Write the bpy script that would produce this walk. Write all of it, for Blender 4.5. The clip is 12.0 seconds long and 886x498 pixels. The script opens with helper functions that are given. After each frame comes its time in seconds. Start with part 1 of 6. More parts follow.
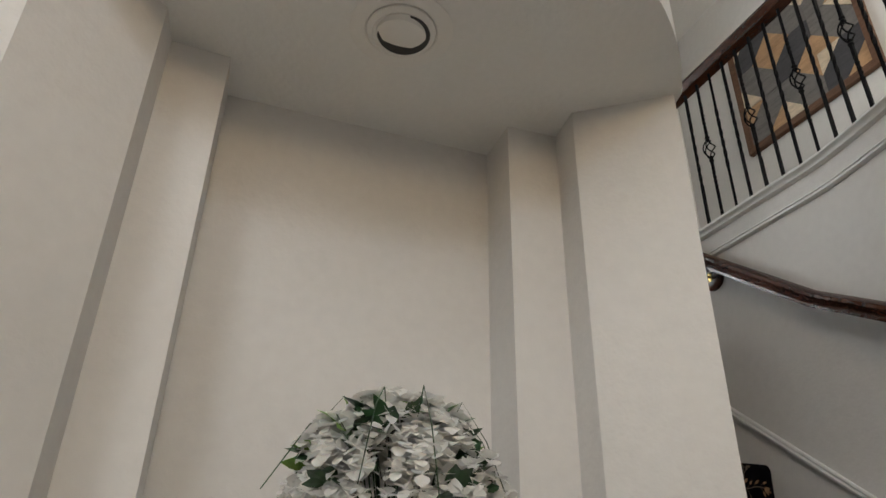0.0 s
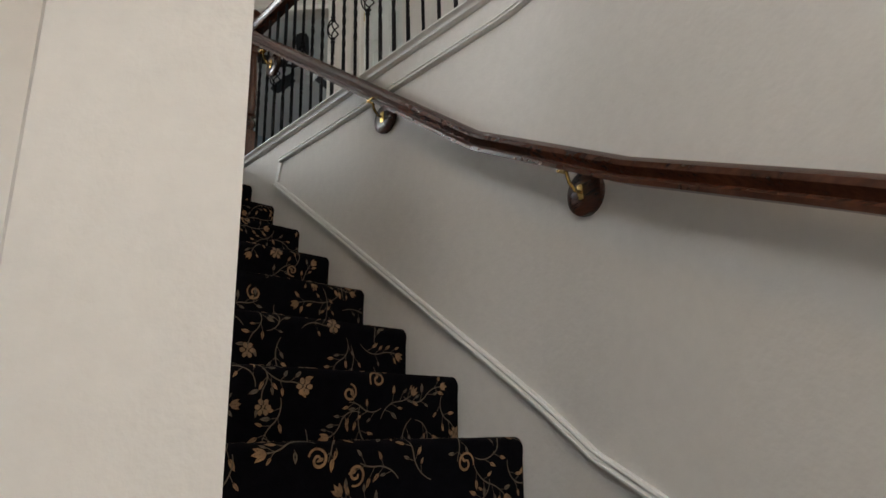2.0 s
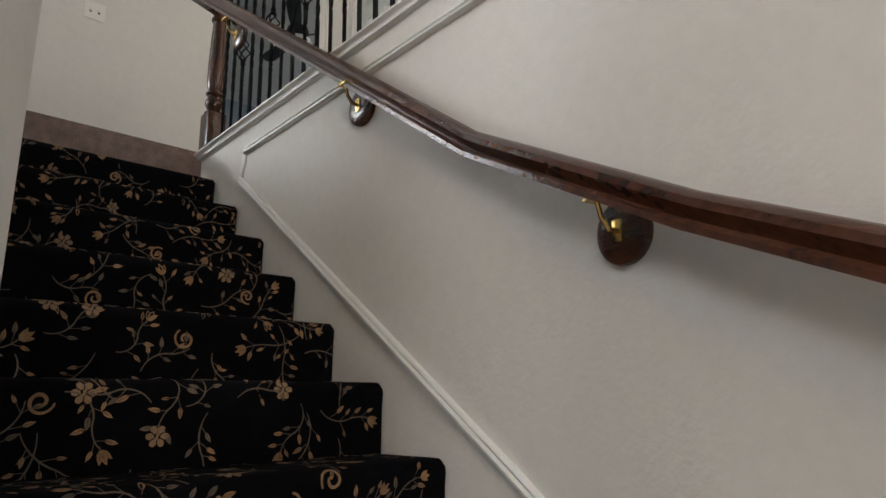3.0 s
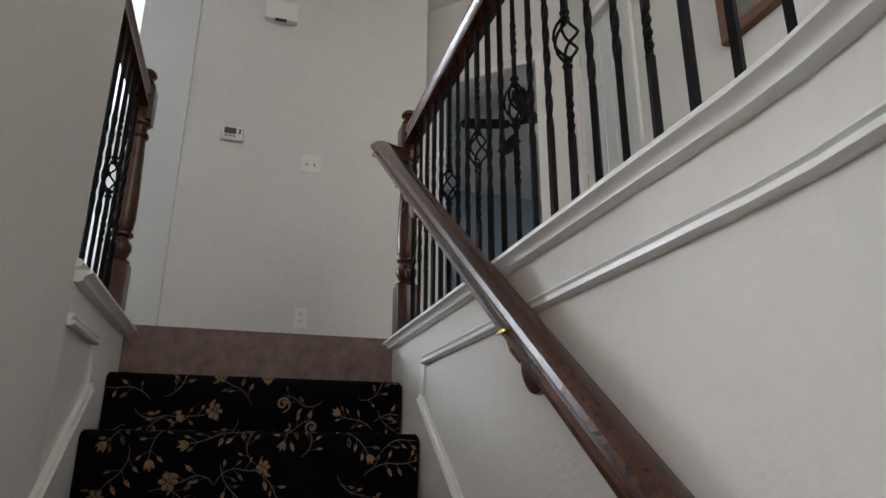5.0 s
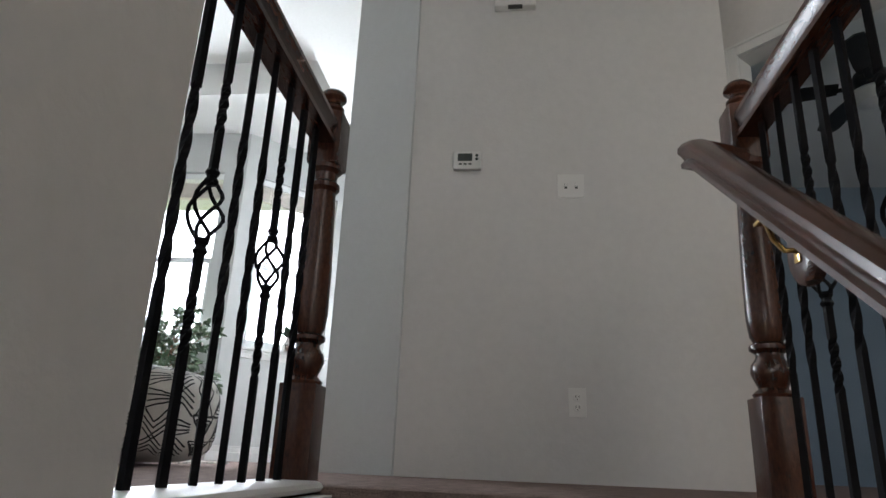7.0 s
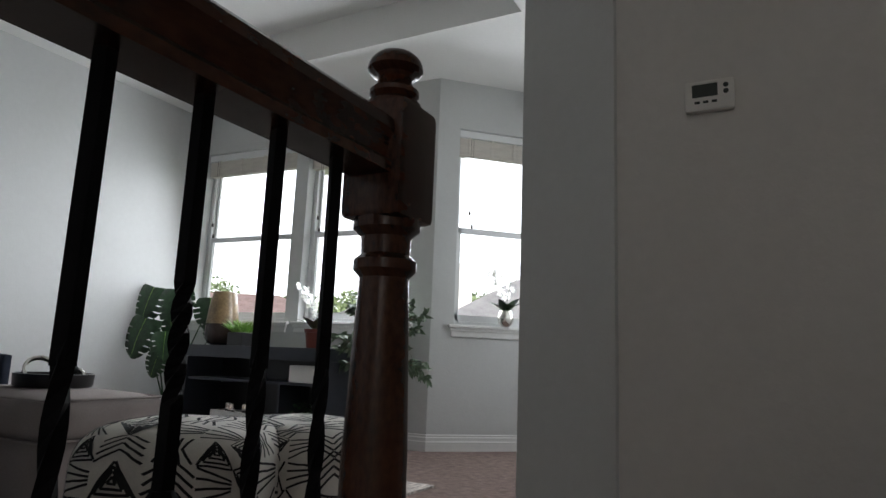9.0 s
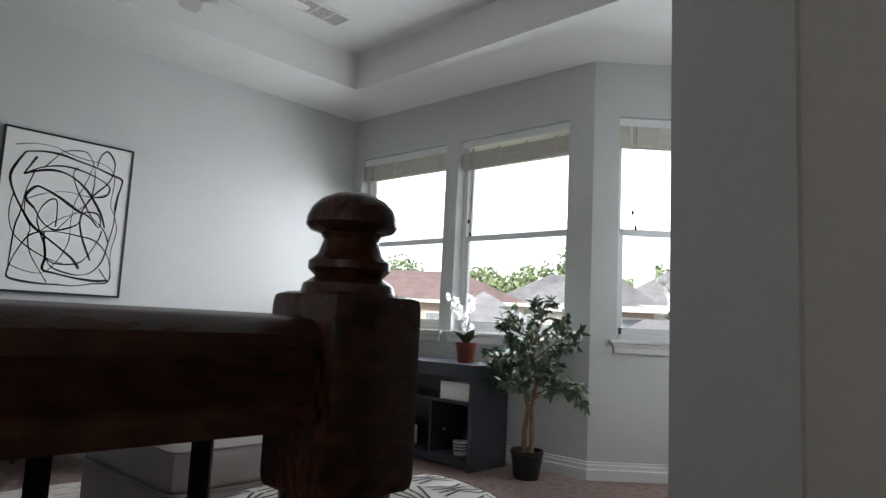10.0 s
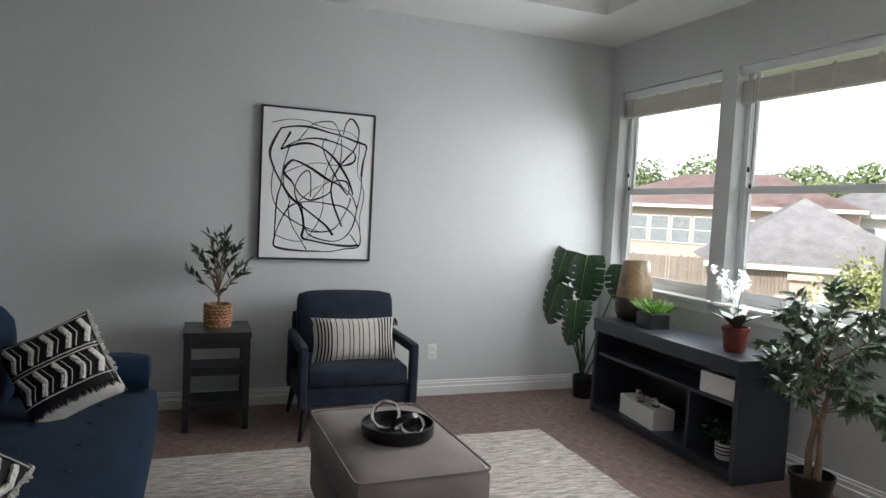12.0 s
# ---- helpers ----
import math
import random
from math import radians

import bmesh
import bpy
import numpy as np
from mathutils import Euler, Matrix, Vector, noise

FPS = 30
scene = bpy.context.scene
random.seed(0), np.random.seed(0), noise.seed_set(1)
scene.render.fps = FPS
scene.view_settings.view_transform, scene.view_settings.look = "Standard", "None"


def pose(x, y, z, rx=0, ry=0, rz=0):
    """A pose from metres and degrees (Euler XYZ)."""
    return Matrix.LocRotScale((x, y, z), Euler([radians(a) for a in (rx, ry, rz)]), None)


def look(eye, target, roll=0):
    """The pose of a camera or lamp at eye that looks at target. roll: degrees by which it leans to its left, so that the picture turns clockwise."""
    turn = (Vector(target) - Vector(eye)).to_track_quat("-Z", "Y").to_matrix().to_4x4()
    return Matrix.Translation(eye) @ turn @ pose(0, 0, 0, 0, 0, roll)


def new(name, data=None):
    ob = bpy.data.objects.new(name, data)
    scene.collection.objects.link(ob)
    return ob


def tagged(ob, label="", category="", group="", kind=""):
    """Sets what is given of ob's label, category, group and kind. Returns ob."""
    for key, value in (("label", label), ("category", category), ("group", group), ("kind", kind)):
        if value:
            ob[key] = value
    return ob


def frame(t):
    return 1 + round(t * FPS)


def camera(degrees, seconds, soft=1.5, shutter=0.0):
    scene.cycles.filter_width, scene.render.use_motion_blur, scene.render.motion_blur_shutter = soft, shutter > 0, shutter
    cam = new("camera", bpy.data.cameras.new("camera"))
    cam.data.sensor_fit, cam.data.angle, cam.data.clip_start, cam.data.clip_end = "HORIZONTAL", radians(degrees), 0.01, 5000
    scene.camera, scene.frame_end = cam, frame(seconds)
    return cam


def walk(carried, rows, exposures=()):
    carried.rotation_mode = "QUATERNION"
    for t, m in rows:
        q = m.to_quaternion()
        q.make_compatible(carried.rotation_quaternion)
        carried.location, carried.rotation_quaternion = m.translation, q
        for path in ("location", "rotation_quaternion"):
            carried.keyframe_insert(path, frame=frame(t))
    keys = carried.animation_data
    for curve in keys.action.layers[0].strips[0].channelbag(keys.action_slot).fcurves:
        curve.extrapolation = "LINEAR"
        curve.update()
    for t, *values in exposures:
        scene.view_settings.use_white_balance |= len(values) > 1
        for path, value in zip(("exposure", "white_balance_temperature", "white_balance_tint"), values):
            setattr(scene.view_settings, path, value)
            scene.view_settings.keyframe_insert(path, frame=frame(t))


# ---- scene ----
cam = camera(68.8, 12.0)

PATH = [
    (0, (-1.697, -3.386, -1.477), (-1.095, -1.703, -0.58), 1.1),
    (0.5, (-1.578, -3.403, -1.528), (-0.795, -1.82, -0.588), 0.1),
    (0.8, (-1.484, -3.361, -1.556), (-0.554, -1.829, -0.668), -0.2),
    (1, (-1.406, -3.299, -1.605), (-0.385, -1.801, -0.76), -0.5),
    (1.5, (-1.194, -3.117, -1.609), (-0.005, -1.684, -0.879), -0.6),
    (2, (-1.016, -3.041, -1.45), (0.298, -1.647, -0.877), -1.7),
    (2.5, (-0.83, -2.915, -1.336), (0.526, -1.533, -0.834), -1.5),
    (3, (-0.679, -2.776, -1.147), (0.629, -1.339, -0.672), -1.1),
    (3.5, (-0.541, -2.752, -0.885), (0.643, -1.218, -0.392), -0.4),
    (3.7, (-0.476, -2.711, -0.819), (0.628, -1.122, -0.313), -0.4),
    (5.3, (-0.157, -2.272, -0.373), (0.274, -0.423, 0.256), 0.7),
    (5.5, (-0.156, -2.17, -0.348), (0.182, -0.307, 0.294), 1.0),
    (6, (-0.139, -1.943, -0.212), (-0.021, -0.056, 0.44), 1.4),
    (6.5, (-0.115, -1.683, -0.052), (-0.181, 0.208, 0.595), 1.5),
    (6.7, (-0.137, -1.59, -0.007), (-0.262, 0.3, 0.634), 1.9),
    (8.5, (-0.126, -0.836, 0.484), (-0.871, 0.97, 0.908), 2.3),
    (9, (-0.183, -0.623, 0.614), (-1.115, 1.113, 0.954), 2.3),
    (9.5, (-0.224, -0.438, 0.736), (-1.377, 1.173, 1.01), 2.6),
    (10, (-0.213, -0.269, 0.914), (-1.594, 1.159, 1.145), 2.8),
    (10.5, (-0.28, -0.132, 1.069), (-1.861, 1.08, 1.251), 3.0),
    (11, (-0.333, 0.043, 1.189), (-2.06, 1.047, 1.29), 3.0),
    (11.5, (-0.362, 0.167, 1.275), (-2.184, 0.992, 1.275), 3.0),
    (12, (-0.401, 0.269, 1.355), (-2.272, 0.967, 1.239), 2.9),
]
walk(cam, [(t, look(eye, target, roll)) for t, eye, target, roll in PATH],
     [(0.0, 1.65, 6400, 8), (1.0, 1.65, 6400, 8), (2.5, 2.2, 6600, 9), (3.0, 2.3, 6500, 9), (3.7, 2.25, 6400, 9), (5.5, 2.05, 6100, 10), (6.5, 2.05, 6050, 10),
      (8.3, 0.25, 6300, 11), (9.5, 0.35, 6300, 11), (10.0, 0.4, 6250, 11), (10.5, 0.2, 6200, 10), (11.0, 0.25, 6250, 10), (12.0, 0.5, 6400, 11)])

# ---- world and light ----
world = bpy.data.worlds.new("sky")
world.use_nodes = True
scene.world = world
wn = world.node_tree.nodes
sky = wn.new("ShaderNodeTexSky")
sky.sky_type, sky.sun_disc = "NISHITA", False
sky.sun_elevation, sky.sun_rotation = radians(50), radians(160)
sky.air_density, sky.dust_density, sky.altitude = 1.0, 4.0, 100
wn["Background"].inputs["Strength"].default_value = 0.15
world.node_tree.links.new(sky.outputs[0], wn["Background"].inputs["Color"])


def lamp(name, kind, m, energy, color, size=None, size_y=None):
    data = bpy.data.lights.new(name, kind)
    data.energy, data.color = energy, color
    if size:
        data.shape, data.size, data.size_y = "RECTANGLE", size, size_y or size
    ob = new(name, data)
    ob.matrix_world = m
    return ob


sun = lamp("sun", "SUN", look((0, 0, 0), (-0.35, 0.95, -1.2)), 5.0, (1.0, 0.95, 0.88))
sun.data.angle = radians(6)
COOL, WARM = (0.94, 0.965, 1.0), (1.0, 0.80, 0.58)
lamp("window_light", "AREA", look((-4.18, 3.20, 1.55), (-4.35, 1.2, 0.9)), 8, COOL, 0.6, 1.1)
lamp("window_light", "AREA", look((-3.05, 3.22, 1.55), (-2.9, 1.0, 0.80)), 25, COOL, 0.85, 1.2)
lamp("window_light", "AREA", look((-1.93, 3.66, 1.60), (-1.2, 2.93, 1.35)), 9, COOL, 0.6, 1.2)
# Added lamp: its bay-end window is assumed and never in view.
lamp("window_light", "AREA", look((-1.125, 4.0, 1.55), (-1.3, 1.0, 0.9)), 9, COOL, 0.65, 1.2)
lamp("foyer_window_light", "AREA", look((-1.6, -6.3, 1.05), (-1.2, -2.0, -1.1)), 11, (0.90, 0.95, 1.0), 1.6, 0.45)
# Added fill from the west with no source there; brightens the right stair wall.
lamp("foyer_side_fill", "AREA", look((-4.1, -4.6, 1.1), (0.3, -1.7, -0.6)), 25, (0.97, 0.98, 1.0), 2.0, 1.6)
lamp("foyer_lamp_light", "AREA", look((-1.8, -5.2, 0.0), (-1.2, -2.0, -0.9)), 5.2, (1.0, 0.72, 0.44), 0.4, 0.3)
# Added fill at the hall's south end, where no window is built.
lamp("hall_fill_light", "AREA", look((0.85, -3.3, 1.5), (1.5, 0.3, 1.2)), 7.0, (1.0, 0.90, 0.80), 1.2, 1.9)
# Added fill for the bedroom, placed out of sight of the doorway.
lamp("bedroom_fill_light", "AREA", look((4.30, 0.9, 1.55), (2.0, 3.0, 1.2)), 4, COOL, 0.9, 1.2)

# ---- materials ----


def material(name, color, rough=0.6, metal=0.0, vary=0.12, scale=6.0, fine=60.0, bump=0.0, bump_scale=80.0, spec=0.5, tint=None, sheen=0.0, stretch=(1, 1, 1), random_object=0.0, transmission=0.0):
    m = bpy.data.materials.new(name)
    m.use_nodes = True
    n, l = m.node_tree.nodes, m.node_tree.links
    p = n["Principled BSDF"]
    p.inputs["Roughness"].default_value, p.inputs["Metallic"].default_value = rough, metal
    p.inputs["Specular IOR Level"].default_value = spec
    p.inputs["Sheen Weight"].default_value = sheen
    co = n.new("ShaderNodeTexCoord")
    mp = n.new("ShaderNodeMapping")
    mp.inputs["Scale"].default_value = stretch
    l.new(co.outputs["Object"], mp.inputs["Vector"])
    a, b = n.new("ShaderNodeTexNoise"), n.new("ShaderNodeTexNoise")
    a.inputs["Scale"].default_value, b.inputs["Scale"].default_value = scale, fine
    a.inputs["Detail"].default_value, b.inputs["Detail"].default_value = 4, 3
    for t in (a, b):
        l.new(mp.outputs[0], t.inputs["Vector"])
    mix = n.new("ShaderNodeMix")
    mix.data_type = "FLOAT"
    mix.inputs["Factor"].default_value = 0.45
    l.new(a.outputs["Fac"], mix.inputs["A"])
    l.new(b.outputs["Fac"], mix.inputs["B"])
    fac = mix.outputs["Result"]
    if random_object:
        oi, add = n.new("ShaderNodeObjectInfo"), n.new("ShaderNodeMath")
        add.operation = "MULTIPLY_ADD"
        l.new(oi.outputs["Random"], add.inputs[0])
        add.inputs[1].default_value = random_object
        l.new(fac, add.inputs[2])
        fac = add.outputs[0]
    ramp = n.new("ShaderNodeValToRGB")
    lo = [max(0, c * (1 - vary)) for c in color]
    hi = [min(1, c * (1 + vary)) for c in (tint or color)]
    ramp.color_ramp.elements[0].position, ramp.color_ramp.elements[1].position = 0.3, 0.7 + random_object
    ramp.color_ramp.elements[0].color, ramp.color_ramp.elements[1].color = (*lo, 1), (*hi, 1)
    l.new(fac, ramp.inputs["Fac"])
    l.new(ramp.outputs["Color"], p.inputs["Base Color"])
    if transmission:
        p.inputs["Transmission Weight"].default_value = transmission
    if bump:
        t, bm = n.new("ShaderNodeTexNoise"), n.new("ShaderNodeBump")
        t.inputs["Scale"].default_value, t.inputs["Detail"].default_value = bump_scale, 4
        l.new(mp.outputs[0], t.inputs["Vector"])
        bm.inputs["Strength"].default_value, bm.inputs["Distance"].default_value = bump, 0.01
        l.new(t.outputs["Fac"], bm.inputs["Height"])
        l.new(bm.outputs["Normal"], p.inputs["Normal"])
    return m


PAINT = material("wall_paint", (0.66, 0.645, 0.622), 0.75, vary=0.05, scale=2, fine=30, bump=0.10, bump_scale=80, spec=0.3)
PAINT_COOL = material("wall_paint_grey", (0.57, 0.58, 0.57), 0.8, vary=0.035, scale=2, fine=30, bump=0.12, bump_scale=85, spec=0.3)
PAINT_BLUE = material("bedroom_paint", (0.25, 0.31, 0.36), 0.8, vary=0.05, scale=2, bump=0.15, bump_scale=45)
CEIL = material("ceiling_paint", (0.74, 0.74, 0.72), 0.9, vary=0.03, scale=2, bump=0.2, bump_scale=60, spec=0.2)
TRIM = material("trim_paint", (0.72, 0.72, 0.70), 0.4, vary=0.03, scale=3, fine=25)
CARPET_DARK = material("dark_stair_carpet", (0.0035, 0.0035, 0.005), 0.95, vary=0.4, scale=30, fine=400, bump=0.5, bump_scale=500, spec=0.04)
CARPET_BROWN = material("brown_carpet", (0.27, 0.20, 0.175), 0.95, vary=0.42, scale=22, fine=190, bump=1.0, bump_scale=260, spec=0.1)
WOOD_DARK = material("cherry_stained_wood", (0.018, 0.0075, 0.005), 0.26, vary=0.6, scale=5, fine=70, stretch=(3, 0.5, 1), tint=(0.062, 0.021, 0.011), bump=0.05, bump_scale=60)
IRON = material("black_iron", (0.006, 0.006, 0.007), 0.65, metal=0.0, spec=0.08, vary=0.3, bump=0.1)
BRASS = material("brass", (0.62, 0.42, 0.14), 0.25, metal=1.0, vary=0.2)
TILE = material("foyer_floor", (0.42, 0.36, 0.29), 0.35, vary=0.2, scale=3)

# ---- building blocks ----


def part(name, bm, mat, parent=None, label="", smooth=False, at=None):
    me = bpy.data.meshes.new(name)
    bmesh.ops.recalc_face_normals(bm, faces=bm.faces)
    bm.to_mesh(me)
    bm.free()
    for m in (mat if isinstance(mat, (list, tuple)) else (mat,)):
        me.materials.append(m)
    if smooth:
        me.polygons.foreach_set("use_smooth", [True] * len(me.polygons))
        me.set_sharp_from_angle(angle=radians(38))
    ob = new(name, me)
    if at is not None:
        ob.matrix_world = at
    if parent is not None:
        ob.parent = parent
    if label:
        ob["label"] = label
    return ob


def thing(name, label, category, m=None, group="", kind=""):
    ob = new(name)
    ob.empty_display_size = 0.1
    if m is not None:
        ob.matrix_world = m
    return tagged(ob, label, category, group, kind)


def box(bm, x0, y0, z0, x1, y1, z1, bevel=0.0, m=None, mat=0):
    r = bmesh.ops.create_cube(bm, size=1.0)
    vs = r["verts"]
    for v in vs:
        v.co = Vector(((x0 + x1) / 2 + v.co.x * (x1 - x0), (y0 + y1) / 2 + v.co.y * (y1 - y0), (z0 + z1) / 2 + v.co.z * (z1 - z0)))
    fs = list({f for v in vs for f in v.link_faces})
    if bevel:
        g = bmesh.ops.bevel(bm, geom=list({e for f in fs for e in f.edges}), offset=bevel, segments=2, affect="EDGES", profile=0.6)
        vs = list({v for f in g["faces"] for v in f.verts} | {v for v in vs if v.is_valid})
        fs = list({f for v in vs for f in v.link_faces})
    for f in fs:
        f.material_index = mat
    if m is not None:
        bmesh.ops.transform(bm, matrix=m, verts=vs)
    return vs


def bbox(*a, **k):
    bm = bmesh.new()
    box(bm, *a, **k)
    return bm


def lathe(bm, profile, n=20, m=None, cap=True):
    """Turns (radius, z) pairs round the z axis."""
    rings = []
    for r, z in profile:
        rings.append([bm.verts.new((r * math.cos(2 * math.pi * k / n), r * math.sin(2 * math.pi * k / n), z)) for k in range(n)])
    for a, b in zip(rings, rings[1:]):
        for k in range(n):
            bm.faces.new((a[k], a[(k + 1) % n], b[(k + 1) % n], b[k]))
    if cap:
        bm.faces.new(rings[0][::-1])
        bm.faces.new(rings[-1])
    vs = [v for r in rings for v in r]
    if m is not None:
        bmesh.ops.transform(bm, matrix=m, verts=vs)
    return vs


def sweep(bm, profile, path, up=Vector((0, 0, 1)), cap=True, closed=False):
    """Carries a closed profile of (side, up) pairs along a path of points, mitred."""
    path = [Vector(p) for p in path]
    rings = []
    for i, p in enumerate(path):
        d0 = (path[i] - path[i - 1]).normalized() if i else (path[1] - path[0]).normalized()
        d1 = (path[i + 1] - path[i]).normalized() if i + 1 < len(path) else d0
        t = (d0 + d1).normalized()
        side = t.cross(up).normalized()
        u = side.cross(t).normalized()
        k = 1 / max(0.5, t.dot(d0))
        rings.append([bm.verts.new(p + side * (a * k) + u * b) for a, b in profile])
    n = len(profile)
    for a, b in zip(rings, rings[1:]):
        for k in range(n):
            bm.faces.new((a[k], a[(k + 1) % n], b[(k + 1) % n], b[k]))
    if cap:
        bm.faces.new(rings[0][::-1])
        bm.faces.new(rings[-1])
    return rings


def tube(bm, path, r, n=6, r1=None):
    path = [Vector(p) for p in path]
    rings = []
    for i, p in enumerate(path):
        a, b = path[max(0, i - 1)], path[min(len(path) - 1, i + 1)]
        t = (b - a).normalized()
        s = t.cross(Vector((0.31, 0.17, 0.93))).normalized()
        u = t.cross(s)
        rr = r + ((r1 if r1 is not None else r) - r) * i / max(1, len(path) - 1)
        rings.append([bm.verts.new(p + (s * math.cos(2 * math.pi * k / n) + u * math.sin(2 * math.pi * k / n)) * rr) for k in range(n)])
    for a, b in zip(rings, rings[1:]):
        for k in range(n):
            bm.faces.new((a[k], a[(k + 1) % n], b[(k + 1) % n], b[k]))
    bm.faces.new(rings[0][::-1])
    bm.faces.new(rings[-1])


def prism(bm, poly, z0, z1):
    a = [bm.verts.new((x, y, z0)) for x, y in poly]
    b = [bm.verts.new((x, y, z1)) for x, y in poly]
    n = len(poly)
    bm.faces.new(a[::-1])
    bm.faces.new(b)
    for k in range(n):
        bm.faces.new((a[k], a[(k + 1) % n], b[(k + 1) % n], b[k]))


def wall(name, p0, p1, z0, z1, thick, mat, openings=(), label="plain painted wall"):
    """A wall whose seen face runs from p0 to p1; its body lies to the left of that way. Openings: (s0, s1, z0, z1)."""
    p0, p1 = Vector((*p0, 0)), Vector((*p1, 0))
    d = (p1 - p0)
    length = d.length
    d.normalize()
    nrm = Vector((-d.y, d.x, 0)) * thick
    ss = sorted({0, length, *[o[0] for o in openings], *[o[1] for o in openings]})
    zs = sorted({z0, z1, *[o[2] for o in openings], *[o[3] for o in openings]})
    bm = bmesh.new()

    def solid(i, j):
        if i < 0 or j < 0 or i >= len(ss) - 1 or j >= len(zs) - 1:
            return False
        s, z = (ss[i] + ss[i + 1]) / 2, (zs[j] + zs[j + 1]) / 2
        return not any(o[0] < s < o[1] and o[2] < z < o[3] for o in openings)

    def pt(s, z, k):
        return p0 + d * s + nrm * k + Vector((0, 0, z))

    def quad(*q):
        bm.faces.new([bm.verts.new(v) for v in q])
    for i in range(len(ss) - 1):
        for j in range(len(zs) - 1):
            if not solid(i, j):
                continue
            a, b, c, e = ss[i], ss[i + 1], zs[j], zs[j + 1]
            for k in (0, 1):
                quad(pt(a, c, k), pt(b, c, k), pt(b, e, k), pt(a, e, k))
            if not solid(i - 1, j):
                quad(pt(a, c, 0), pt(a, e, 0), pt(a, e, 1), pt(a, c, 1))
            if not solid(i + 1, j):
                quad(pt(b, c, 0), pt(b, e, 0), pt(b, e, 1), pt(b, c, 1))
            if not solid(i, j - 1):
                quad(pt(a, c, 0), pt(b, c, 0), pt(b, c, 1), pt(a, c, 1))
            if not solid(i, j + 1):
                quad(pt(a, e, 0), pt(b, e, 0), pt(b, e, 1), pt(a, e, 1))
    bmesh.ops.remove_doubles(bm, verts=bm.verts, dist=0.0005)
    return tagged(part(name, bm, mat), label, "wall", kind="structure")


def slab(name, poly, z0, z1, mat, label, category):
    bm = bmesh.new()
    prism(bm, poly, z0, z1)
    return tagged(part(name, bm, mat), label, category, kind="structure")


def rect(x0, y0, x1, y1):
    return [(x0, y0), (x1, y0), (x1, y1), (x0, y1)]


# ---- large structure ----
GROUND, LOW, TOP = -3.2, -2.88, 2.71
STAIR_R, STAIR_L = 0.372, -0.56
# upper floors
slab("floor", rect(-5.0, 0.0, -0.30, 5.2), -0.30, 0.0, CARPET_BROWN, "mottled brown cut-pile carpet of the sitting room", "floor")
slab("floor_sitting_south", rect(-5.0, -2.30, -0.70, 0.0), -0.30, 0.0, CARPET_BROWN, "mottled brown cut-pile carpet behind the sofa", "floor")
slab("floor_hall", [(-0.30, 0.0), (4.8, 0.0), (4.8, 5.2), (-0.30, 5.2)], -0.30, 0.0, CARPET_BROWN, "mottled brown cut-pile carpet of the landing", "floor")
slab("floor_hall_south", [(0.48, -2.45), (4.8, -3.5), (4.8, 0.0), (0.48, 0.0)], -0.30, -0.002, CARPET_BROWN, "brown carpet of the upstairs hall", "floor")
slab("floor_foyer", rect(-4.4, -6.6, 1.6, -0.2), LOW - 0.2, LOW, TILE, "beige stone tile floor of the entrance hall", "floor")
# sitting room walls
NA, NB = (-4.82, 3.28), (-2.41, 3.385)
BAY = (-1.66, 4.135)
W_WIN = (0.12, 1.12, 0.87, 2.34), (1.245, 2.225, 0.87, 2.34)
wall("wall_west", (-4.82, -2.2), NA, 0, TOP, 0.15, PAINT_COOL, label="plain light grey painted wall with an orange-peel texture")
wall("wall_north", NA, NB, 0, TOP, 0.16, PAINT_COOL, W_WIN, label="light grey painted wall with two tall windows")
wall("wall_bay", NB, BAY, 0, TOP, 0.16, PAINT_COOL, [(0.17, 0.90, 0.87, 2.34)], label="light grey angled bay wall with a tall window")
wall("wall_bay_end", BAY, (-0.62, 4.135), 0, TOP, 0.16, PAINT_COOL, [(0.17, 0.90, 0.87, 2.34)], label="light grey bay wall with a tall window")
wall("wall_divider", (-0.945, 4.135), (-0.945, 1.332), 0, TOP, 0.12, PAINT_COOL)
wall("wall_return", (-0.945, 1.332), (-0.61, 1.205), 0, TOP, 0.10, PAINT_COOL, label="narrow angled light grey wall end")
wall("wall_south", (-0.68, -2.2), (-4.82, -2.2), 0, TOP, 0.09, PAINT_COOL)
# hall walls
wall("wall_hall_north", (-0.605, 1.22), (0.83, 1.22), 0, TOP, 0.12, PAINT, label="plain warm white wall at the head of the stairs")
wall("wall_hall_return", (0.828, 1.342), (0.828, 1.57), 0, TOP, 0.12, PAINT)
DA, DB = (0.83, 1.57), (1.62, 0.76)
wall("wall_hall_diagonal", DA, DB, 0, TOP, 0.12, PAINT, [(0.20, 0.93, 0, 2.03)], label="angled warm white wall with a bedroom doorway")
wall("wall_hall_east", DB, (1.62, -3.6), 0, TOP, 0.12, PAINT, [(0.12, 0.66, 0, 2.03)], label="warm white hall wall with a closed door")
wall("wall_hall_south", (1.62, -3.4), (0.1, -3.4), 0, TOP, 0.12, PAINT)
# bedroom behind the angled doorway
wall("wall_bedroom_north", (0.71, 4.6), (4.4, 4.6), 0, TOP, 0.12, PAINT_BLUE, label="blue-grey bedroom wall")
# The opening is made up, hidden from the doorway, beside the bedroom fill lamp.
wall("wall_bedroom_east", (4.4, 4.6), (4.4, 0.2), 0, TOP, 0.12, PAINT_BLUE, [(3.2, 4.2, 0.9, 2.2)], label="blue-grey bedroom wall")
wall("wall_bedroom_south", (4.4, 0.2), (1.74, 0.2), 0, TOP, 0.12, PAINT_BLUE, label="blue-grey bedroom wall")
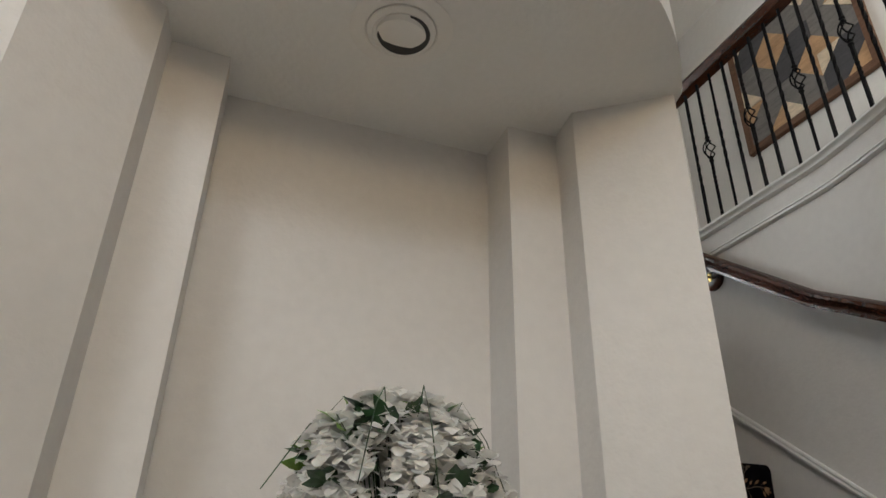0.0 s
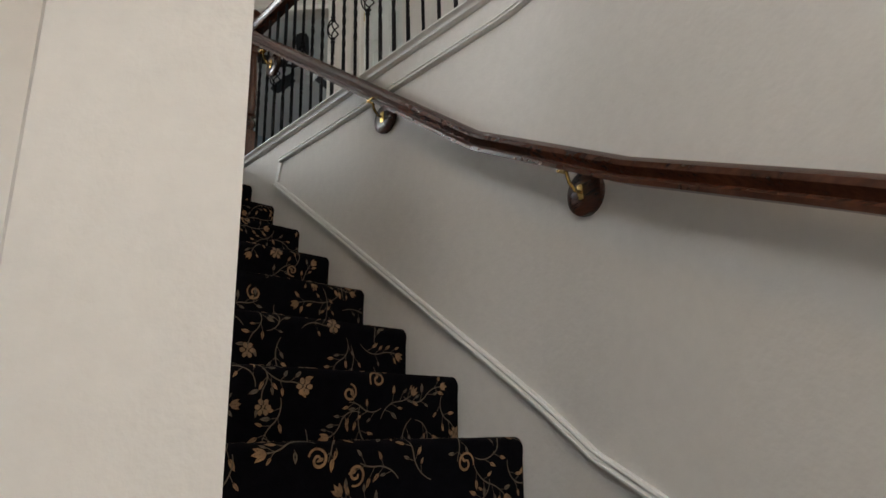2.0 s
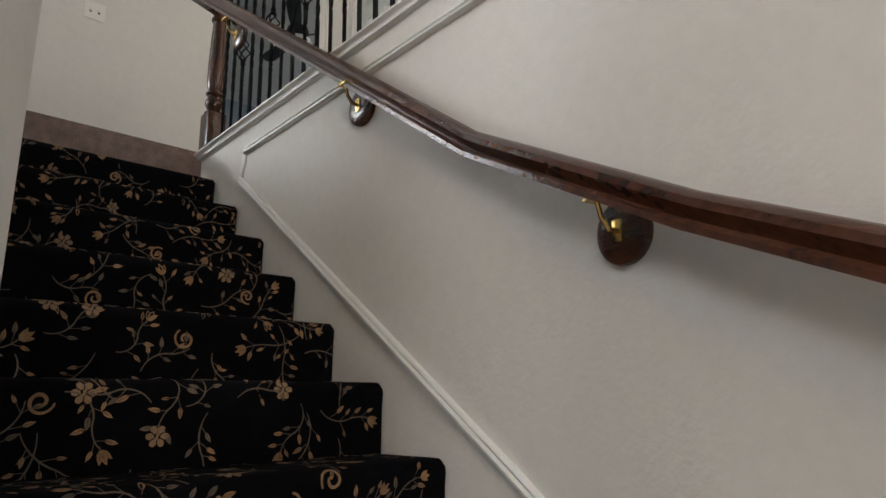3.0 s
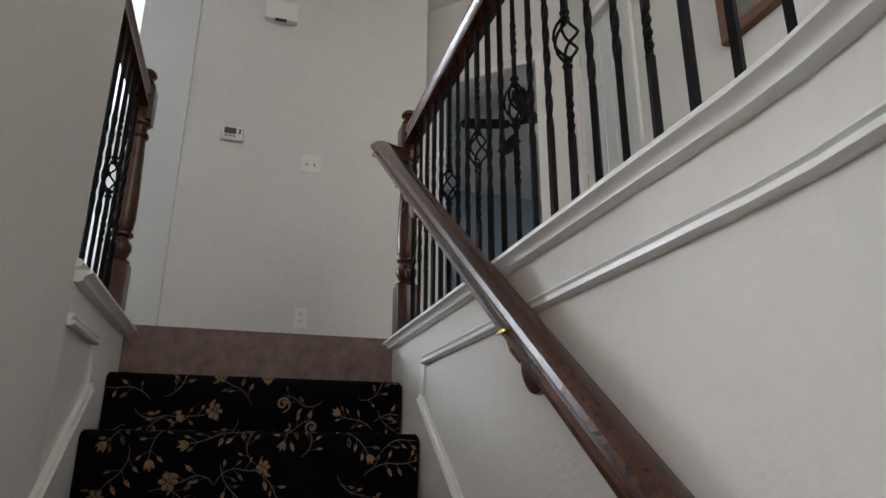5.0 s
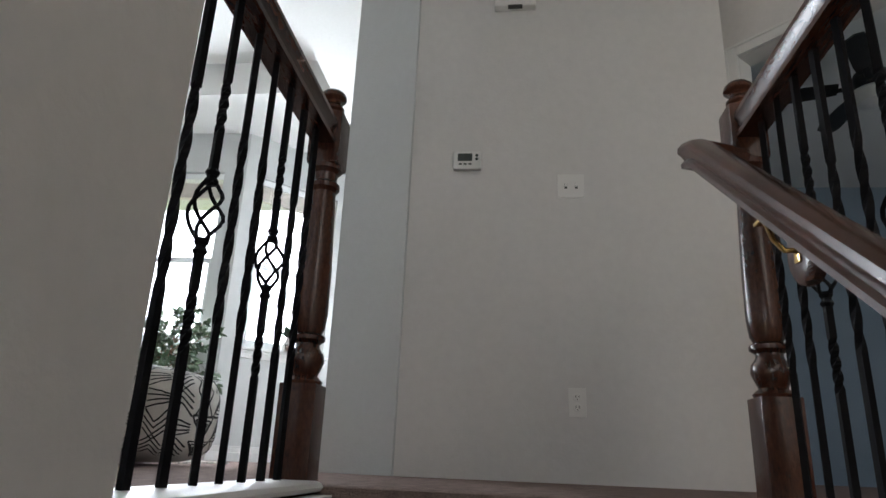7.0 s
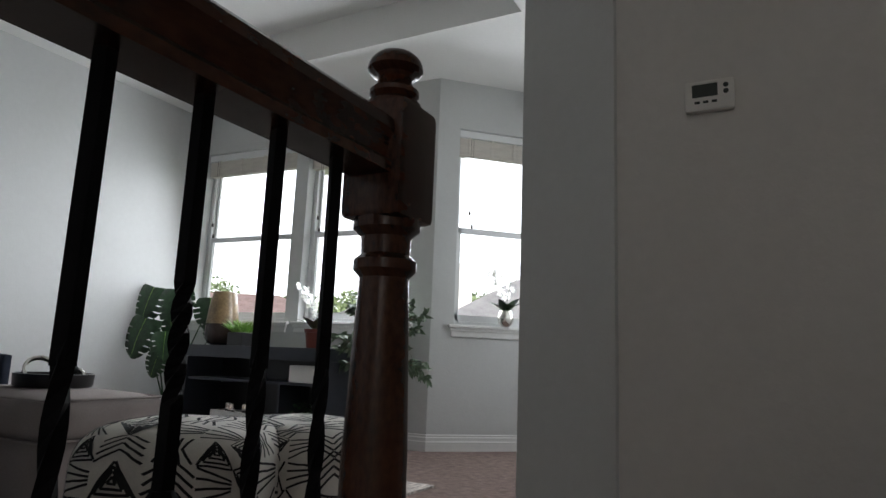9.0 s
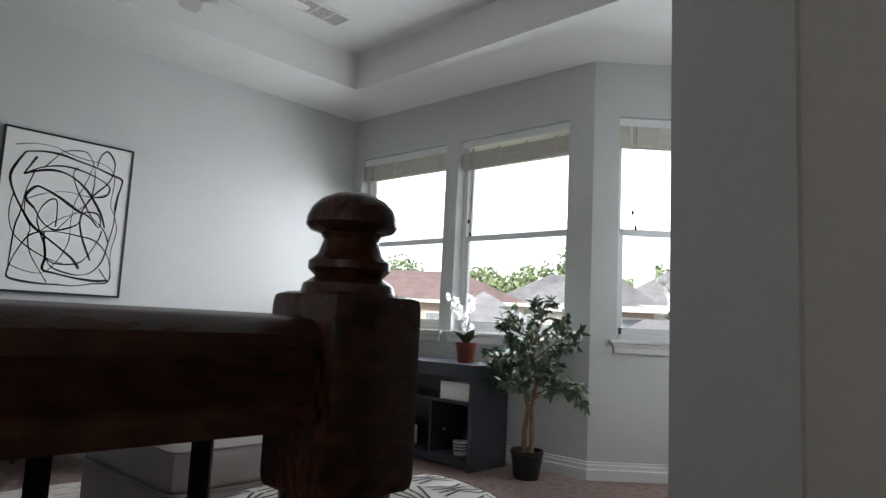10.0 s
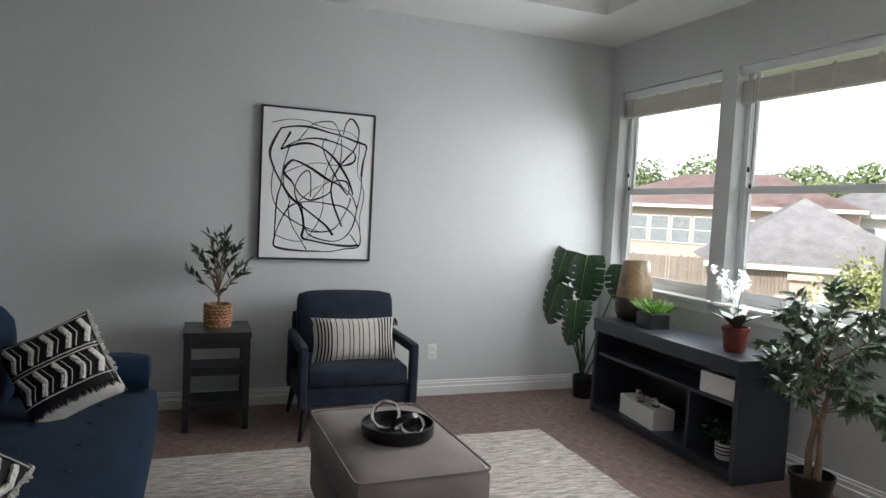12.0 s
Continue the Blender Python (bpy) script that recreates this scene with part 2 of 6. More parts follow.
wall("wall_bedroom_west", (0.83, 1.57), (0.83, 4.6), 0, TOP, 0.10, PAINT_BLUE, label="blue-grey bedroom wall")
slab("ceiling_bedroom", rect(0.7, 0.2, 4.5, 4.7), TOP + 0.002, TOP + 0.2, CEIL, "white bedroom ceiling", "ceiling")
# ceilings
TR = (-4.163, -1.6, -1.52, 2.75)
bm = bmesh.new()
for r in ((-5.0, -2.3, TR[0], 5.2), (TR[2], -2.3, -0.62, 5.2), (TR[0], TR[3], TR[2], 5.2), (TR[0], -2.3, TR[2], TR[1])):
    prism(bm, rect(*r), TOP, TOP + 0.5)
tagged(part("ceiling", bm, CEIL), "white painted tray ceiling border", "ceiling", kind="structure")
slab("ceiling_tray", rect(TR[0] - 0.1, TR[1] - 0.1, TR[2] + 0.1, TR[3] + 0.1), 2.99, 3.1, CEIL, "raised white tray ceiling", "ceiling")
slab("ceiling_hall", rect(-0.62, -6.7, 1.8, 1.9), TOP, TOP + 0.25, CEIL, "white hall ceiling", "ceiling")
slab("ceiling_foyer", rect(-4.5, -6.7, -0.62, -2.3), TOP, TOP + 0.25, CEIL, "white upper foyer ceiling", "ceiling")
# stair walls
wall("wall_stair_left", (STAIR_L, -0.76), (STAIR_L, -1.78), LOW, TOP, -0.12, PAINT, label="warm white textured wall beside the stairs")
wall("wall_stair_left_low", (STAIR_L, 0.0), (STAIR_L, -0.76), LOW, -0.03, -0.12, TRIM, label="white panelled low wall under the balustrade")
EDGE = (-0.688, -2.337)
NICHE = [(STAIR_L, -1.78), (-0.582, -2.03), EDGE, (-0.897, -2.174), (-0.886, -2.063), (-1.034, -2.055), (-1.032, -1.905), (-1.786, -1.905), (-1.788, -2.055), (-1.925, -2.063), (-1.932, -2.169), (-2.124, -2.335)]
bm = bmesh.new()
prism(bm, NICHE + [(-2.3, -2.335), (-2.3, -1.8), (STAIR_L - 0.12, -1.8), (STAIR_L - 0.12, -1.78)], LOW, -0.34)
tagged(part("wall_niche", bm, PAINT), "warm white stepped niche wall of the entrance hall", "wall", kind="structure")
bm = bmesh.new()
cx, cy, cr = -1.405, -1.832, 0.896
arc = [(cx + cr * math.cos(a), cy + cr * math.sin(a)) for a in np.linspace(math.atan2(-2.345 - cy, -0.674 - cx), math.atan2(-2.345 - cy, -2.136 - cx), 40)]
prism(bm, [(STAIR_L - 0.003, -1.78), (-0.585, -2.03)] + arc + [(-2.3, -2.345), (-2.3, -1.75), (STAIR_L - 0.003, -1.75)], -0.345, 0.0)
soffit = tagged(part("ceiling_niche", bm, CEIL), "white round-fronted soffit over the niche", "ceiling", kind="structure")
bm = bmesh.new()
prism(bm, [(STAIR_L - 0.003, -1.78), (-0.585, -2.03)] + arc + [(-2.14, -2.2), (STAIR_L - 0.12, -1.78)], 0.0, TOP)
tagged(part("wall_rotunda", bm, PAINT), "round warm white wall above the niche", "wall", kind="structure")
wall("wall_foyer_west", (-2.302, -2.335), (-4.4, -2.335), LOW, TOP, -0.12, PAINT)
RW = [(STAIR_R, 0.12), (STAIR_R, -1.86), (0.366, -1.95), (0.345, -2.08), (0.318, -2.22), (0.288, -2.36), (0.255, -2.50), (0.20, -2.72), (0.09, -3.16), (-0.08, -3.8), (-0.08, -6.6)]


def right_wall(name, pts, z0, z1, mat, label):
    bm = bmesh.new()
    back = [(x + 0.11, y) for x, y in pts]
    for k in range(len(pts) - 1):
        prism(bm, [pts[k], pts[k + 1], back[k + 1], back[k]], z0, z1)
    bmesh.ops.remove_doubles(bm, verts=bm.verts, dist=0.0005)
    return tagged(part(name, bm, mat, smooth=True), label, "wall", kind="structure")


right_wall("wall_stair_right", RW[:7], LOW, -0.03, PAINT, "warm white textured wall along the stairs, bending gently at its foot")
right_wall("wall_stair_right_low", RW[6:], LOW, TOP, PAINT, "warm white textured wall bending into the entrance hall")
wall("wall_foyer_south", (-0.08, -6.5), (-4.4, -6.5), LOW, TOP, -0.15, PAINT)
wall("wall_foyer_far_west", (-4.4, -6.5), (-4.4, -2.335), LOW, TOP, -0.15, PAINT)


def moulding(name, path, prof, mat=TRIM, label="white painted moulding", up=Vector((0, 0, 1))):
    bm = bmesh.new()
    sweep(bm, prof, path, up)
    return tagged(part(name, bm, mat, smooth=True), label, "trim", kind="structure")


def off(pts, d):
    return [(x + d, y) for x, y in pts]


# cap of the low walls, panel mouldings
CAPP = [(-0.055, -0.012), (-0.067, -0.008), (-0.072, 0.0), (-0.067, 0.008), (-0.055, 0.012), (0.055, 0.012), (0.067, 0.008), (0.072, 0.0), (0.067, -0.008), (0.055, -0.012)]
COVE = [(0.026, 0.016), (0.026, 0.010), (0.015, 0.005), (0.009, -0.002), (0.008, -0.008), (0.0, -0.013), (-0.018, -0.013), (-0.018, 0.016)]
BEAD = [(0.008, -0.014), (0.016, -0.010), (0.016, -0.004), (0.006, 0.0), (0.006, 0.005), (0.013, 0.008), (0.009, 0.014), (-0.004, 0.014), (-0.004, -0.014)]
capline = [(x + 0.055, y) for x, y in RW[:7]]
capline[-1] = (capline[-1][0] - 0.015, -2.39)
moulding("cap_trim", [(x, y, 0.0) for x, y in capline], CAPP, label="white moulded cap of the low stair wall")
moulding("cove_trim", [(x - 0.012, y, -0.032) for x, y in RW[1:7]] , [(a, b) for a, b in COVE], label="white cove moulding under the cap")
moulding("cove_trim", [(STAIR_R - 0.012, 0.0, -0.032), (STAIR_R - 0.012, -1.86, -0.032)], COVE, label="white cove moulding under the cap")
moulding("cap_trim", [(-0.615, 0.0, 0.0), (-0.615, -0.775, 0.0)], CAPP, label="white moulded cap of the low stair wall")
moulding("cove_trim", [(STAIR_L + 0.012, -0.77, -0.032), (STAIR_L + 0.012, 0.0, -0.032)], COVE, label="white cove moulding under the cap")
seam = [(STAIR_R, -0.468)] + RW[1:6] + [(0.283, -2.385)]
moulding("panel_moulding", [(x - 0.003, y, -0.142) for x, y in seam], BEAD, label="white panel moulding along the stair wall")


def skirt(y):
    return -0.253 + (y + 0.434) * 0.738 if y > -2.11 else -1.49 + (y + 2.11) * 0.50


low = [(STAIR_R, -0.434), (STAIR_R, -1.86), (0.366, -1.95), (0.341, -2.11), (0.318, -2.22), (0.288, -2.36), (0.255, -2.50), (0.20, -2.72), (0.09, -3.16)]
moulding("stair_moulding", [(x - 0.003, y, skirt(y)) for x, y in low], BEAD, label="white raking moulding above the steps")
moulding("panel_moulding", [(STAIR_R - 0.003, -0.468, -0.140), (STAIR_R - 0.003, -0.434, -0.253)], BEAD, label="short upright panel moulding", up=Vector((0, 1, 0.2)))
moulding("panel_moulding", [(STAIR_L + 0.003, -0.76, -0.13), (STAIR_L + 0.003, -0.455, -0.13)], BEAD, label="white panel moulding under the cap")
moulding("stair_moulding", [(STAIR_L + 0.003, -1.55, -0.253 - 1.116 * 0.738), (STAIR_L + 0.003, -0.434, -0.253)], BEAD, label="white raking moulding above the steps")
moulding("panel_moulding", [(STAIR_L + 0.003, -0.434, -0.253), (STAIR_L + 0.003, -0.455, -0.13)], BEAD, label="short upright panel moulding", up=Vector((0, 1, 0.2)))

# baseboards
BASE = [(0, 0.0), (0.018, 0.0), (0.018, 0.062), (0.012, 0.068), (0.012, 0.09), (0.007, 0.096), (0.007, 0.108), (0, 0.112)]


def baseboard(pts):
    moulding("baseboard", [(x, y, 0.0) for x, y in pts], BASE, label="white stepped baseboard")


baseboard([(-4.82, NA[1]), (-4.82, -2.2)][::-1])
baseboard([NA, NB, BAY, (-0.945, 4.135)][::1])

# ---- staircase ----
RISE, RUN, Y1 = 0.18, 0.2386, -0.199
stairs = thing("staircase", "straight staircase with black floral carpet turning at its foot", "staircase", kind="structure")


def step_profile(y0, y1, z):
    """(y, z) round one carpeted step: riser foot, rounded nose, tread back."""
    pts = [(y0 + 0.008, z - RISE), (y0 + 0.004, z - 0.06)]
    for a in np.linspace(0, 90, 7):
        pts.append((y0 + 0.03 - 0.03 * math.cos(radians(a)), z - 0.03 + 0.03 * math.sin(radians(a))))
    pts.append((y1 + 0.010, z))
    return pts


def straight_step(k):
    y0, y1, z = Y1 - (k - 1) * RUN, Y1 - (k - 2) * RUN, -RISE * k
    pr = step_profile(y0, y1, z) + [(y1 + 0.010, z - 0.25), (y0 + 0.008, z - 0.25)]
    bm = bmesh.new()
    bv = 0.006
    xs = (STAIR_L + 0.001, STAIR_L + bv, STAIR_R - 0.008 - bv, STAIR_R - 0.008)
    rings = []
    for i, x in enumerate(xs):
        ins = 0.005 if i in (0, 3) else 0.0
        rings.append([bm.verts.new((x, y + (ins if j < 9 else 0), zz - (ins if 4 < j < 10 else 0))) for j, (y, zz) in enumerate(pr)])
    n = len(pr)
    for a, b in zip(rings, rings[1:]):
        for j in range(n):
            bm.faces.new((a[j], a[(j + 1) % n], b[(j + 1) % n], b[j]))
    bm.faces.new(rings[0])
    bm.faces.new(rings[-1])
    return part("step", bm, CARPET_DARK, stairs, smooth=True)


STEPS = {}


for k in range(1, 10):
    STEPS[k] = straight_step(k)
PIV = Vector((-0.60, -2.12, 0))
ANG = {9: 3, 10: -14, 11: -38, 12: -72, 13: -91, 14: -103, 15: -114}


def outer(a):
    r = 1.25 if a < -60 else 1.15
    return (PIV.x + r * math.cos(radians(a)), PIV.y + r * math.sin(radians(a)))


for k in range(10, 16):
    z = -RISE * k
    bm = bmesh.new()
    a0, a1 = ANG[k], ANG[k - 1]
    poly = [(PIV.x, PIV.y)] + [outer(a) for a in np.linspace(a0 - 3, a1 + 0.5, 5)]
    prism(bm, poly, LOW, z)
    bmesh.ops.bevel(bm, geom=[e for e in bm.edges if all(v.co.z > z - 0.01 for v in e.verts)], offset=0.018, segments=3, affect="EDGES")
    STEPS[k] = part("step", bm, CARPET_DARK, stairs, smooth=True)
# landing edge in brown carpet
bm = bmesh.new()
pr = [(0.0 + 0.004, -RISE), (0.004, -0.04)] + [(0.03 - 0.03 * math.cos(radians(a)), -0.026 + 0.03 * math.sin(radians(a))) for a in np.linspace(-60, 90, 7)] + [(0.25, 0.004), (0.25, -RISE)]
for i, x in enumerate((STAIR_L, STAIR_R)):
    ring = [bm.verts.new((x, y, z)) for y, z in pr]
    bm.faces.new(ring if i else ring[::-1])
    if i:
        for j in range(len(ring)):
            bm.faces.new((prev[j], prev[(j + 1) % len(ring)], ring[(j + 1) % len(ring)], ring[j]))
    prev = ring
part("landing_nosing", bm, CARPET_BROWN, stairs, "brown carpeted nosing of the landing", smooth=True)

# ---- balustrades and rails ----
RAILP = [(-0.030, -0.034), (-0.030, -0.022), (-0.022, -0.014), (-0.026, -0.004), (-0.033, 0.008), (-0.031, 0.022), (-0.020, 0.032), (0.0, 0.036), (0.020, 0.032), (0.031, 0.022), (0.033, 0.008), (0.026, -0.004), (0.022, -0.014), (0.030, -0.022), (0.030, -0.034)]


def newel(parent, x, y):
    bm = bmesh.new()
    h = 0.044
    box(bm, -h, -h, 0.0, h, h, 0.225, 0.004)
    prof = [(0.040, 0.22), (0.044, 0.232), (0.030, 0.245), (0.037, 0.262), (0.043, 0.278), (0.041, 0.296), (0.030, 0.312), (0.029, 0.322), (0.041, 0.330), (0.041, 0.340), (0.031, 0.347), (0.037, 0.36), (0.041, 0.40), (0.040, 0.50), (0.034, 0.66), (0.031, 0.72), (0.040, 0.73), (0.040, 0.742), (0.031, 0.75), (0.032, 0.772), (0.043, 0.782), (0.043, 0.795), (0.03, 0.80)]
    lathe(bm, prof, 20)
    box(bm, -h, -h, 0.792, h, h, 0.945, 0.010)
    lathe(bm, [(0.038, 0.944), (0.036, 0.952), (0.027, 0.958), (0.033, 0.964), (0.033, 0.970), (0.026, 0.976), (0.022, 0.988), (0.025, 0.993), (0.034, 0.996), (0.037, 1.000), (0.0365, 1.006), (0.033, 1.014), (0.026, 1.021), (0.016, 1.026), (0.004, 1.028)], 20)
    return part("newel_post", bm, WOOD_DARK, parent, "turned cherry-stained newel post with a mushroom cap", smooth=True, at=pose(x, y, 0.0) @ Matrix.Diagonal((1, 1, 0.989, 1)))


def baluster_mesh(basket):
    bm = bmesh.new()
    h, z0, z1 = 0.0062, 0.010, 0.850

    def bar(za, zb, twists, steps):
        rings = []
        for i in range(steps + 1):
            a = 2 * math.pi * twists * i / steps + math.pi / 4
            z = za + (zb - za) * i / steps
            rings.append([bm.verts.new((h * 1.414 * math.cos(a + k * math.pi / 2), h * 1.414 * math.sin(a + k * math.pi / 2), z)) for k in range(4)])
        for a, b in zip(rings, rings[1:]):
            for k in range(4):
                bm.faces.new((a[k], a[(k + 1) % 4], b[(k + 1) % 4], b[k]))
    if basket:
        bar(z0, 0.20, 0, 1)
        bar(0.20, 0.30, 1, 12)
        bar(0.30, 0.372, 0, 1)
        for z in (0.362, 0.378, 0.482, 0.498):
            lathe(bm, [(0.009, z - 0.006), (0.0125, z), (0.009, z + 0.006)], 8)
        for q in range(4):
            path = []
            for i in range(11):
                u = i / 10
                a = q * math.pi / 2 + u * math.pi * 1.0
                r = 0.006 + 0.023 * math.sin(math.pi * u)
                path.append((r * math.cos(a), r * math.sin(a), 0.375 + 0.11 * u))
            tube(bm, path, 0.0036, 5)
        bar(0.488, 0.57, 0, 1)
        bar(0.57, 0.67, 1, 12)
        bar(0.67, z1, 0, 1)
    else:
        bar(z0, 0.26, 0, 1)
        bar(0.26, 0.62, 1.5, 24)
        bar(0.60, z1, 0, 1)
    me = bpy.data.meshes.new("baluster")
    bmesh.ops.recalc_face_normals(bm, faces=bm.faces)
    bm.to_mesh(me)
    bm.free()
    me.materials.append(IRON)
    return me


BAL = baluster_mesh(False), baluster_mesh(True)


def balustrade(label, path, newel_at, first_basket, spacing):
    th = thing("balustrade", label, "balustrade")
    newel(th, *newel_at)
    bm = bmesh.new()
    sweep(bm, [(a, b - 0.010 if b < -0.01 else b) for a, b in RAILP], [(x, y, 0.880) for x, y in path])
    part("handrail", bm, WOOD_DARK, th, "cherry-stained moulded handrail", smooth=True)
    pts = [Vector((x, y, 0)) for x, y in path]
    y = first_basket + 2 * spacing
    k = -2
    while y - spacing * 0.4 > pts[-1].y:
        for a, b in zip(pts, pts[1:]):
            if b.y <= y <= a.y:
                u = (a.y - y) / (a.y - b.y)
                ob = new("baluster", BAL[1 if k % 3 == 0 else 0])
                ob.location = a.lerp(b, u)
                ob.rotation_euler.z = 0.3 * k
                ob.parent = th
                break
        y -= spacing
        k += 1
    return th


balustrade("cherry-stained handrail with black twisted iron balusters above the stair wall", [(0.43, 0.05)] + [(x + 0.055, y) for x, y in RW[1:6]] + [(0.33, -2.42)], (0.432, 0.05), -0.25, 0.0912)
balustrade("short cherry-stained balustrade with black iron balusters beside the landing", [(-0.628, 0.05), (-0.628, -0.76)], (-0.628, 0.053), -0.2485, 0.095)

# wall rail
def wall_rail():
    th = thing("wall_handrail", "cherry-stained moulded handrail on brass brackets along the stair wall", "handrail")
    path = [(0.415, 0.03, 0.782), (0.288, -0.02, 0.782), (0.292, -0.055, 0.765), (0.328, -1.78, -0.551), (0.320, -1.82, -0.574), (0.232, -2.34, -0.868), (0.120, -2.76, -1.075), (0.0, -3.2, -1.30)]
    bm = bmesh.new()
    sweep(bm, [(a * 0.9, b * 0.9) for a, b in RAILP], path)
    part("rail", bm, WOOD_DARK, th, smooth=True)
    for (x, y, z, nx, ny) in ((STAIR_R, -1.278, -0.254, -1, 0), (0.328, -2.165, -0.847, -0.98, 0.19), (STAIR_R, -0.35, 0.43, -1, 0), (0.10, -3.0, -1.35, -0.97, 0.25)):
        a = math.degrees(math.atan2(ny, nx))
        m = pose(x, y, z, 0, 0, a) @ pose(0, 0, 0, 0, 90, 0)
        bm = bmesh.new()
        lathe(bm, [(0.060, -0.002), (0.062, 0.008), (0.060, 0.016), (0.050, 0.022), (0.03, 0.024)], 28)
        ros = part("rosette", bm, WOOD_DARK, th, "round dark wooden rosette", smooth=True, at=m)
        bm = bmesh.new()
        box(bm, -0.022, -0.011, 0.022, 0.022, 0.011, 0.028, 0.003)
        tube(bm, [(0.0, 0, 0.026), (0.0, 0, 0.045), (-0.02, 0, 0.062), (-0.05, 0, 0.070)], 0.005, 8)
        box(bm, -0.056, -0.02, 0.058, -0.05, 0.02, 0.085, 0.001)
        br = part("bracket", bm, BRASS, th, "brass handrail bracket", smooth=True, at=m)
    return th


wall_rail()

# ---- more materials ----
VINYL = material("white_vinyl", (0.75, 0.76, 0.76), 0.4, vary=0.03)
BLIND = material("beige_blind", (0.62, 0.58, 0.52), 0.7, vary=0.12, scale=9, stretch=(1, 1, 6))
NAVY = material("navy_velvet", (0.021, 0.027, 0.042), 0.9, vary=0.45, scale=9, fine=200, bump=0.2, bump_scale=300, spec=0.15, sheen=0.06)
BLUE = material("blue_sofa_fabric", (0.009, 0.023, 0.048), 0.9, vary=0.35, scale=9, fine=260, bump=0.3, bump_scale=400, spec=0.12, sheen=0.04)
GREY = material("grey_microfibre", (0.26, 0.225, 0.215), 0.9, vary=0.16, scale=5, fine=220, bump=0.15, bump_scale=260, spec=0.15, sheen=0.05)
BLACKWOOD = material("black_stained_wood", (0.016, 0.016, 0.018), 0.35, vary=0.4, scale=5, fine=60, stretch=(1, 1, 0.2))
CONSOLE = material("charcoal_laminate", (0.034, 0.039, 0.050), 0.34, vary=0.25, scale=4, fine=60)
WHITE = material("white_ceramic", (0.76, 0.76, 0.74), 0.35, vary=0.04)
PETAL = material("white_petals", (0.88, 0.87, 0.85), 0.7, vary=0.06, scale=30, fine=90)
pn, pl = PETAL.node_tree.nodes, PETAL.node_tree.links
thin, blend = pn.new("ShaderNodeBsdfTranslucent"), pn.new("ShaderNodeMixShader")
thin.inputs["Color"].default_value = (0.86, 0.86, 0.83, 1)
blend.inputs[0].default_value = 0.45
pl.new(pn["Principled BSDF"].outputs[0], blend.inputs[1])
pl.new(thin.outputs[0], blend.inputs[2])
pl.new(blend.outputs[0], pn["Material Output"].inputs["Surface"])
BLACK = material("black_lacquer", (0.008, 0.008, 0.008), 0.3, vary=0.2)
CREAM = material("cream_cotton", (0.66, 0.63, 0.57), 0.9, vary=0.1, scale=30, fine=200, bump=0.3, bump_scale=250)
INKY = material("black_cotton", (0.012, 0.012, 0.012), 0.9, vary=0.3, bump=0.3, bump_scale=250)
SILVER = material("polished_metal", (0.8, 0.78, 0.74), 0.12, metal=1.0, vary=0.06)
LEAF = material("glossy_leaf", (0.010, 0.034, 0.013), 0.35, vary=0.5, scale=7, fine=40, tint=(0.022, 0.066, 0.022))
LEAF_FICUS = material("ficus_leaf", (0.022, 0.055, 0.030), 0.4, vary=0.5, scale=30, fine=90, tint=(0.12, 0.17, 0.10))
LEAF_OLIVE = material("olive_leaf", (0.022, 0.040, 0.022), 0.5, vary=0.4, scale=25, tint=(0.05, 0.075, 0.04))
LEAF_BRIGHT = material("bright_leaf", (0.10, 0.26, 0.035), 0.5, vary=0.4, scale=20, tint=(0.2, 0.36, 0.06))
BARK = material("pale_bark", (0.22, 0.15, 0.10), 0.85, vary=0.4, scale=20, bump=0.6, bump_scale=60)
WICKER = material("woven_seagrass", (0.36, 0.19, 0.09), 0.8, vary=0.45, scale=40, fine=120, bump=0.6, bump_scale=120, random_object=0.3)
TERRA = material("red_clay_pot", (0.16, 0.028, 0.018), 0.4, vary=0.25)
AMBER = material("amber_glass_vase", (0.15, 0.095, 0.045), 0.3, vary=0.3, scale=9, tint=(0.24, 0.165, 0.085))
DARKGLASS = material("dark_vase_foot", (0.035, 0.022, 0.018), 0.25, vary=0.3)
CANVAS = material("white_canvas", (0.78, 0.78, 0.76), 0.8, vary=0.02, bump=0.15, bump_scale=500)
PLASTIC = material("white_plastic", (0.74, 0.73, 0.70), 0.4, vary=0.02)
SCREEN = material("lcd_grey", (0.05, 0.06, 0.055), 0.2, vary=0.1)
RUG = material("distressed_rug", (0.15, 0.125, 0.11), 0.95, vary=0.5, scale=9, fine=42, stretch=(9, 1, 1), tint=(0.64, 0.58, 0.52), bump=0.4, bump_scale=200)
GLASS = bpy.data.materials.new("clear_glass")
GLASS.use_nodes = True
gp = GLASS.node_tree.nodes["Principled BSDF"]
gp.inputs["Transmission Weight"].default_value, gp.inputs["Roughness"].default_value, gp.inputs["IOR"].default_value = 1.0, 0.0, 1.05
gp.inputs["Base Color"].default_value = (0.97, 0.98, 0.98, 1)

# ---- windows ----


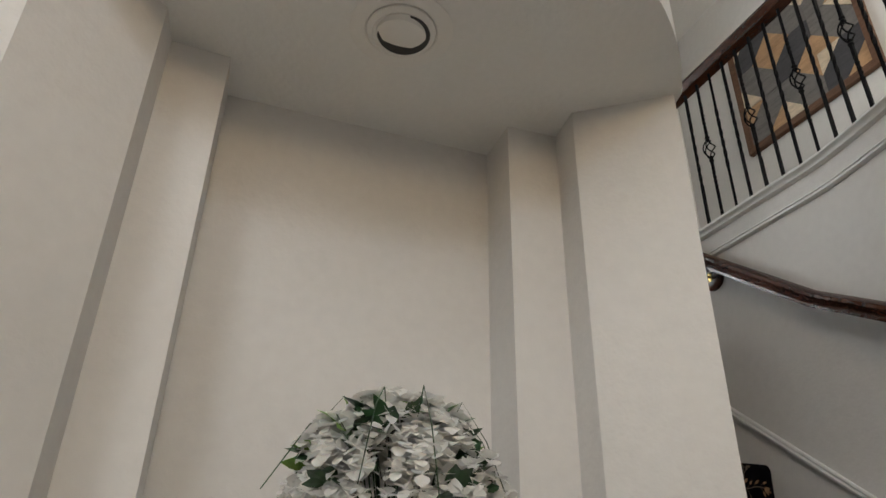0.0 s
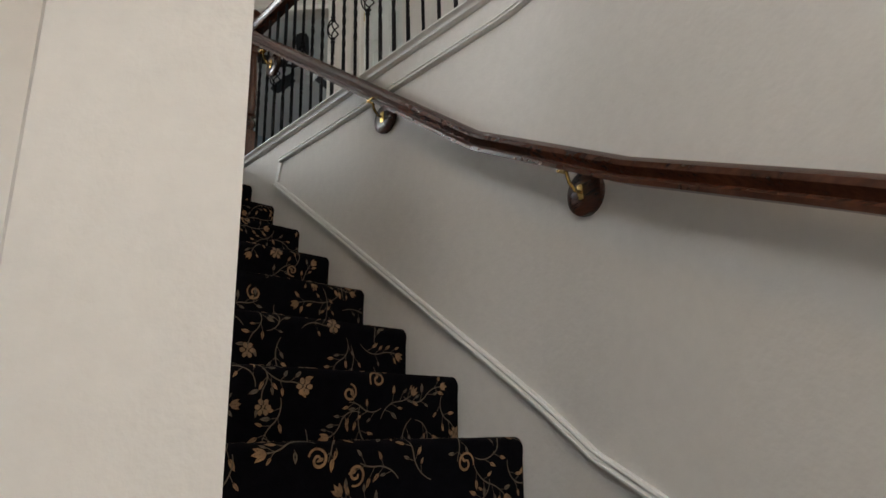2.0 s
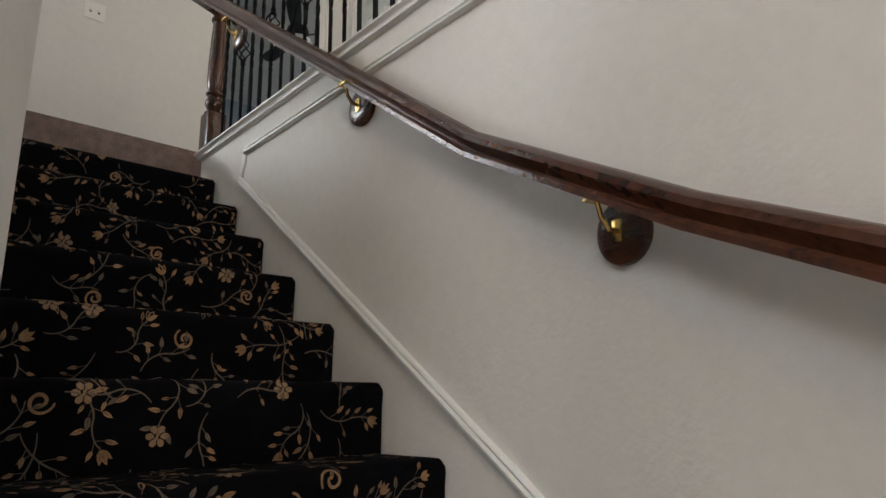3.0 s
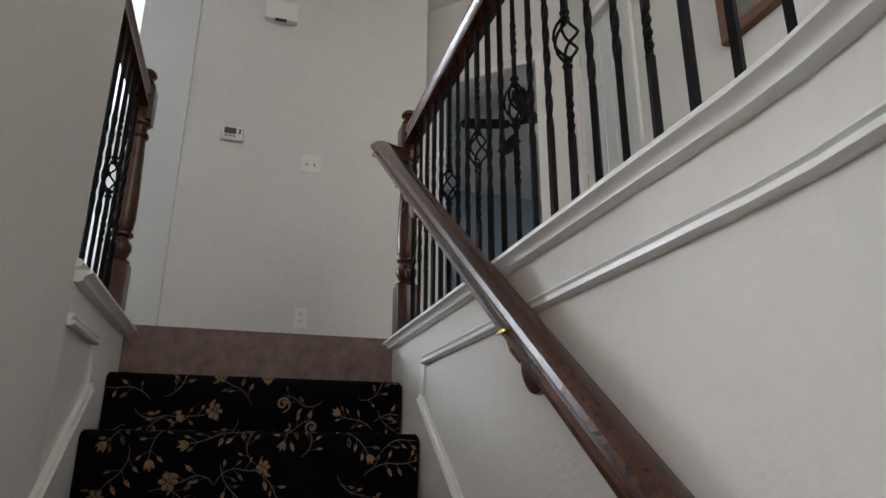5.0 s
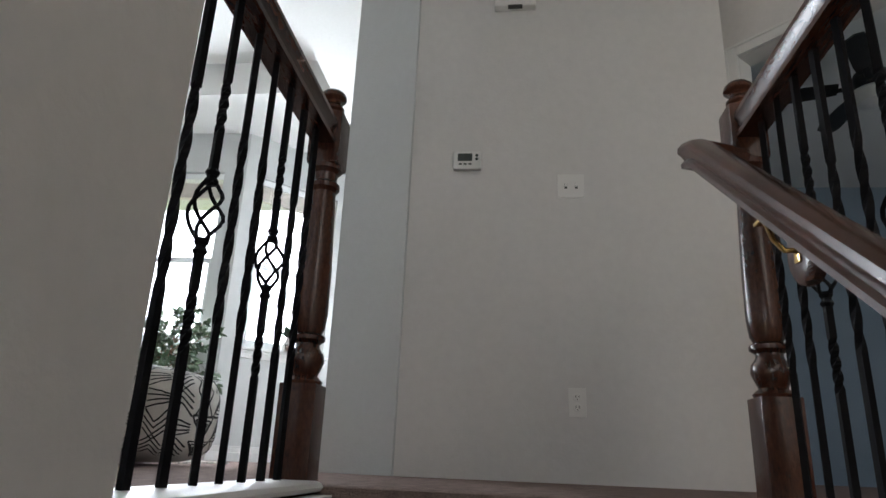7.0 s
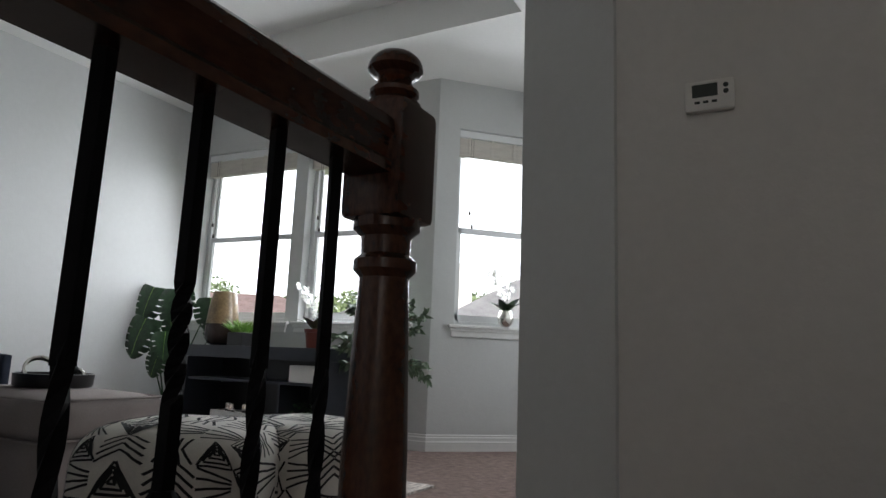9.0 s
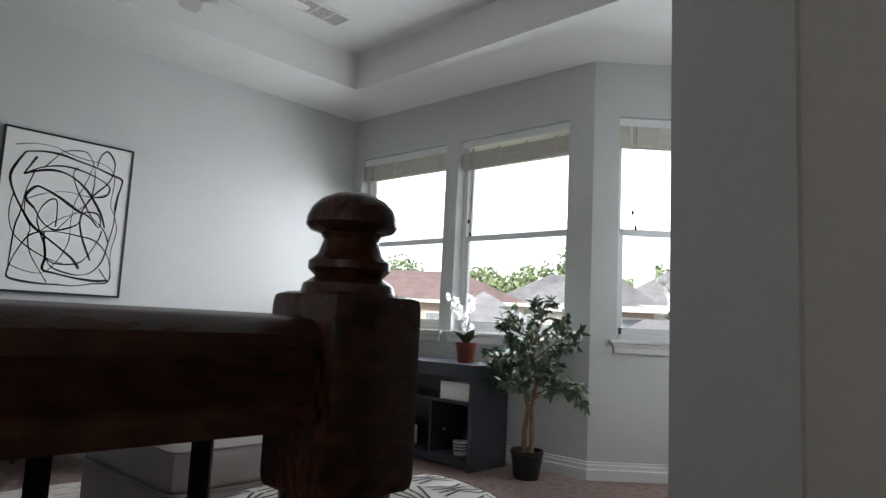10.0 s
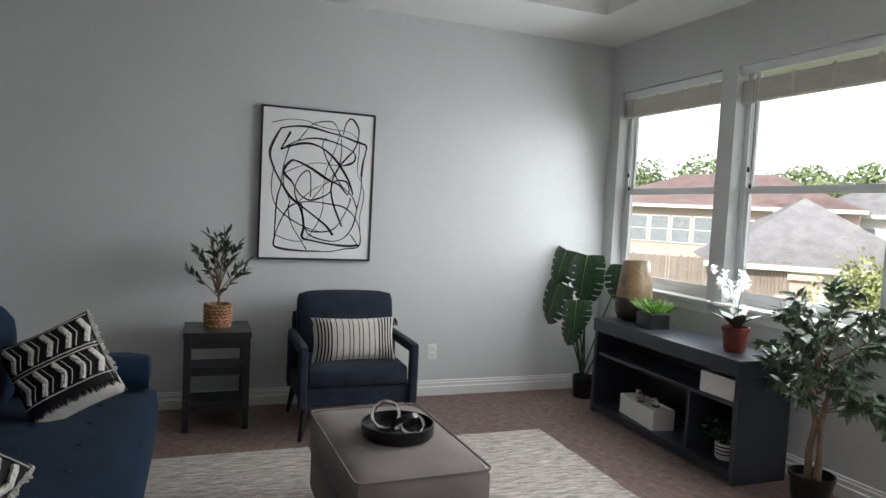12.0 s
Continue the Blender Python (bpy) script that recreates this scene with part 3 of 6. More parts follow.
def window(name, p0, p1, o, label, gap=0.0):
    d = (Vector((*p1, 0)) - Vector((*p0, 0))).normalized()
    m = pose(p0[0], p0[1], 0, 0, 0, math.degrees(math.atan2(d.y, d.x)))
    th = tagged(new(name), label, "window", kind="structure")
    th.matrix_world = m
    s0, s1, z0, z1 = o
    mid = 1.60

    def P(n, bm, mat, parent=th, lab=""):
        ob = part(n, bm, mat, parent, lab)
        return ob
    bm = bmesh.new()
    f = 0.035
    for a in ((s0, 0.09, z0, s0 + f, 0.15, z1), (s1 - f, 0.09, z0, s1, 0.15, z1), (s0, 0.09, z1 - f, s1, 0.15, z1), (s0, 0.09, z0, s1, 0.15, z0 + f)):
        box(bm, *a, bevel=0.003)
    fr = P("window_frame", bm, VINYL)
    bm = bmesh.new()
    g = 0.028
    a0, a1 = s0 + f, s1 - f
    for a in ((a0, 0.095, z0 + f, a0 + g, 0.125, mid), (a1 - g, 0.095, z0 + f, a1, 0.125, mid), (a0, 0.095, mid - 0.04, a1, 0.125, mid), (a0, 0.095, z0 + f, a1, 0.125, z0 + f + 0.045)):
        box(bm, *a, bevel=0.003)
    sash = P("lower_sash", bm, VINYL)
    bm = bmesh.new()
    for a in ((a0, 0.127, mid - 0.03, a1, 0.147, mid + 0.008), (a0, 0.127, mid, a0 + 0.02, 0.147, z1 - f), (a1 - 0.02, 0.127, mid, a1, 0.147, z1 - f)):
        box(bm, *a, bevel=0.003)
    P("upper_sash", bm, VINYL)
    for nm, za, zb, yy in (("lower_pane", z0 + f, mid, 0.11), ("upper_pane", mid, z1 - f, 0.137)):
        ob = P(nm, bbox(a0, yy, za, a1, yy + 0.004, zb), GLASS)
        ob.visible_shadow = False
    bm = bmesh.new()
    box(bm, s0 - 0.045, -0.035, z0 - 0.022, s1 + 0.045, 0.09, z0 + 0.001, bevel=0.006)
    box(bm, s0 - 0.02, -0.014, z0 - 0.085, s1 + 0.02, -0.001, z0 - 0.022, bevel=0.004)
    box(bm, s0 - 0.03, -0.022, z0 - 0.045, s1 + 0.03, -0.001, z0 - 0.022, bevel=0.004)
    P("window_sill", bm, TRIM)
    # raised blind
    bl = thing("window_blind", "raised off-white slatted blind in the window head", "blind", m, "blinds in the windows")
    part("headrail", bbox(s0 + 0.005, 0.036, z1 - 0.045, s1 - 0.005, 0.084, z1 - 0.003, bevel=0.003), VINYL, bl)
    part("valance", bbox(s0 + 0.003, 0.028, z1 - 0.056, s1 - 0.003, 0.035, z1 - 0.002, bevel=0.002), VINYL, bl)
    zb = z1 - 0.062 - gap
    for k in range(17):
        j = 0.002 * math.sin(k * 2.3)
        part("slat", bbox(s0 + 0.012 + j, 0.034, zb - 0.0068 * (k + 1), s1 - 0.012 + j, 0.084, zb - 0.0068 * k - 0.0014), BLIND, bl)
    part("bottom_rail", bbox(s0 + 0.012, 0.034, zb - 0.0068 * 17 - 0.018, s1 - 0.012, 0.084, zb - 0.0068 * 17 - 0.001, bevel=0.003), BLIND, bl)
    n = 4
    for k in range(n):
        x = s0 + (s1 - s0) * (k + 0.5) / n
        part("ladder_tape", bbox(x - 0.012, 0.030, zb - 0.137, x + 0.012, 0.0332, zb + 0.010), BLIND, bl)
    bm = bmesh.new()
    for dx, ln in ((0.10, 0.62), (0.12, 0.72)):
        tube(bm, [(s0 + dx, 0.03, z1 - 0.06), (s0 + dx + 0.004, 0.032, z1 - ln)], 0.0012, 4)
        lathe(bm, [(0.003, 0.0), (0.008, -0.008), (0.009, -0.03), (0.004, -0.034)], 8, pose(s0 + dx + 0.004, 0.03, z1 - ln))
    part("cord", bm, DARKGLASS, bl, "pull cords with dark tassels")
    return th


window("window_1", NA, NB, W_WIN[0], "tall white sash window with a raised blind")
window("window_2", NA, NB, W_WIN[1], "wide white sash window with a raised blind", 0.03)
window("window_3", NB, BAY, (0.17, 0.90, 0.87, 2.34), "white sash window in the angled bay wall")
# Assumed window, out of view, built where the extra bay lamp stands.
window("window_4", BAY, (-0.62, 4.135), (0.17, 0.90, 0.87, 2.34), "assumed white sash window at the unseen bay end")


# ---- sitting room things ----
def soft(bm, x0, y0, z0, x1, y1, z1, r=0.05, puff=0.0, seg=4):
    """A padded block with round edges; puff swells its broad faces."""
    b = bmesh.new()
    bmesh.ops.create_cube(b, size=1.0)
    bmesh.ops.subdivide_edges(b, edges=b.edges, cuts=6, use_grid_fill=True)
    c = Vector(((x0 + x1) / 2, (y0 + y1) / 2, (z0 + z1) / 2))
    h = Vector((x1 - x0, y1 - y0, z1 - z0)) / 2
    rr = min(r, *h)
    for v in b.verts:
        q = v.co * 2
        q = Vector([math.copysign(abs(a) ** 0.8, a) for a in q])
        p = Vector((q.x * h.x, q.y * h.y, q.z * h.z))
        inner = Vector([max(-(hh - rr), min(hh - rr, a)) for a, hh in zip(p, h)])
        dlt = p - inner
        if dlt.length > 1e-6:
            p = inner + dlt.normalized() * min(dlt.length, rr)
        p.z += puff * (1 - q.x ** 2) * (1 - q.y ** 2) * (1 if q.z > 0 else -0.3) * abs(q.z)
        p.y += puff * 0.6 * (1 - q.x ** 2) * (1 - q.z ** 2) * q.y
        p.x += puff * 0.6 * (1 - q.y ** 2) * (1 - q.z ** 2) * q.x
        v.co = c + p
    me = bpy.data.meshes.new("tmp")
    b.to_mesh(me)
    b.free()
    bm.from_mesh(me)
    bpy.data.meshes.remove(me)


def sbm(*a, **k):
    bm = bmesh.new()
    soft(bm, *a, **k)
    return bm


def rod(bm, a, b, r0, r1=None, n=10):
    tube(bm, [a, b], r0, n, r1)


def rbm(a, b, r0, r1=None, n=10):
    bm = bmesh.new()
    rod(bm, a, b, r0, r1, n)
    return bm


def lbm(profile, n=24, m=None):
    bm = bmesh.new()
    lathe(bm, profile, n, m)
    return bm


# rug
def rug():
    bm = bmesh.new()
    x0, x1, y0, y1 = -3.945, -1.75, -0.55, 2.30
    rnd = random.Random(5)
    n = 40
    lo = []
    pts = [(x0 + (x1 - x0) * k / n, y1 + rnd.uniform(-0.006, 0.006)) for k in range(n + 1)]
    pts += [(x1 + rnd.uniform(-0.004, 0.004), y1 - (y1 - y0) * k / n) for k in range(1, n + 1)]
    pts += [(x1 - (x1 - x0) * k / n, y0 + rnd.uniform(-0.006, 0.006)) for k in range(1, n + 1)]
    pts += [(x0 + rnd.uniform(-0.004, 0.004), y0 + (y1 - y0) * k / n) for k in range(1, n)]
    prism(bm, pts, 0.001, 0.012)
    tagged(part("area_rug", bm, RUG), "distressed cream and grey area rug lying on the carpet", "rug")


rug()


def ottoman():
    th = thing("ottoman", "square grey upholstered ottoman with piped edges on the rug", "ottoman", pose(-2.905, 1.02, 0.012, 0, 0, 2))
    x, y = 0.42, 0.262
    part("base", sbm(-x + 0.01, -y + 0.01, 0.05, x - 0.01, y - 0.01, 0.27, r=0.02), GREY, th, smooth=True)
    part("cushion", sbm(-x, -y, 0.255, x, y, 0.415, r=0.04, puff=0.022), GREY, th, smooth=True)
    for z, k in ((0.408, 0.985), (0.262, 1.0)):
        bm = bmesh.new()
        pts = []
        for cx_, cy_, a0 in ((1, 1, 0), (-1, 1, 90), (-1, -1, 180), (1, -1, 270)):
            for a in (0, 30, 60, 90):
                pts.append((cx_ * (x * k - 0.03) + 0.03 * math.cos(radians(a0 + a)), cy_ * (y * k - 0.03) + 0.03 * math.sin(radians(a0 + a)), z))
        tube(bm, pts + pts[:1], 0.005, 6)
        part("piping", bm, GREY, th, smooth=True)
    for sx in (-1, 1):
        for sy in (-1, 1):
            part("foot", rbm((sx * (x - 0.06), sy * (y - 0.06), 0.0), (sx * (x - 0.06), sy * (y - 0.06), 0.06), 0.018, 0.024), BLACKWOOD, th)


ottoman()


def tray():
    th = thing("serving_tray", "round black tray holding metal rings on the ottoman", "tray", pose(-2.86, 1.03, 0.447))
    part("tray_bowl", lbm([(0.14, 0.0), (0.146, 0.008), (0.148, 0.052), (0.142, 0.054), (0.139, 0.014), (0.001, 0.012)], 36), BLACK, th, smooth=True)
    orn = thing("ring_ornament", "two interlocked silver and dark ring sculpture on the tray", "ornament", pose(-2.90, 1.0, 0.459, 0, 0, -20))
    for i, (mat, m) in enumerate(((SILVER, pose(0, -0.01, 0.055, 0, 58, -5)), (BLACK, pose(0.03, 0.07, 0.040, 40, 0, -50)), (SILVER, pose(0.05, 0.10, 0.034, 35, 0, 90)))):
        bm = bmesh.new()
        r = 0.055 if i < 2 else 0.045
        rings = []
        for k in range(36):
            a = 2 * math.pi * k / 36
            c = Vector((r * math.cos(a), r * math.sin(a), 0))
            e = Vector((math.cos(a), math.sin(a), 0))
            rings.append([bm.verts.new(c + e * (dx * 0.006) + Vector((0, 0, dz * 0.013))) for dx, dz in ((-1, -0.8), (0, -1), (1, -0.8), (1, 0.8), (0, 1), (-1, 0.8))])
        for k in range(36):
            for j in range(6):
                bm.faces.new((rings[k][j], rings[k][(j + 1) % 6], rings[(k + 1) % 36][(j + 1) % 6], rings[(k + 1) % 36][j]))
        part("ring", bm, mat, orn, "polished metal ring" if mat is SILVER else "dark ring", smooth=True, at=m)


tray()


def stripe_panel(parent, name, w, h, stripes, lab, bulge=0.05, mat=None, along="x"):
    """Stripes laid 2 mm proud on a pillow's front, following its swell."""
    bm = bmesh.new()
    for (a, b) in stripes:
        cols = 2
        rows = 12
        grid = []
        for j in range(rows + 1):
            v = -1 + 2 * j / rows
            row = []
            for i in range(cols + 1):
                u = a + (b - a) * i / cols
                row.append(bm.verts.new(pillow_point(u, v * 0.97, w, h, bulge, 0.002)))
            grid.append(row)
        for j in range(rows):
            for i in range(cols):
                bm.faces.new((grid[j][i], grid[j][i + 1], grid[j + 1][i + 1], grid[j + 1][i]))
    return part(name, bm, mat or INKY, parent, lab)


def pillow_point(u, v, w, h, t, lift=0.0, side=1):
    e = max(0.0, (1 - abs(u) ** 2.6)) ** 0.55 * max(0.0, (1 - abs(v) ** 2.6)) ** 0.55
    x = u * w / 2 * (1 - 0.07 * (1 - v * v) * abs(u))
    z = v * h / 2 * (1 - 0.07 * (1 - u * u) * abs(v))
    return Vector((x, -side * (t * e + lift), z))


def pillow_mesh(w, h, t, n=16):
    bm = bmesh.new()
    for side in (1, -1):
        g = [[bm.verts.new(pillow_point(-1 + 2 * i / n, -1 + 2 * j / n, w, h, t, 0.0, side)) for i in range(n + 1)] for j in range(n + 1)]
        for j in range(n):
            for i in range(n):
                bm.faces.new((g[j][i], g[j][i + 1], g[j + 1][i + 1], g[j + 1][i]))
    bmesh.ops.remove_doubles(bm, verts=bm.verts, dist=0.0008)
    return bm


def tassel(bm, p, mat=0, s=1.0):
    for k in range(7):
        a = k * 0.9
        tube(bm, [p, (p[0] + 0.012 * s * math.cos(a), p[1] + 0.012 * s * math.sin(a), p[2] - 0.02 * s), (p[0] + 0.016 * s * math.cos(a), p[1] + 0.016 * s * math.sin(a), p[2] - 0.05 * s)], 0.003 * s, 4)


def armchair():
    # built facing -y, turned to face the room
    m = pose(-4.335, 1.155, 0.0, 0, 0, 90)
    th = thing("armchair", "navy velvet armchair with open padded arms and tapered legs", "armchair", m)
    w = 0.355
    part("seat_base", sbm(-w + 0.02, -0.27, 0.19, w - 0.02, 0.26, 0.31, r=0.02), NAVY, th, smooth=True)
    part("seat_cushion", sbm(-w + 0.055, -0.285, 0.30, w - 0.055, 0.20, 0.425, r=0.035, puff=0.015), NAVY, th, "navy velvet seat cushion", smooth=True)
    b = part("backrest", sbm(-w + 0.03, 0.0, 0.0, w - 0.03, 0.09, 0.40, r=0.025), NAVY, th, smooth=True, at=pose(0, 0.20, 0.28, -9, 0, 0))
    part("back_cushion", sbm(-w + 0.05, -0.11, 0.0, w - 0.05, 0.0, 0.385, r=0.035, puff=0.015), NAVY, th, "navy velvet back cushion", smooth=True, at=pose(0, 0.215, 0.41, -10, 0, 0))
    for sx in (-1, 1):
        bm = bmesh.new()
        x0, x1 = sorted((sx * (w - 0.052), sx * w))
        soft(bm, x0, -0.295, 0.495, x1, 0.28, 0.555, r=0.015)
        soft(bm, x0, -0.295, 0.19, x1, -0.235, 0.545, r=0.015)
        soft(bm, x0, 0.21, 0.19, x1, 0.28, 0.545, r=0.015)
        part("arm", bm, NAVY, th, "navy velvet open arm", smooth=True)
        for sy, tip in ((-0.25, -0.27), (0.24, 0.30)):
            part("leg", rbm((sx * (w - 0.05), sy, 0.20), (sx * (w - 0.02), tip, 0.0), 0.022, 0.012), BLACKWOOD, th, "tapered dark leg")
    p = thing("lumbar_pillow", "cream lumbar pillow with black stripes and tassels on the armchair", "pillow", pose(-4.235, 1.15, 0.55, -16, 0, 90))
    part("cover", pillow_mesh(0.52, 0.27, 0.07), CREAM, p, smooth=True)
    xs = [-0.90, -0.82, -0.74, -0.66, -0.58, -0.45, -0.30, -0.15, -0.06, 0.08, 0.17, 0.32, 0.46, 0.58, 0.66, 0.74, 0.82, 0.90]
    for u in xs:
        k = 0.020 if abs(u) > 0.55 else 0.011
        stripe_panel(p, "stripe", 0.52, 0.27, [(u - k, u + k)], "", 0.07)
    for sx in (-1, 1):
        for sz in (-1, 1):
            bm = bmesh.new()
            tassel(bm, (sx * 0.262, -0.005, sz * 0.13))
            part("tassel", bm, INKY, p, "black corner tassel")


armchair()


def side_table():
    th = thing("side_table", "small black wooden side table with two open shelves", "side table", pose(-4.525, 0.37, 0))
    w = 0.165
    part("tabletop", bbox(-0.19, -0.19, 0.555, 0.19, 0.19, 0.585, bevel=0.004), BLACKWOOD, th)
    for sx in (-1, 1):
        for sy in (-1, 1):
            part("leg", bbox(sx * w - 0.02, sy * w - 0.02, 0, sx * w + 0.02, sy * w + 0.02, 0.557, bevel=0.003), BLACKWOOD, th)
    for sx in (-1, 1):
        part("apron", bbox(sx * w - 0.012, -w + 0.02, 0.49, sx * w + 0.012, w - 0.02, 0.556), BLACKWOOD, th)
        part("apron", bbox(-w + 0.02, sx * w - 0.012, 0.49, w - 0.02, sx * w + 0.012, 0.556), BLACKWOOD, th)
    for z in (0.33, 0.12):
        part("shelf", bbox(-w + 0.005, -w + 0.005, z, w - 0.005, w - 0.005, z + 0.02, bevel=0.002), BLACKWOOD, th)
        part("shelf_rail", bbox(w - 0.012, -w + 0.02, z, w + 0.012, w - 0.02, z + 0.05), BLACKWOOD, th)


side_table()


def leaf_shape(bm, m, length, width, curl=0.15, n=4, fold=0.12):
    mid, lft, rgt = [], [], []
    for i in range(n + 1):
        u = i / n
        wv = width / 2 * math.sin(math.pi * min(1, u ** 0.8)) if 0 < i < n else 0
        z = -curl * length * u * u
        mid.append(bm.verts.new(m @ Vector((0, length * u, z))))
        lft.append(bm.verts.new(m @ Vector((-wv, length * u, z + fold * wv))) if wv else mid[-1])
        rgt.append(bm.verts.new(m @ Vector((wv, length * u, z + fold * wv))) if wv else mid[-1])
    for i in range(n):
        for s in (lft, rgt):
            q = [mid[i], s[i], s[i + 1], mid[i + 1]]
            q = list(dict.fromkeys(q))
            if len(q) > 2:
                bm.faces.new(q)


def aim(p, d, roll=0.0):
    d = Vector(d).normalized()
    q = d.to_track_quat("Y", "Z").to_matrix().to_4x4()
    return Matrix.Translation(p) @ q @ Matrix.Rotation(roll, 4, "Y")


def olive():
    pot = thing("potted_olive_tree", "small olive plant in a woven seagrass basket on the side table", "plant", pose(-4.53, 0.37, 0.585))
    bm = bmesh.new()
    lathe(bm, [(0.066, 0.0), (0.070, 0.01), (0.076, 0.14), (0.070, 0.142), (0.066, 0.10), (0.001, 0.10)], 28)
    basket = part("basket", bm, WICKER, pot, "woven seagrass basket", smooth=True)
    for k in range(7):
        z = 0.012 + k * 0.020
        r = 0.0705 + 0.0055 * z / 0.14
        bm = bmesh.new()
        n = 40
        tube(bm, [((r + 0.003 * (1 if (i + k) % 2 else -0.4)) * math.cos(2 * math.pi * i / n), (r + 0.003 * (1 if (i + k) % 2 else -0.4)) * math.sin(2 * math.pi * i / n), z + 0.004 * math.sin(i * 1.7 + k)) for i in range(n + 1)], 0.0095, 5)
        part("weave", bm, WICKER, basket)
    rnd = random.Random(3)
    bm = bmesh.new()
    lv = bmesh.new()
    tube(bm, [(0, 0, 0.09), (0.006, 0.004, 0.17), (-0.004, 0.0, 0.24)], 0.010, 6, 0.007)
    for k in range(17):
        a = k * 2.4
        z0 = 0.17 + 0.006 * k
        el = 0.30 + 1.1 * (k / 16) ** 0.7 + rnd.uniform(-0.12, 0.12)
        L = rnd.uniform(0.20, 0.27) + 0.05 * k / 16
        d = Vector((math.cos(a) * math.cos(el), math.sin(a) * math.cos(el), math.sin(el)))
        p0 = Vector((0, 0, z0))
        p1 = p0 + d * L * 0.55 + Vector((0, 0, 0.03))
        p2 = p0 + d * L + Vector((0, 0, 0.02))
        tube(bm, [p0, p1, p2], 0.004, 5, 0.0015)
        for i in range(13):
            u = 0.34 + 0.66 * i / 12
            c = p0.lerp(p1, u * 2) if u < 0.5 else p1.lerp(p2, u * 2 - 1)
            dd = d + Vector((rnd.uniform(-1, 1), rnd.uniform(-1, 1), rnd.uniform(-0.5, 0.9)))
            leaf_shape(lv, aim(c, dd, rnd.uniform(-1, 1)), rnd.uniform(0.045, 0.075), rnd.uniform(0.018, 0.027), 0.1, 3)
    part("stem", bm, BARK, pot, smooth=True)
    part("foliage", lv, LEAF_OLIVE, pot, "narrow grey-green olive leaves")


olive()


def picture():
    # hangs on the west wall; local x runs along the wall, y out of it
    th = thing("abstract_picture", "white abstract canvas with looping black strokes in a thin black frame", "picture", pose(-4.817, 0.985, 1.486, 0, 0, -90))
    w, h, t = 0.757, 1.005, 0.034
    m0 = pose(0, 0, 0)

    def P(n, bm, mat, lab=""):
        return part(n, bm, mat, th, lab)
    f = 0.012
    for n, a in (("frame_side", (-w / 2, 0, -h / 2, -w / 2 + f, t + 0.004, h / 2)), ("frame_side", (w / 2 - f, 0, -h / 2, w / 2, t + 0.004, h / 2)), ("frame_side", (-w / 2 + f, 0, h / 2 - f, w / 2 - f, t + 0.004, h / 2)), ("frame_side", (-w / 2 + f, 0, -h / 2, w / 2 - f, t + 0.004, -h / 2 + f))):
        P(n, bbox(a[0], a[1], a[2], a[3], a[4], a[5]), BLACK)
    P("canvas", bbox(-w / 2 + f, 0, -h / 2 + f, w / 2 - f, t - 0.004, h / 2 - f), CANVAS)
    def stroke(wd, pts):
        """A brush stroke of half width wd through points in (right, down) fractions of the picture."""
        P2 = [Vector(((0.5 - q[0]) * -w, (0.5 - q[1]) * h, 0)) for q in pts]
        fine = []
        for i in range(len(P2) - 1):
            a, b, c, d = P2[max(0, i - 1)], P2[i], P2[i + 1], P2[min(len(P2) - 1, i + 2)]
            for k in range(8):
                u = k / 8
                fine.append(0.5 * ((2 * b) + (c - a) * u + (2 * a - 5 * b + 4 * c - d) * u * u + (3 * b - a - 3 * c + d) * u ** 3))
        fine.append(P2[-1])
        bm = bmesh.new()
        rows = []
        for i, p in enumerate(fine):
            tn = (fine[min(len(fine) - 1, i + 1)] - fine[max(0, i - 1)])
            tn.normalize()
            nn = Vector((-tn.y, tn.x, 0)) * wd * (1.3 + 0.3 * math.sin(i * 0.23 + wd * 900))
            # mirrored so that the picture reads right from the room
            rows.append([bm.verts.new((-(p + s * nn).x, t - 0.004 + 0.0012, (p + s * nn).y)) for s in (1, -1)])
        for a, b in zip(rows, rows[1:]):
            bm.faces.new((a[0], a[1], b[1], b[0]))
        P("brush_stroke", bm, INKY)
    stroke(0.0053, [(0.82, 0.55), (0.77, 0.45), (0.66, 0.33), (0.55, 0.26), (0.45, 0.23), (0.35, 0.23), (0.26, 0.25), (0.17, 0.28)])
    stroke(0.0047, [(0.17, 0.28), (0.21, 0.22), (0.25, 0.16)])
    stroke(0.0036, [(0.17, 0.28), (0.3, 0.22), (0.45, 0.19), (0.6, 0.2), (0.73, 0.23), (0.82, 0.27), (0.82, 0.32), (0.77, 0.35), (0.69, 0.36)])
    stroke(0.0053, [(0.17, 0.14), (0.12, 0.21), (0.08, 0.3), (0.11, 0.39), (0.18, 0.49), (0.26, 0.58), (0.34, 0.63), (0.47, 0.7), (0.59, 0.77), (0.65, 0.83)])
    stroke(0.0047, [(0.17, 0.14), (0.3, 0.12), (0.43, 0.12), (0.56, 0.14), (0.7, 0.16), (0.83, 0.19), (0.92, 0.21), (0.92, 0.26), (0.9, 0.33), (0.89, 0.42)])
    stroke(0.0030, [(0.89, 0.42), (0.89, 0.52), (0.86, 0.65), (0.83, 0.76), (0.76, 0.84), (0.66, 0.87), (0.54, 0.86), (0.44, 0.83), (0.39, 0.77), (0.37, 0.69), (0.36, 0.62)])
    stroke(0.0018, [(0.09, 0.11), (0.23, 0.08), (0.38, 0.08), (0.46, 0.1), (0.6, 0.12), (0.76, 0.13), (0.85, 0.18), (0.86, 0.26), (0.85, 0.39), (0.89, 0.46), (0.92, 0.56), (0.89, 0.7), (0.9, 0.8)])
    stroke(0.0024, [(0.31, 0.22), (0.4, 0.13), (0.46, 0.09), (0.58, 0.07), (0.64, 0.09), (0.69, 0.17), (0.7, 0.27), (0.69, 0.35)])
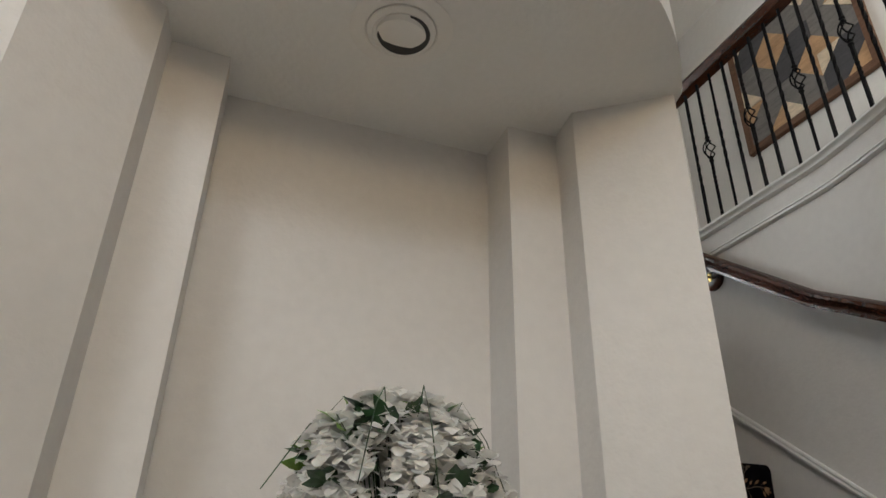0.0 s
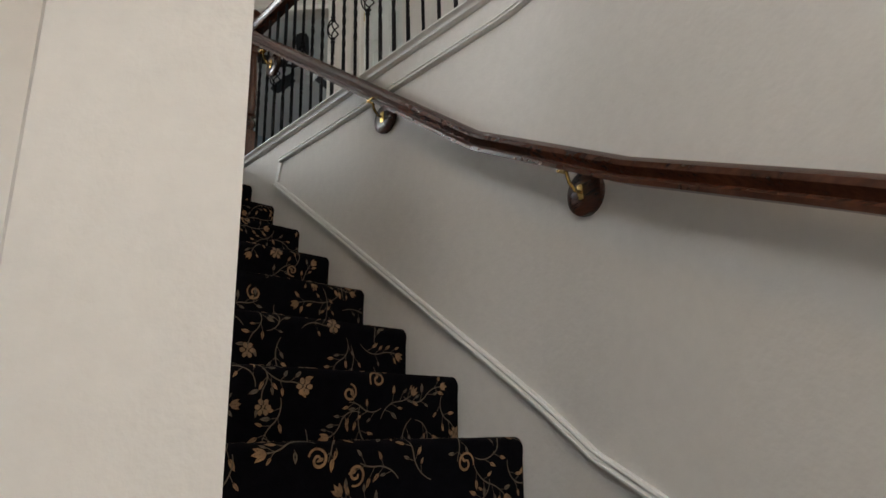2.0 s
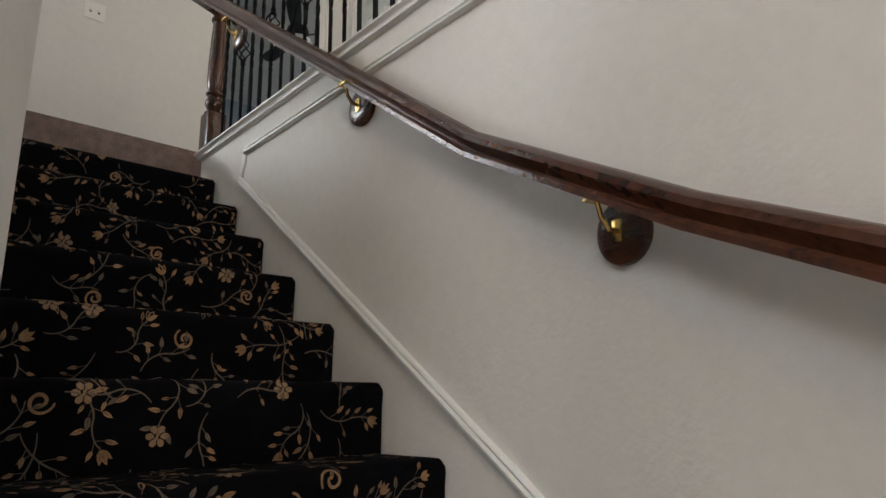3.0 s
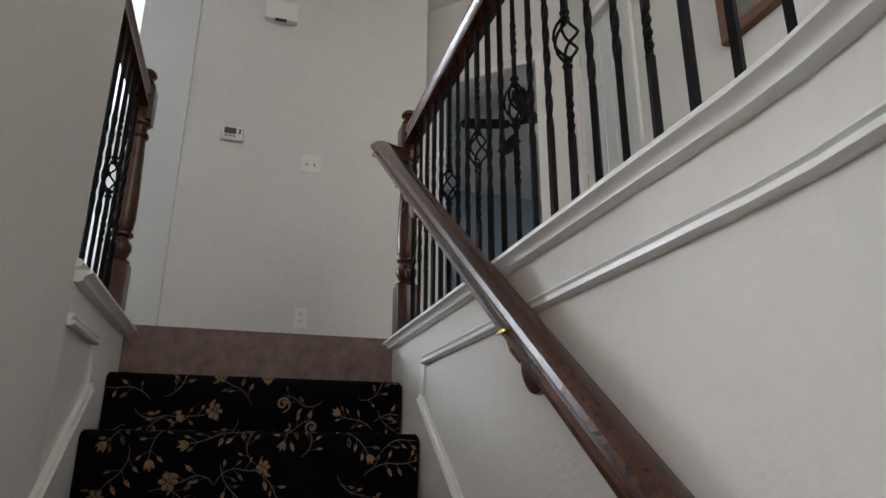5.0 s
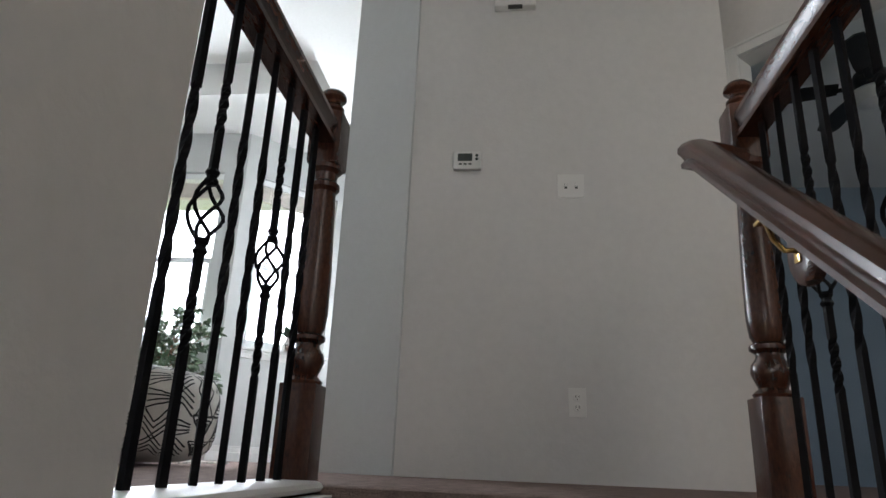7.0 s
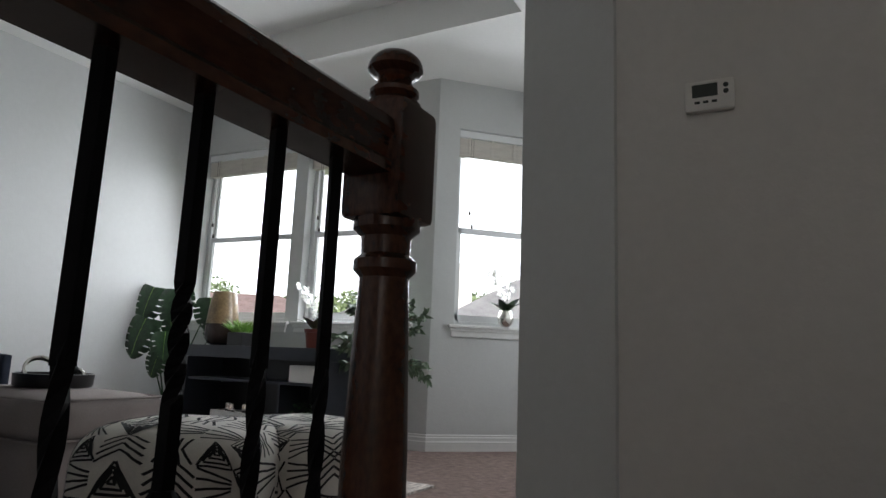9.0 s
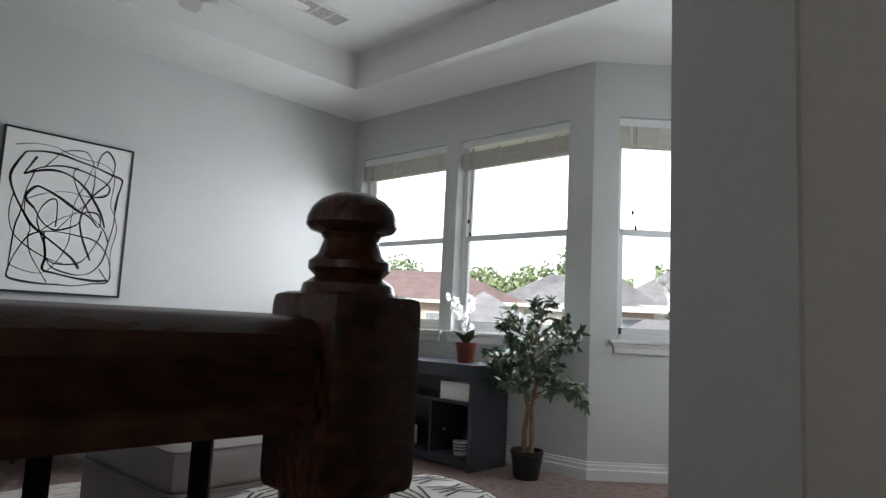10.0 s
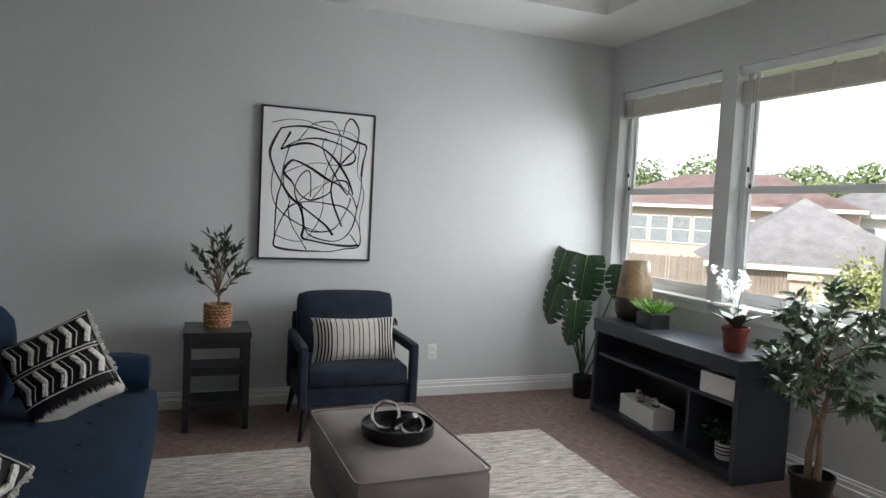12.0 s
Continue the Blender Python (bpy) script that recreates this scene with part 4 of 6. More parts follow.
    stroke(0.0036, [(0.71, 0.15), (0.73, 0.08), (0.78, 0.04), (0.84, 0.09), (0.85, 0.16), (0.81, 0.25), (0.7, 0.35), (0.63, 0.45)])
    stroke(0.0042, [(0.63, 0.45), (0.62, 0.53), (0.65, 0.63), (0.73, 0.77)])
    stroke(0.0059, [(0.62, 0.47), (0.57, 0.45), (0.44, 0.39), (0.32, 0.35), (0.26, 0.35), (0.2, 0.42), (0.27, 0.48)])
    stroke(0.0036, [(0.27, 0.48), (0.34, 0.56), (0.43, 0.6), (0.53, 0.58), (0.61, 0.54), (0.64, 0.47), (0.74, 0.46), (0.78, 0.5), (0.77, 0.55), (0.69, 0.49), (0.62, 0.47)])
    stroke(0.0030, [(0.44, 0.58), (0.44, 0.5), (0.43, 0.42), (0.39, 0.41), (0.33, 0.46), (0.3, 0.54), (0.33, 0.62), (0.38, 0.71), (0.4, 0.78), (0.47, 0.81), (0.62, 0.8), (0.7, 0.75), (0.78, 0.63), (0.8, 0.57)])
    stroke(0.0047, [(0.14, 0.86), (0.14, 0.91), (0.22, 0.93), (0.37, 0.94), (0.51, 0.94)])
    stroke(0.0030, [(0.51, 0.94), (0.63, 0.94), (0.76, 0.92), (0.89, 0.9), (0.9, 0.81), (0.85, 0.71), (0.75, 0.64), (0.61, 0.62), (0.46, 0.61), (0.35, 0.62), (0.25, 0.66), (0.17, 0.78), (0.14, 0.87)])
    stroke(0.0018, [(0.15, 0.84), (0.26, 0.87), (0.39, 0.87), (0.49, 0.78), (0.55, 0.66), (0.55, 0.53), (0.57, 0.4), (0.62, 0.3), (0.66, 0.21), (0.68, 0.13)])
    stroke(0.0030, [(0.25, 0.24), (0.2, 0.38), (0.18, 0.51), (0.15, 0.62), (0.14, 0.86)])
    stroke(0.0024, [(0.12, 0.39), (0.1, 0.52), (0.14, 0.64), (0.25, 0.72), (0.4, 0.78), (0.54, 0.81)])
    stroke(0.0030, [(0.56, 0.18), (0.53, 0.23), (0.57, 0.32), (0.64, 0.41), (0.71, 0.49), (0.81, 0.56), (0.86, 0.64)])
    stroke(0.0018, [(0.21, 0.43), (0.34, 0.38), (0.5, 0.35), (0.69, 0.36), (0.8, 0.33)])
    stroke(0.0024, [(0.2, 0.44), (0.21, 0.52), (0.26, 0.61), (0.25, 0.66), (0.28, 0.76), (0.36, 0.86), (0.42, 0.93)])
    stroke(0.0053, [(0.36, 0.63), (0.39, 0.77), (0.38, 0.85), (0.47, 0.87), (0.62, 0.89), (0.79, 0.9), (0.89, 0.89)])
    stroke(0.0018, [(0.33, 0.62), (0.46, 0.53), (0.61, 0.47)])
    stroke(0.0018, [(0.45, 0.6), (0.56, 0.49), (0.66, 0.4), (0.69, 0.35)])
    stroke(0.0030, [(0.81, 0.82), (0.89, 0.9)])


picture()


def outlet(x, y, z, rz, label, switch=False, group=""):
    th = thing("light_switch" if switch else "wall_outlet", label, "switch" if switch else "outlet", pose(x, y, z, 0, 0, rz), group)
    w = 0.058 if switch else 0.035
    part("cover_plate", bbox(-w, -0.006, -0.057, w, 0.0, 0.057, bevel=0.002), PLASTIC, th)
    if switch:
        for sx in (-0.023, 0.023):
            part("toggle", bbox(sx - 0.005, -0.016, -0.004, sx + 0.005, -0.005, 0.013, bevel=0.001), PLASTIC, th)
            part("toggle_slot", bbox(sx - 0.006, -0.0066, -0.013, sx + 0.006, -0.0062, 0.013), SCREEN, th)
    else:
        for sz in (-0.02, 0.02):
            part("socket", lbm([(0.016, -0.001), (0.0165, 0.0075), (0.015, 0.0085)], 20, pose(0, 0, sz, 90, 0, 0)), PLASTIC, th)
            bm = bmesh.new()
            for sx in (-0.006, 0.006):
                box(bm, sx - 0.0012, -0.0094, sz - 0.002, sx + 0.0012, -0.0088, sz + 0.008)
            box(bm, -0.002, -0.0094, sz - 0.010, 0.002, -0.0088, sz - 0.006)
            part("slots", bm, BLACK, th)


outlet(-4.82, 1.873, 0.325, 90, "white duplex wall outlet on the grey wall")
outlet(0.12, 1.22, 0.306, 0, "white duplex wall outlet low on the hall wall")
outlet(0.115, 1.22, 1.243, 0, "white double light switch on the hall wall", True)


def thermostat():
    th = thing("thermostat", "white digital thermostat with a grey display on the hall wall", "thermostat", pose(-0.347, 1.22, 1.365))
    part("case", bbox(-0.063, -0.026, -0.044, 0.063, 0.0, 0.044, bevel=0.006), PLASTIC, th)
    part("display", bbox(-0.044, -0.0275, -0.005, 0.022, -0.0255, 0.032, bevel=0.0005), SCREEN, th, "dark grey display")
    for k in range(3):
        part("button", bbox(-0.038 + k * 0.022, -0.0285, -0.024, -0.024 + k * 0.022, -0.0255, -0.017, bevel=0.001), SCREEN, th)
    for z in (0.004, 0.022):
        part("arrow_button", lbm([(0.007, 0.0), (0.007, 0.003), (0.005, 0.004)], 12, pose(0.043, -0.0255, z, 90, 0, 0)), SCREEN, th)


thermostat()


def door_chime():
    th = thing("door_chime", "white plastic chime box high on the hall wall", "chime", pose(-0.135, 1.22, 2.245))
    part("cover", bbox(-0.10, -0.045, -0.062, 0.10, 0.0, 0.072, bevel=0.006), PLASTIC, th)
    part("grille", bbox(-0.035, -0.047, -0.0625, 0.035, -0.02, -0.058), BLACK, th, "dark slot in the lower edge")


door_chime()

def sofa():
    th = thing("sofa", "dark blue tufted fabric sofa with rounded arms", "sofa", pose(0, 0, 0))
    x0, x1 = -3.86, -1.95
    part("base", sbm(x0 + 0.03, -0.72, 0.13, x1, 0.06, 0.29, r=0.03), BLUE, th, smooth=True)
    part("seat_cushion", sbm(x0 + 0.10, -0.62, 0.28, x1 - 0.10, 0.10, 0.45, r=0.05, puff=0.012), BLUE, th, "tufted dark blue seat", smooth=True)
    part("backrest", sbm(x0 + 0.05, -0.86, 0.28, x1 - 0.05, -0.62, 0.82, r=0.09, puff=0.02), BLUE, th, smooth=True)
    for xx in (-3.38, -2.7, -2.1):
        part("back_cushion", sbm(xx - 0.30, -0.68, 0.42, xx + 0.32, -0.47, 0.86, r=0.09, puff=0.03), BLUE, th, "plump dark blue back cushion", smooth=True, at=pose(0, 0, 0, 0, 0, 0))
    for xa, xb in ((x0, x0 + 0.17), (x1 - 0.17, x1)):
        bm = bmesh.new()
        soft(bm, xa, -0.78, 0.14, xb, 0.05, 0.60, r=0.05)
        part("arm", bm, BLUE, th, smooth=True)
        bm = bmesh.new()
        c = (xa + xb) / 2 + (0.09 if xa == x0 else -0.09)
        lathe(bm, [(0.03, -0.32), (0.075, -0.315), (0.082, -0.29), (0.082, 0.29), (0.075, 0.315), (0.03, 0.32)], 24, pose(c, -0.26, 0.53, 90, 0, 0))
        part("bolster", bm, BLUE, th, "round dark blue bolster against the arm", smooth=True)
    for i in range(6):
        for j in range(2):
            part("tuft_button", lbm([(0.014, -0.004), (0.016, 0.003), (0.008, 0.008)], 12, pose(x0 + 0.42 + i * 0.24, -0.12 - j * 0.2, 0.456)), BLUE, th)
    for x in (x0 + 0.12, x1 - 0.12):
        for y in (-0.62, -0.02):
            part("leg", rbm((x, y, 0.012 if y > -0.5 else 0.0), (x, y, 0.15), 0.014, 0.022), BLACKWOOD, th)


sofa()


def throw_pillow(m, name_label, w=0.36, h=0.38, cream=0.17):
    p = thing("throw_pillow", name_label, "pillow", m)
    part("cover", pillow_mesh(w, h, 0.085, 18), CREAM, p, "cream cotton cover", smooth=True)
    # black field
    bm = bmesh.new()
    n = 16
    lo = -1 + 2 * cream
    g = [[bm.verts.new(pillow_point(-0.985 + 1.97 * i / n, lo + (0.985 - lo) * j / n, w, h, 0.085, 0.0018)) for i in range(n + 1)] for j in range(n + 1)]
    for j in range(n):
        for i in range(n):
            bm.faces.new((g[j][i], g[j][i + 1], g[j + 1][i + 1], g[j + 1][i]))
    part("black_panel", bm, INKY, p, "black woven panel")
    rnd = random.Random(8)

    def band(pts, wd, lab, shag=0.0):
        bm = bmesh.new()
        rows = []
        for i, (u, v) in enumerate(pts):
            a, b = pts[max(0, i - 1)], pts[min(len(pts) - 1, i + 1)]
            t = Vector((b[0] - a[0], b[1] - a[1]))
            t.normalize()
            nn = Vector((-t.y, t.x)) * wd
            rows.append([bm.verts.new(pillow_point(max(-0.99, min(0.99, u + k * nn.x)), max(-0.99, min(0.99, v + k * nn.y)), w, h, 0.085, 0.004 + (0.007 + shag * rnd.random() if abs(k) < 0.9 else 0))) for k in (-1, -0.5, 0, 0.5, 1)])
        for a, b in zip(rows, rows[1:]):
            for k in range(4):
                bm.faces.new((a[k], a[k + 1], b[k + 1], b[k]))
        part("tufted_band", bm, CREAM, p, lab, smooth=False)
    for r0, r1 in ((0.30, 0.86), (-0.42, 0.12)):
        for c in range(5):
            u0 = -0.84 + c * 0.40
            pts = []
            for k in range(15):
                v = r0 + (r1 - r0) * k / 14
                pts.append((u0 + 0.13 * (1 - abs(2 * k / 14 - 1)) * (1 if r0 > 0 else 1) + rnd.uniform(-0.008, 0.008), v))
            band(pts, 0.062, "raised cream chevron", 0.008)
            th_ = [(q[0] + 0.17, q[1]) for q in pts]
            if th_[0][0] < 0.85:
                band(th_, 0.010, "thin cream line")
    for v in (0.92, 0.24, 0.17, -0.47):
        band([(-0.95 + 1.9 * k / 24, v + rnd.uniform(-0.004, 0.004)) for k in range(25)], 0.016, "cream woven stripe")
    bm = bmesh.new()
    for k in range(46):
        u = -0.95 + 1.9 * k / 45
        q = pillow_point(u, lo + 0.01, w, h, 0.085, 0.004)
        e = pillow_point(u + rnd.uniform(-0.03, 0.03), lo - rnd.uniform(0.08, 0.16), w, h, 0.085, 0.006)
        tube(bm, [q, e], 0.006, 4, 0.002)
    part("fringe", bm, INKY, p, "black fringe")
    bm = bmesh.new()
    for k in range(40):
        v = -0.5 + 1.45 * k / 39
        q = pillow_point(0.97, v, w, h, 0.085, 0.0)
        tube(bm, [q, q + Vector((rnd.uniform(0.008, 0.02), rnd.uniform(-0.006, 0.006), rnd.uniform(-0.008, 0.008)))], 0.007, 4, 0.004)
    part("side_fringe", bm, CREAM, p, "short cream fringe")


throw_pillow(pose(-3.34, -0.245, 0.635, -22, -26, 97), "cream and black chevron throw pillow with fringe on the sofa")
throw_pillow(pose(-2.28, -0.37, 0.58, -40, 34, 92), "second cream and black chevron pillow with shaggy tufts on the sofa")


def console():
    x0, x1, y0, y1 = -4.262, -2.942, 2.885, 3.25
    th = thing("media_console", "charcoal laminate media console with open shelves under the windows", "console", pose(0, 0, 0))
    part("top", bbox(x0 - 0.004, y0 - 0.012, 0.575, x1 + 0.004, y1, 0.663, bevel=0.003), CONSOLE, th)
    for a, b in ((x0, x0 + 0.03), (x1 - 0.03, x1)):
        part("side_panel", bbox(a, y0, 0, b, y1, 0.574, bevel=0.002), CONSOLE, th)
    part("bottom", bbox(x0 + 0.031, y0, 0.02, x1 - 0.031, y1 - 0.01, 0.065, bevel=0.002), CONSOLE, th)
    part("shelf", bbox(x0 + 0.031, y0 + 0.02, 0.405, x1 - 0.031, y1 - 0.012, 0.425), CONSOLE, th)
    part("divider", bbox(-3.345, y0 + 0.03, 0.066, -3.325, y1 - 0.012, 0.404), CONSOLE, th)
    part("back_panel", bbox(x0 + 0.031, y1 - 0.009, 0.066, x1 - 0.031, y1 - 0.003, 0.574), BLACKWOOD, th)
    # things on and in it
    for (m, sz, lab) in ((pose(-3.80, 3.00, 0.066, 0, 0, -6), (0.20, 0.075, 0.125), "white box standing on the lower console shelf"), (pose(-3.13, 3.0, 0.426, 0, 0, 2), (0.125, 0.08, 0.115), "white box standing on the console's middle shelf")):
        t = thing("storage_box", lab, "box", m, "white boxes in the console")
        a, b, c = sz
        part("wall_front", bbox(-a, -b, 0, a, -b + 0.008, c), WHITE, t)
        part("wall_back", bbox(-a, b - 0.008, 0, a, b, c), WHITE, t)
        part("wall_side", bbox(-a, -b + 0.008, 0, -a + 0.008, b - 0.008, c), WHITE, t)
        part("wall_side", bbox(a - 0.008, -b + 0.008, 0, a, b - 0.008, c), WHITE, t)
        part("lid" if sz[0] < 0.15 else "insert", bbox(-a + 0.008, -b + 0.008, c - 0.03, a - 0.008, b - 0.008, c - 0.012), WHITE, t)
    for dx, dy in ((-0.10, 0.02), (-0.02, -0.03), (0.09, 0.0)):
        t = thing("metal_tumbler", "small brushed metal tumbler standing in the white box", "tumbler", pose(-3.80 + dx, 3.0 + dy, 0.18), "tumblers in the box")
        part("cup", lbm([(0.022, 0.0), (0.024, 0.01), (0.026, 0.062), (0.023, 0.062), (0.021, 0.012), (0.001, 0.011)], 20), SILVER, t, smooth=True)
        part("base_ring", lbm([(0.0245, 0.006), (0.0262, 0.008), (0.0262, 0.014), (0.0248, 0.016)], 20), BLACK, t)


console()


def vase():
    t = thing("table_vase", "squat amber and dark brown glass vase on the console", "vase", pose(-4.12, 3.09, 0.663))
    part("foot", lbm([(0.06, 0.0), (0.10, 0.014), (0.122, 0.05), (0.127, 0.09), (0.127, 0.13), (0.124, 0.165)], 32), DARKGLASS, t, "dark brown lower body", smooth=True)
    part("body", lbm([(0.1238, 0.163), (0.119, 0.22), (0.110, 0.29), (0.098, 0.36), (0.090, 0.405), (0.086, 0.418), (0.081, 0.418), (0.084, 0.40), (0.10, 0.30), (0.115, 0.17)], 32), AMBER, t, "amber frosted upper body", smooth=True)
    t = thing("grass_planter", "square black planter with bright green grass on the console", "plant", pose(-3.86, 3.05, 0.663))
    bm = bmesh.new()
    h = 0.075
    box(bm, -h, -h, 0, h, h, 0.10, 0.004)
    part("planter", bm, BLACK, t)
    rnd = random.Random(11)
    bm = bmesh.new()
    for k in range(230):
        x, y = rnd.uniform(-h, h) * 0.85, rnd.uniform(-h, h) * 0.85
        d = Vector((x * 12 + rnd.uniform(-0.5, 0.5), y * 12 + rnd.uniform(-0.5, 0.5), rnd.uniform(0.8, 1.6)))
        leaf_shape(bm, aim((x, y, 0.098), d, rnd.uniform(-2, 2)), rnd.uniform(0.07, 0.125), 0.009, 0.35, 3)
    part("grass", bm, LEAF_BRIGHT, t, "bright green grass blades")


vase()


def orchid(m, pot, lab, s=1.0, seed=1):
    t = thing("potted_orchid", lab, "plant", m)
    if pot == "red":
        part("pot", lbm([(0.052, 0.0), (0.056, 0.01), (0.068, 0.11), (0.075, 0.112), (0.076, 0.135), (0.070, 0.136), (0.064, 0.10), (0.001, 0.10)], 24), TERRA, t, "glazed red clay pot", smooth=True)
        z0 = 0.12
    else:
        part("pot", lbm([(0.03, 0.0), (0.05, 0.02), (0.058, 0.06), (0.05, 0.10), (0.045, 0.115), (0.04, 0.115), (0.045, 0.08), (0.001, 0.08)], 24), SILVER, t, "silver metal pot", smooth=True)
        z0 = 0.09
    rnd = random.Random(seed)
    bm = bmesh.new()
    for k in range(7):
        a = k * 0.9 + 0.3
        leaf_shape(bm, aim((0, 0, z0), (math.cos(a), math.sin(a), 1.5), 0), rnd.uniform(0.15, 0.20), 0.07, 0.5, 6)
    part("foliage", bm, LEAF, t, "broad glossy orchid leaves")
    bm = bmesh.new()
    for q in range(2):
        fl = bmesh.new()
        lean = Vector((0.05 - 0.12 * q, -0.02, 0))
        path = [Vector((0, 0, z0)), Vector((0, 0, z0 + 0.12)) + lean * 0.3, Vector((0, 0, z0 + 0.24)) + lean * 0.8, Vector((0, 0, z0 + 0.30)) + lean * 1.6]
        tube(bm, path, 0.003, 5, 0.0015)
        for k in range(12):
            u = 0.35 + 0.65 * k / 11
            i = min(2, int(u * 3))
            c = path[i].lerp(path[i + 1], u * 3 - i) + Vector((rnd.uniform(-0.035, 0.035), rnd.uniform(-0.035, 0.035), rnd.uniform(-0.02, 0.03)))
            nrm = Vector((rnd.uniform(-1, 1), rnd.uniform(-1.2, 0.2), rnd.uniform(-0.2, 0.6))).normalized()
            for p in range(5):
                base = nrm.orthogonal().normalized()
                d = Matrix.Rotation(2 * math.pi * p / 5, 3, nrm) @ base
                leaf_shape(fl, aim(c, d + nrm * 0.3, 0), 0.034, 0.030, 0.2, 3)
        part("flower_spray", fl, PETAL, t, "white orchid blossoms")
    part("stem", bm, LEAF, t)


orchid(pose(-3.17, 3.06, 0.663), "red", "white orchid in a red clay pot on the console", seed=4)
d = (Vector((*BAY, 0)) - Vector((*NB, 0))).normalized()
so = Vector((*NB, 0)) + d * 0.47 + Vector((-d.y, d.x, 0)) * 0.03
orchid(pose(so.x + 0.11, so.y, 0.872), "silver", "white orchid in a silver pot on the bay window sill", seed=9)

t = thing("small_fern", "small green plant in a striped white pot inside the console", "plant", pose(-3.14, 3.02, 0.066))
part("pot", lbm([(0.045, 0.0), (0.052, 0.01), (0.056, 0.09), (0.05, 0.09), (0.048, 0.06), (0.001, 0.06)], 20), WHITE, t, "white striped pot", smooth=True)
for z in (0.03, 0.05, 0.07):
    part("pot_stripe", lbm([(0.0538 + z * 0.04, z), (0.0545 + z * 0.04, z + 0.003), (0.0538 + z * 0.04, z + 0.007)], 20), BLACK, t)
rnd = random.Random(2)
bm = bmesh.new()
for k in range(110):
    a, e = rnd.uniform(0, 6.28), rnd.uniform(0.1, 1.3)
    r = rnd.uniform(0.02, 0.11)
    p = Vector((math.cos(a) * math.cos(e) * r, math.sin(a) * math.cos(e) * r, 0.10 + math.sin(e) * r * 1.3))
    leaf_shape(bm, aim(p, (math.cos(a), math.sin(a), rnd.uniform(-0.5, 0.8)), rnd.uniform(-1, 1)), 0.034, 0.022, 0.3, 3)
part("foliage", bm, LEAF, t, "small green leaves")


def monstera():
    t = thing("monstera_plant", "tall split-leaf monstera in a black pot in the corner", "plant", pose(-4.575, 3.02, 0))
    part("pot", lbm([(0.07, 0.0), (0.075, 0.01), (0.085, 0.16), (0.079, 0.16), (0.076, 0.12), (0.001, 0.12)], 24), BLACK, t, "black plastic pot", smooth=True)
    rnd = random.Random(21)
    st = bmesh.new()
    spots = [(-0.13, -0.16, 1.04, 0.29, -0.10), (0.12, -0.12, 1.02, 0.29, 0.15), (-0.11, -0.22, 0.78, 0.31, -0.15), (0.12, -0.18, 0.70, 0.23, 0.3), (0.0, -0.13, 0.56, 0.21, -0.1), (0.32, 0.05, 0.98, 0.26, 0.3), (0.05, -0.05, 0.9, 0.25, 0.1), (0.38, 0.08, 0.80, 0.20, 0.5)]
    for x, y, z, L, lean in spots:
        p0, p2 = Vector((rnd.uniform(-0.03, 0.03), rnd.uniform(-0.03, 0.03), 0.12)), Vector((x, y, z))
        tube(st, [p0, p0.lerp(p2, 0.5) + Vector((0, 0, 0.04)), p2], 0.007, 6, 0.004)
        # blade hangs from the stem's tip, its face turned to the room
        yv = Vector((lean, -0.30, -0.9)).normalized()
        zv = Vector((0.35 + lean * 0.5, -0.85, 0.35))
        zv = (zv - yv * zv.dot(yv)).normalized()
        xv = yv.cross(zv)
        m = Matrix.Translation(p2 - yv * L * 0.25) @ Matrix((xv, yv, zv)).transposed().to_4x4()
        lb = bmesh.new()
        n = 6
        for s in (-1, 1):
            for k in range(n):
                cut = 0.82 if 0 < k < n - 1 else 1.0

                def P(u, r, s=s):
                    wd = L * 0.52 * math.sin(math.pi * min(1, 0.22 + 0.78 * u)) ** 0.65
                    return m @ Vector((s * wd * r, L * (u + 0.10 * r * (u - 0.55)), 0.05 * r * L - 0.13 * L * r * r - 0.16 * L * u * u))
                u0, u1, u2 = k / n, (k + cut) / n, (k + 1) / n
                rows = [[P(u0 + (v - u0) * q, r) for q in (0, 0.5, 1)] for r, v in ((0.0, u2), (0.3, u2), (0.52, u2), (0.62, u1), (0.88, u1), (1.0, u1 - 0.02))]
                vs = [[lb.verts.new(p) for p in row] for row in rows]
                for a, b in zip(vs, vs[1:]):
                    for i in range(2):
                        lb.faces.new((a[i], a[i + 1], b[i + 1], b[i]))
        leaf = part("leaf", lb, LEAF, t, smooth=True)
        ve = bmesh.new()
        tube(ve, [m @ Vector((0, L * k / 6, 0.004 - 0.16 * L * (k / 6) ** 2)) for k in range(7)], 0.003, 4, 0.001)
        part("midrib", ve, LEAF_BRIGHT, leaf, "pale midrib")
    part("stem", st, LEAF, t, smooth=True)


monstera()


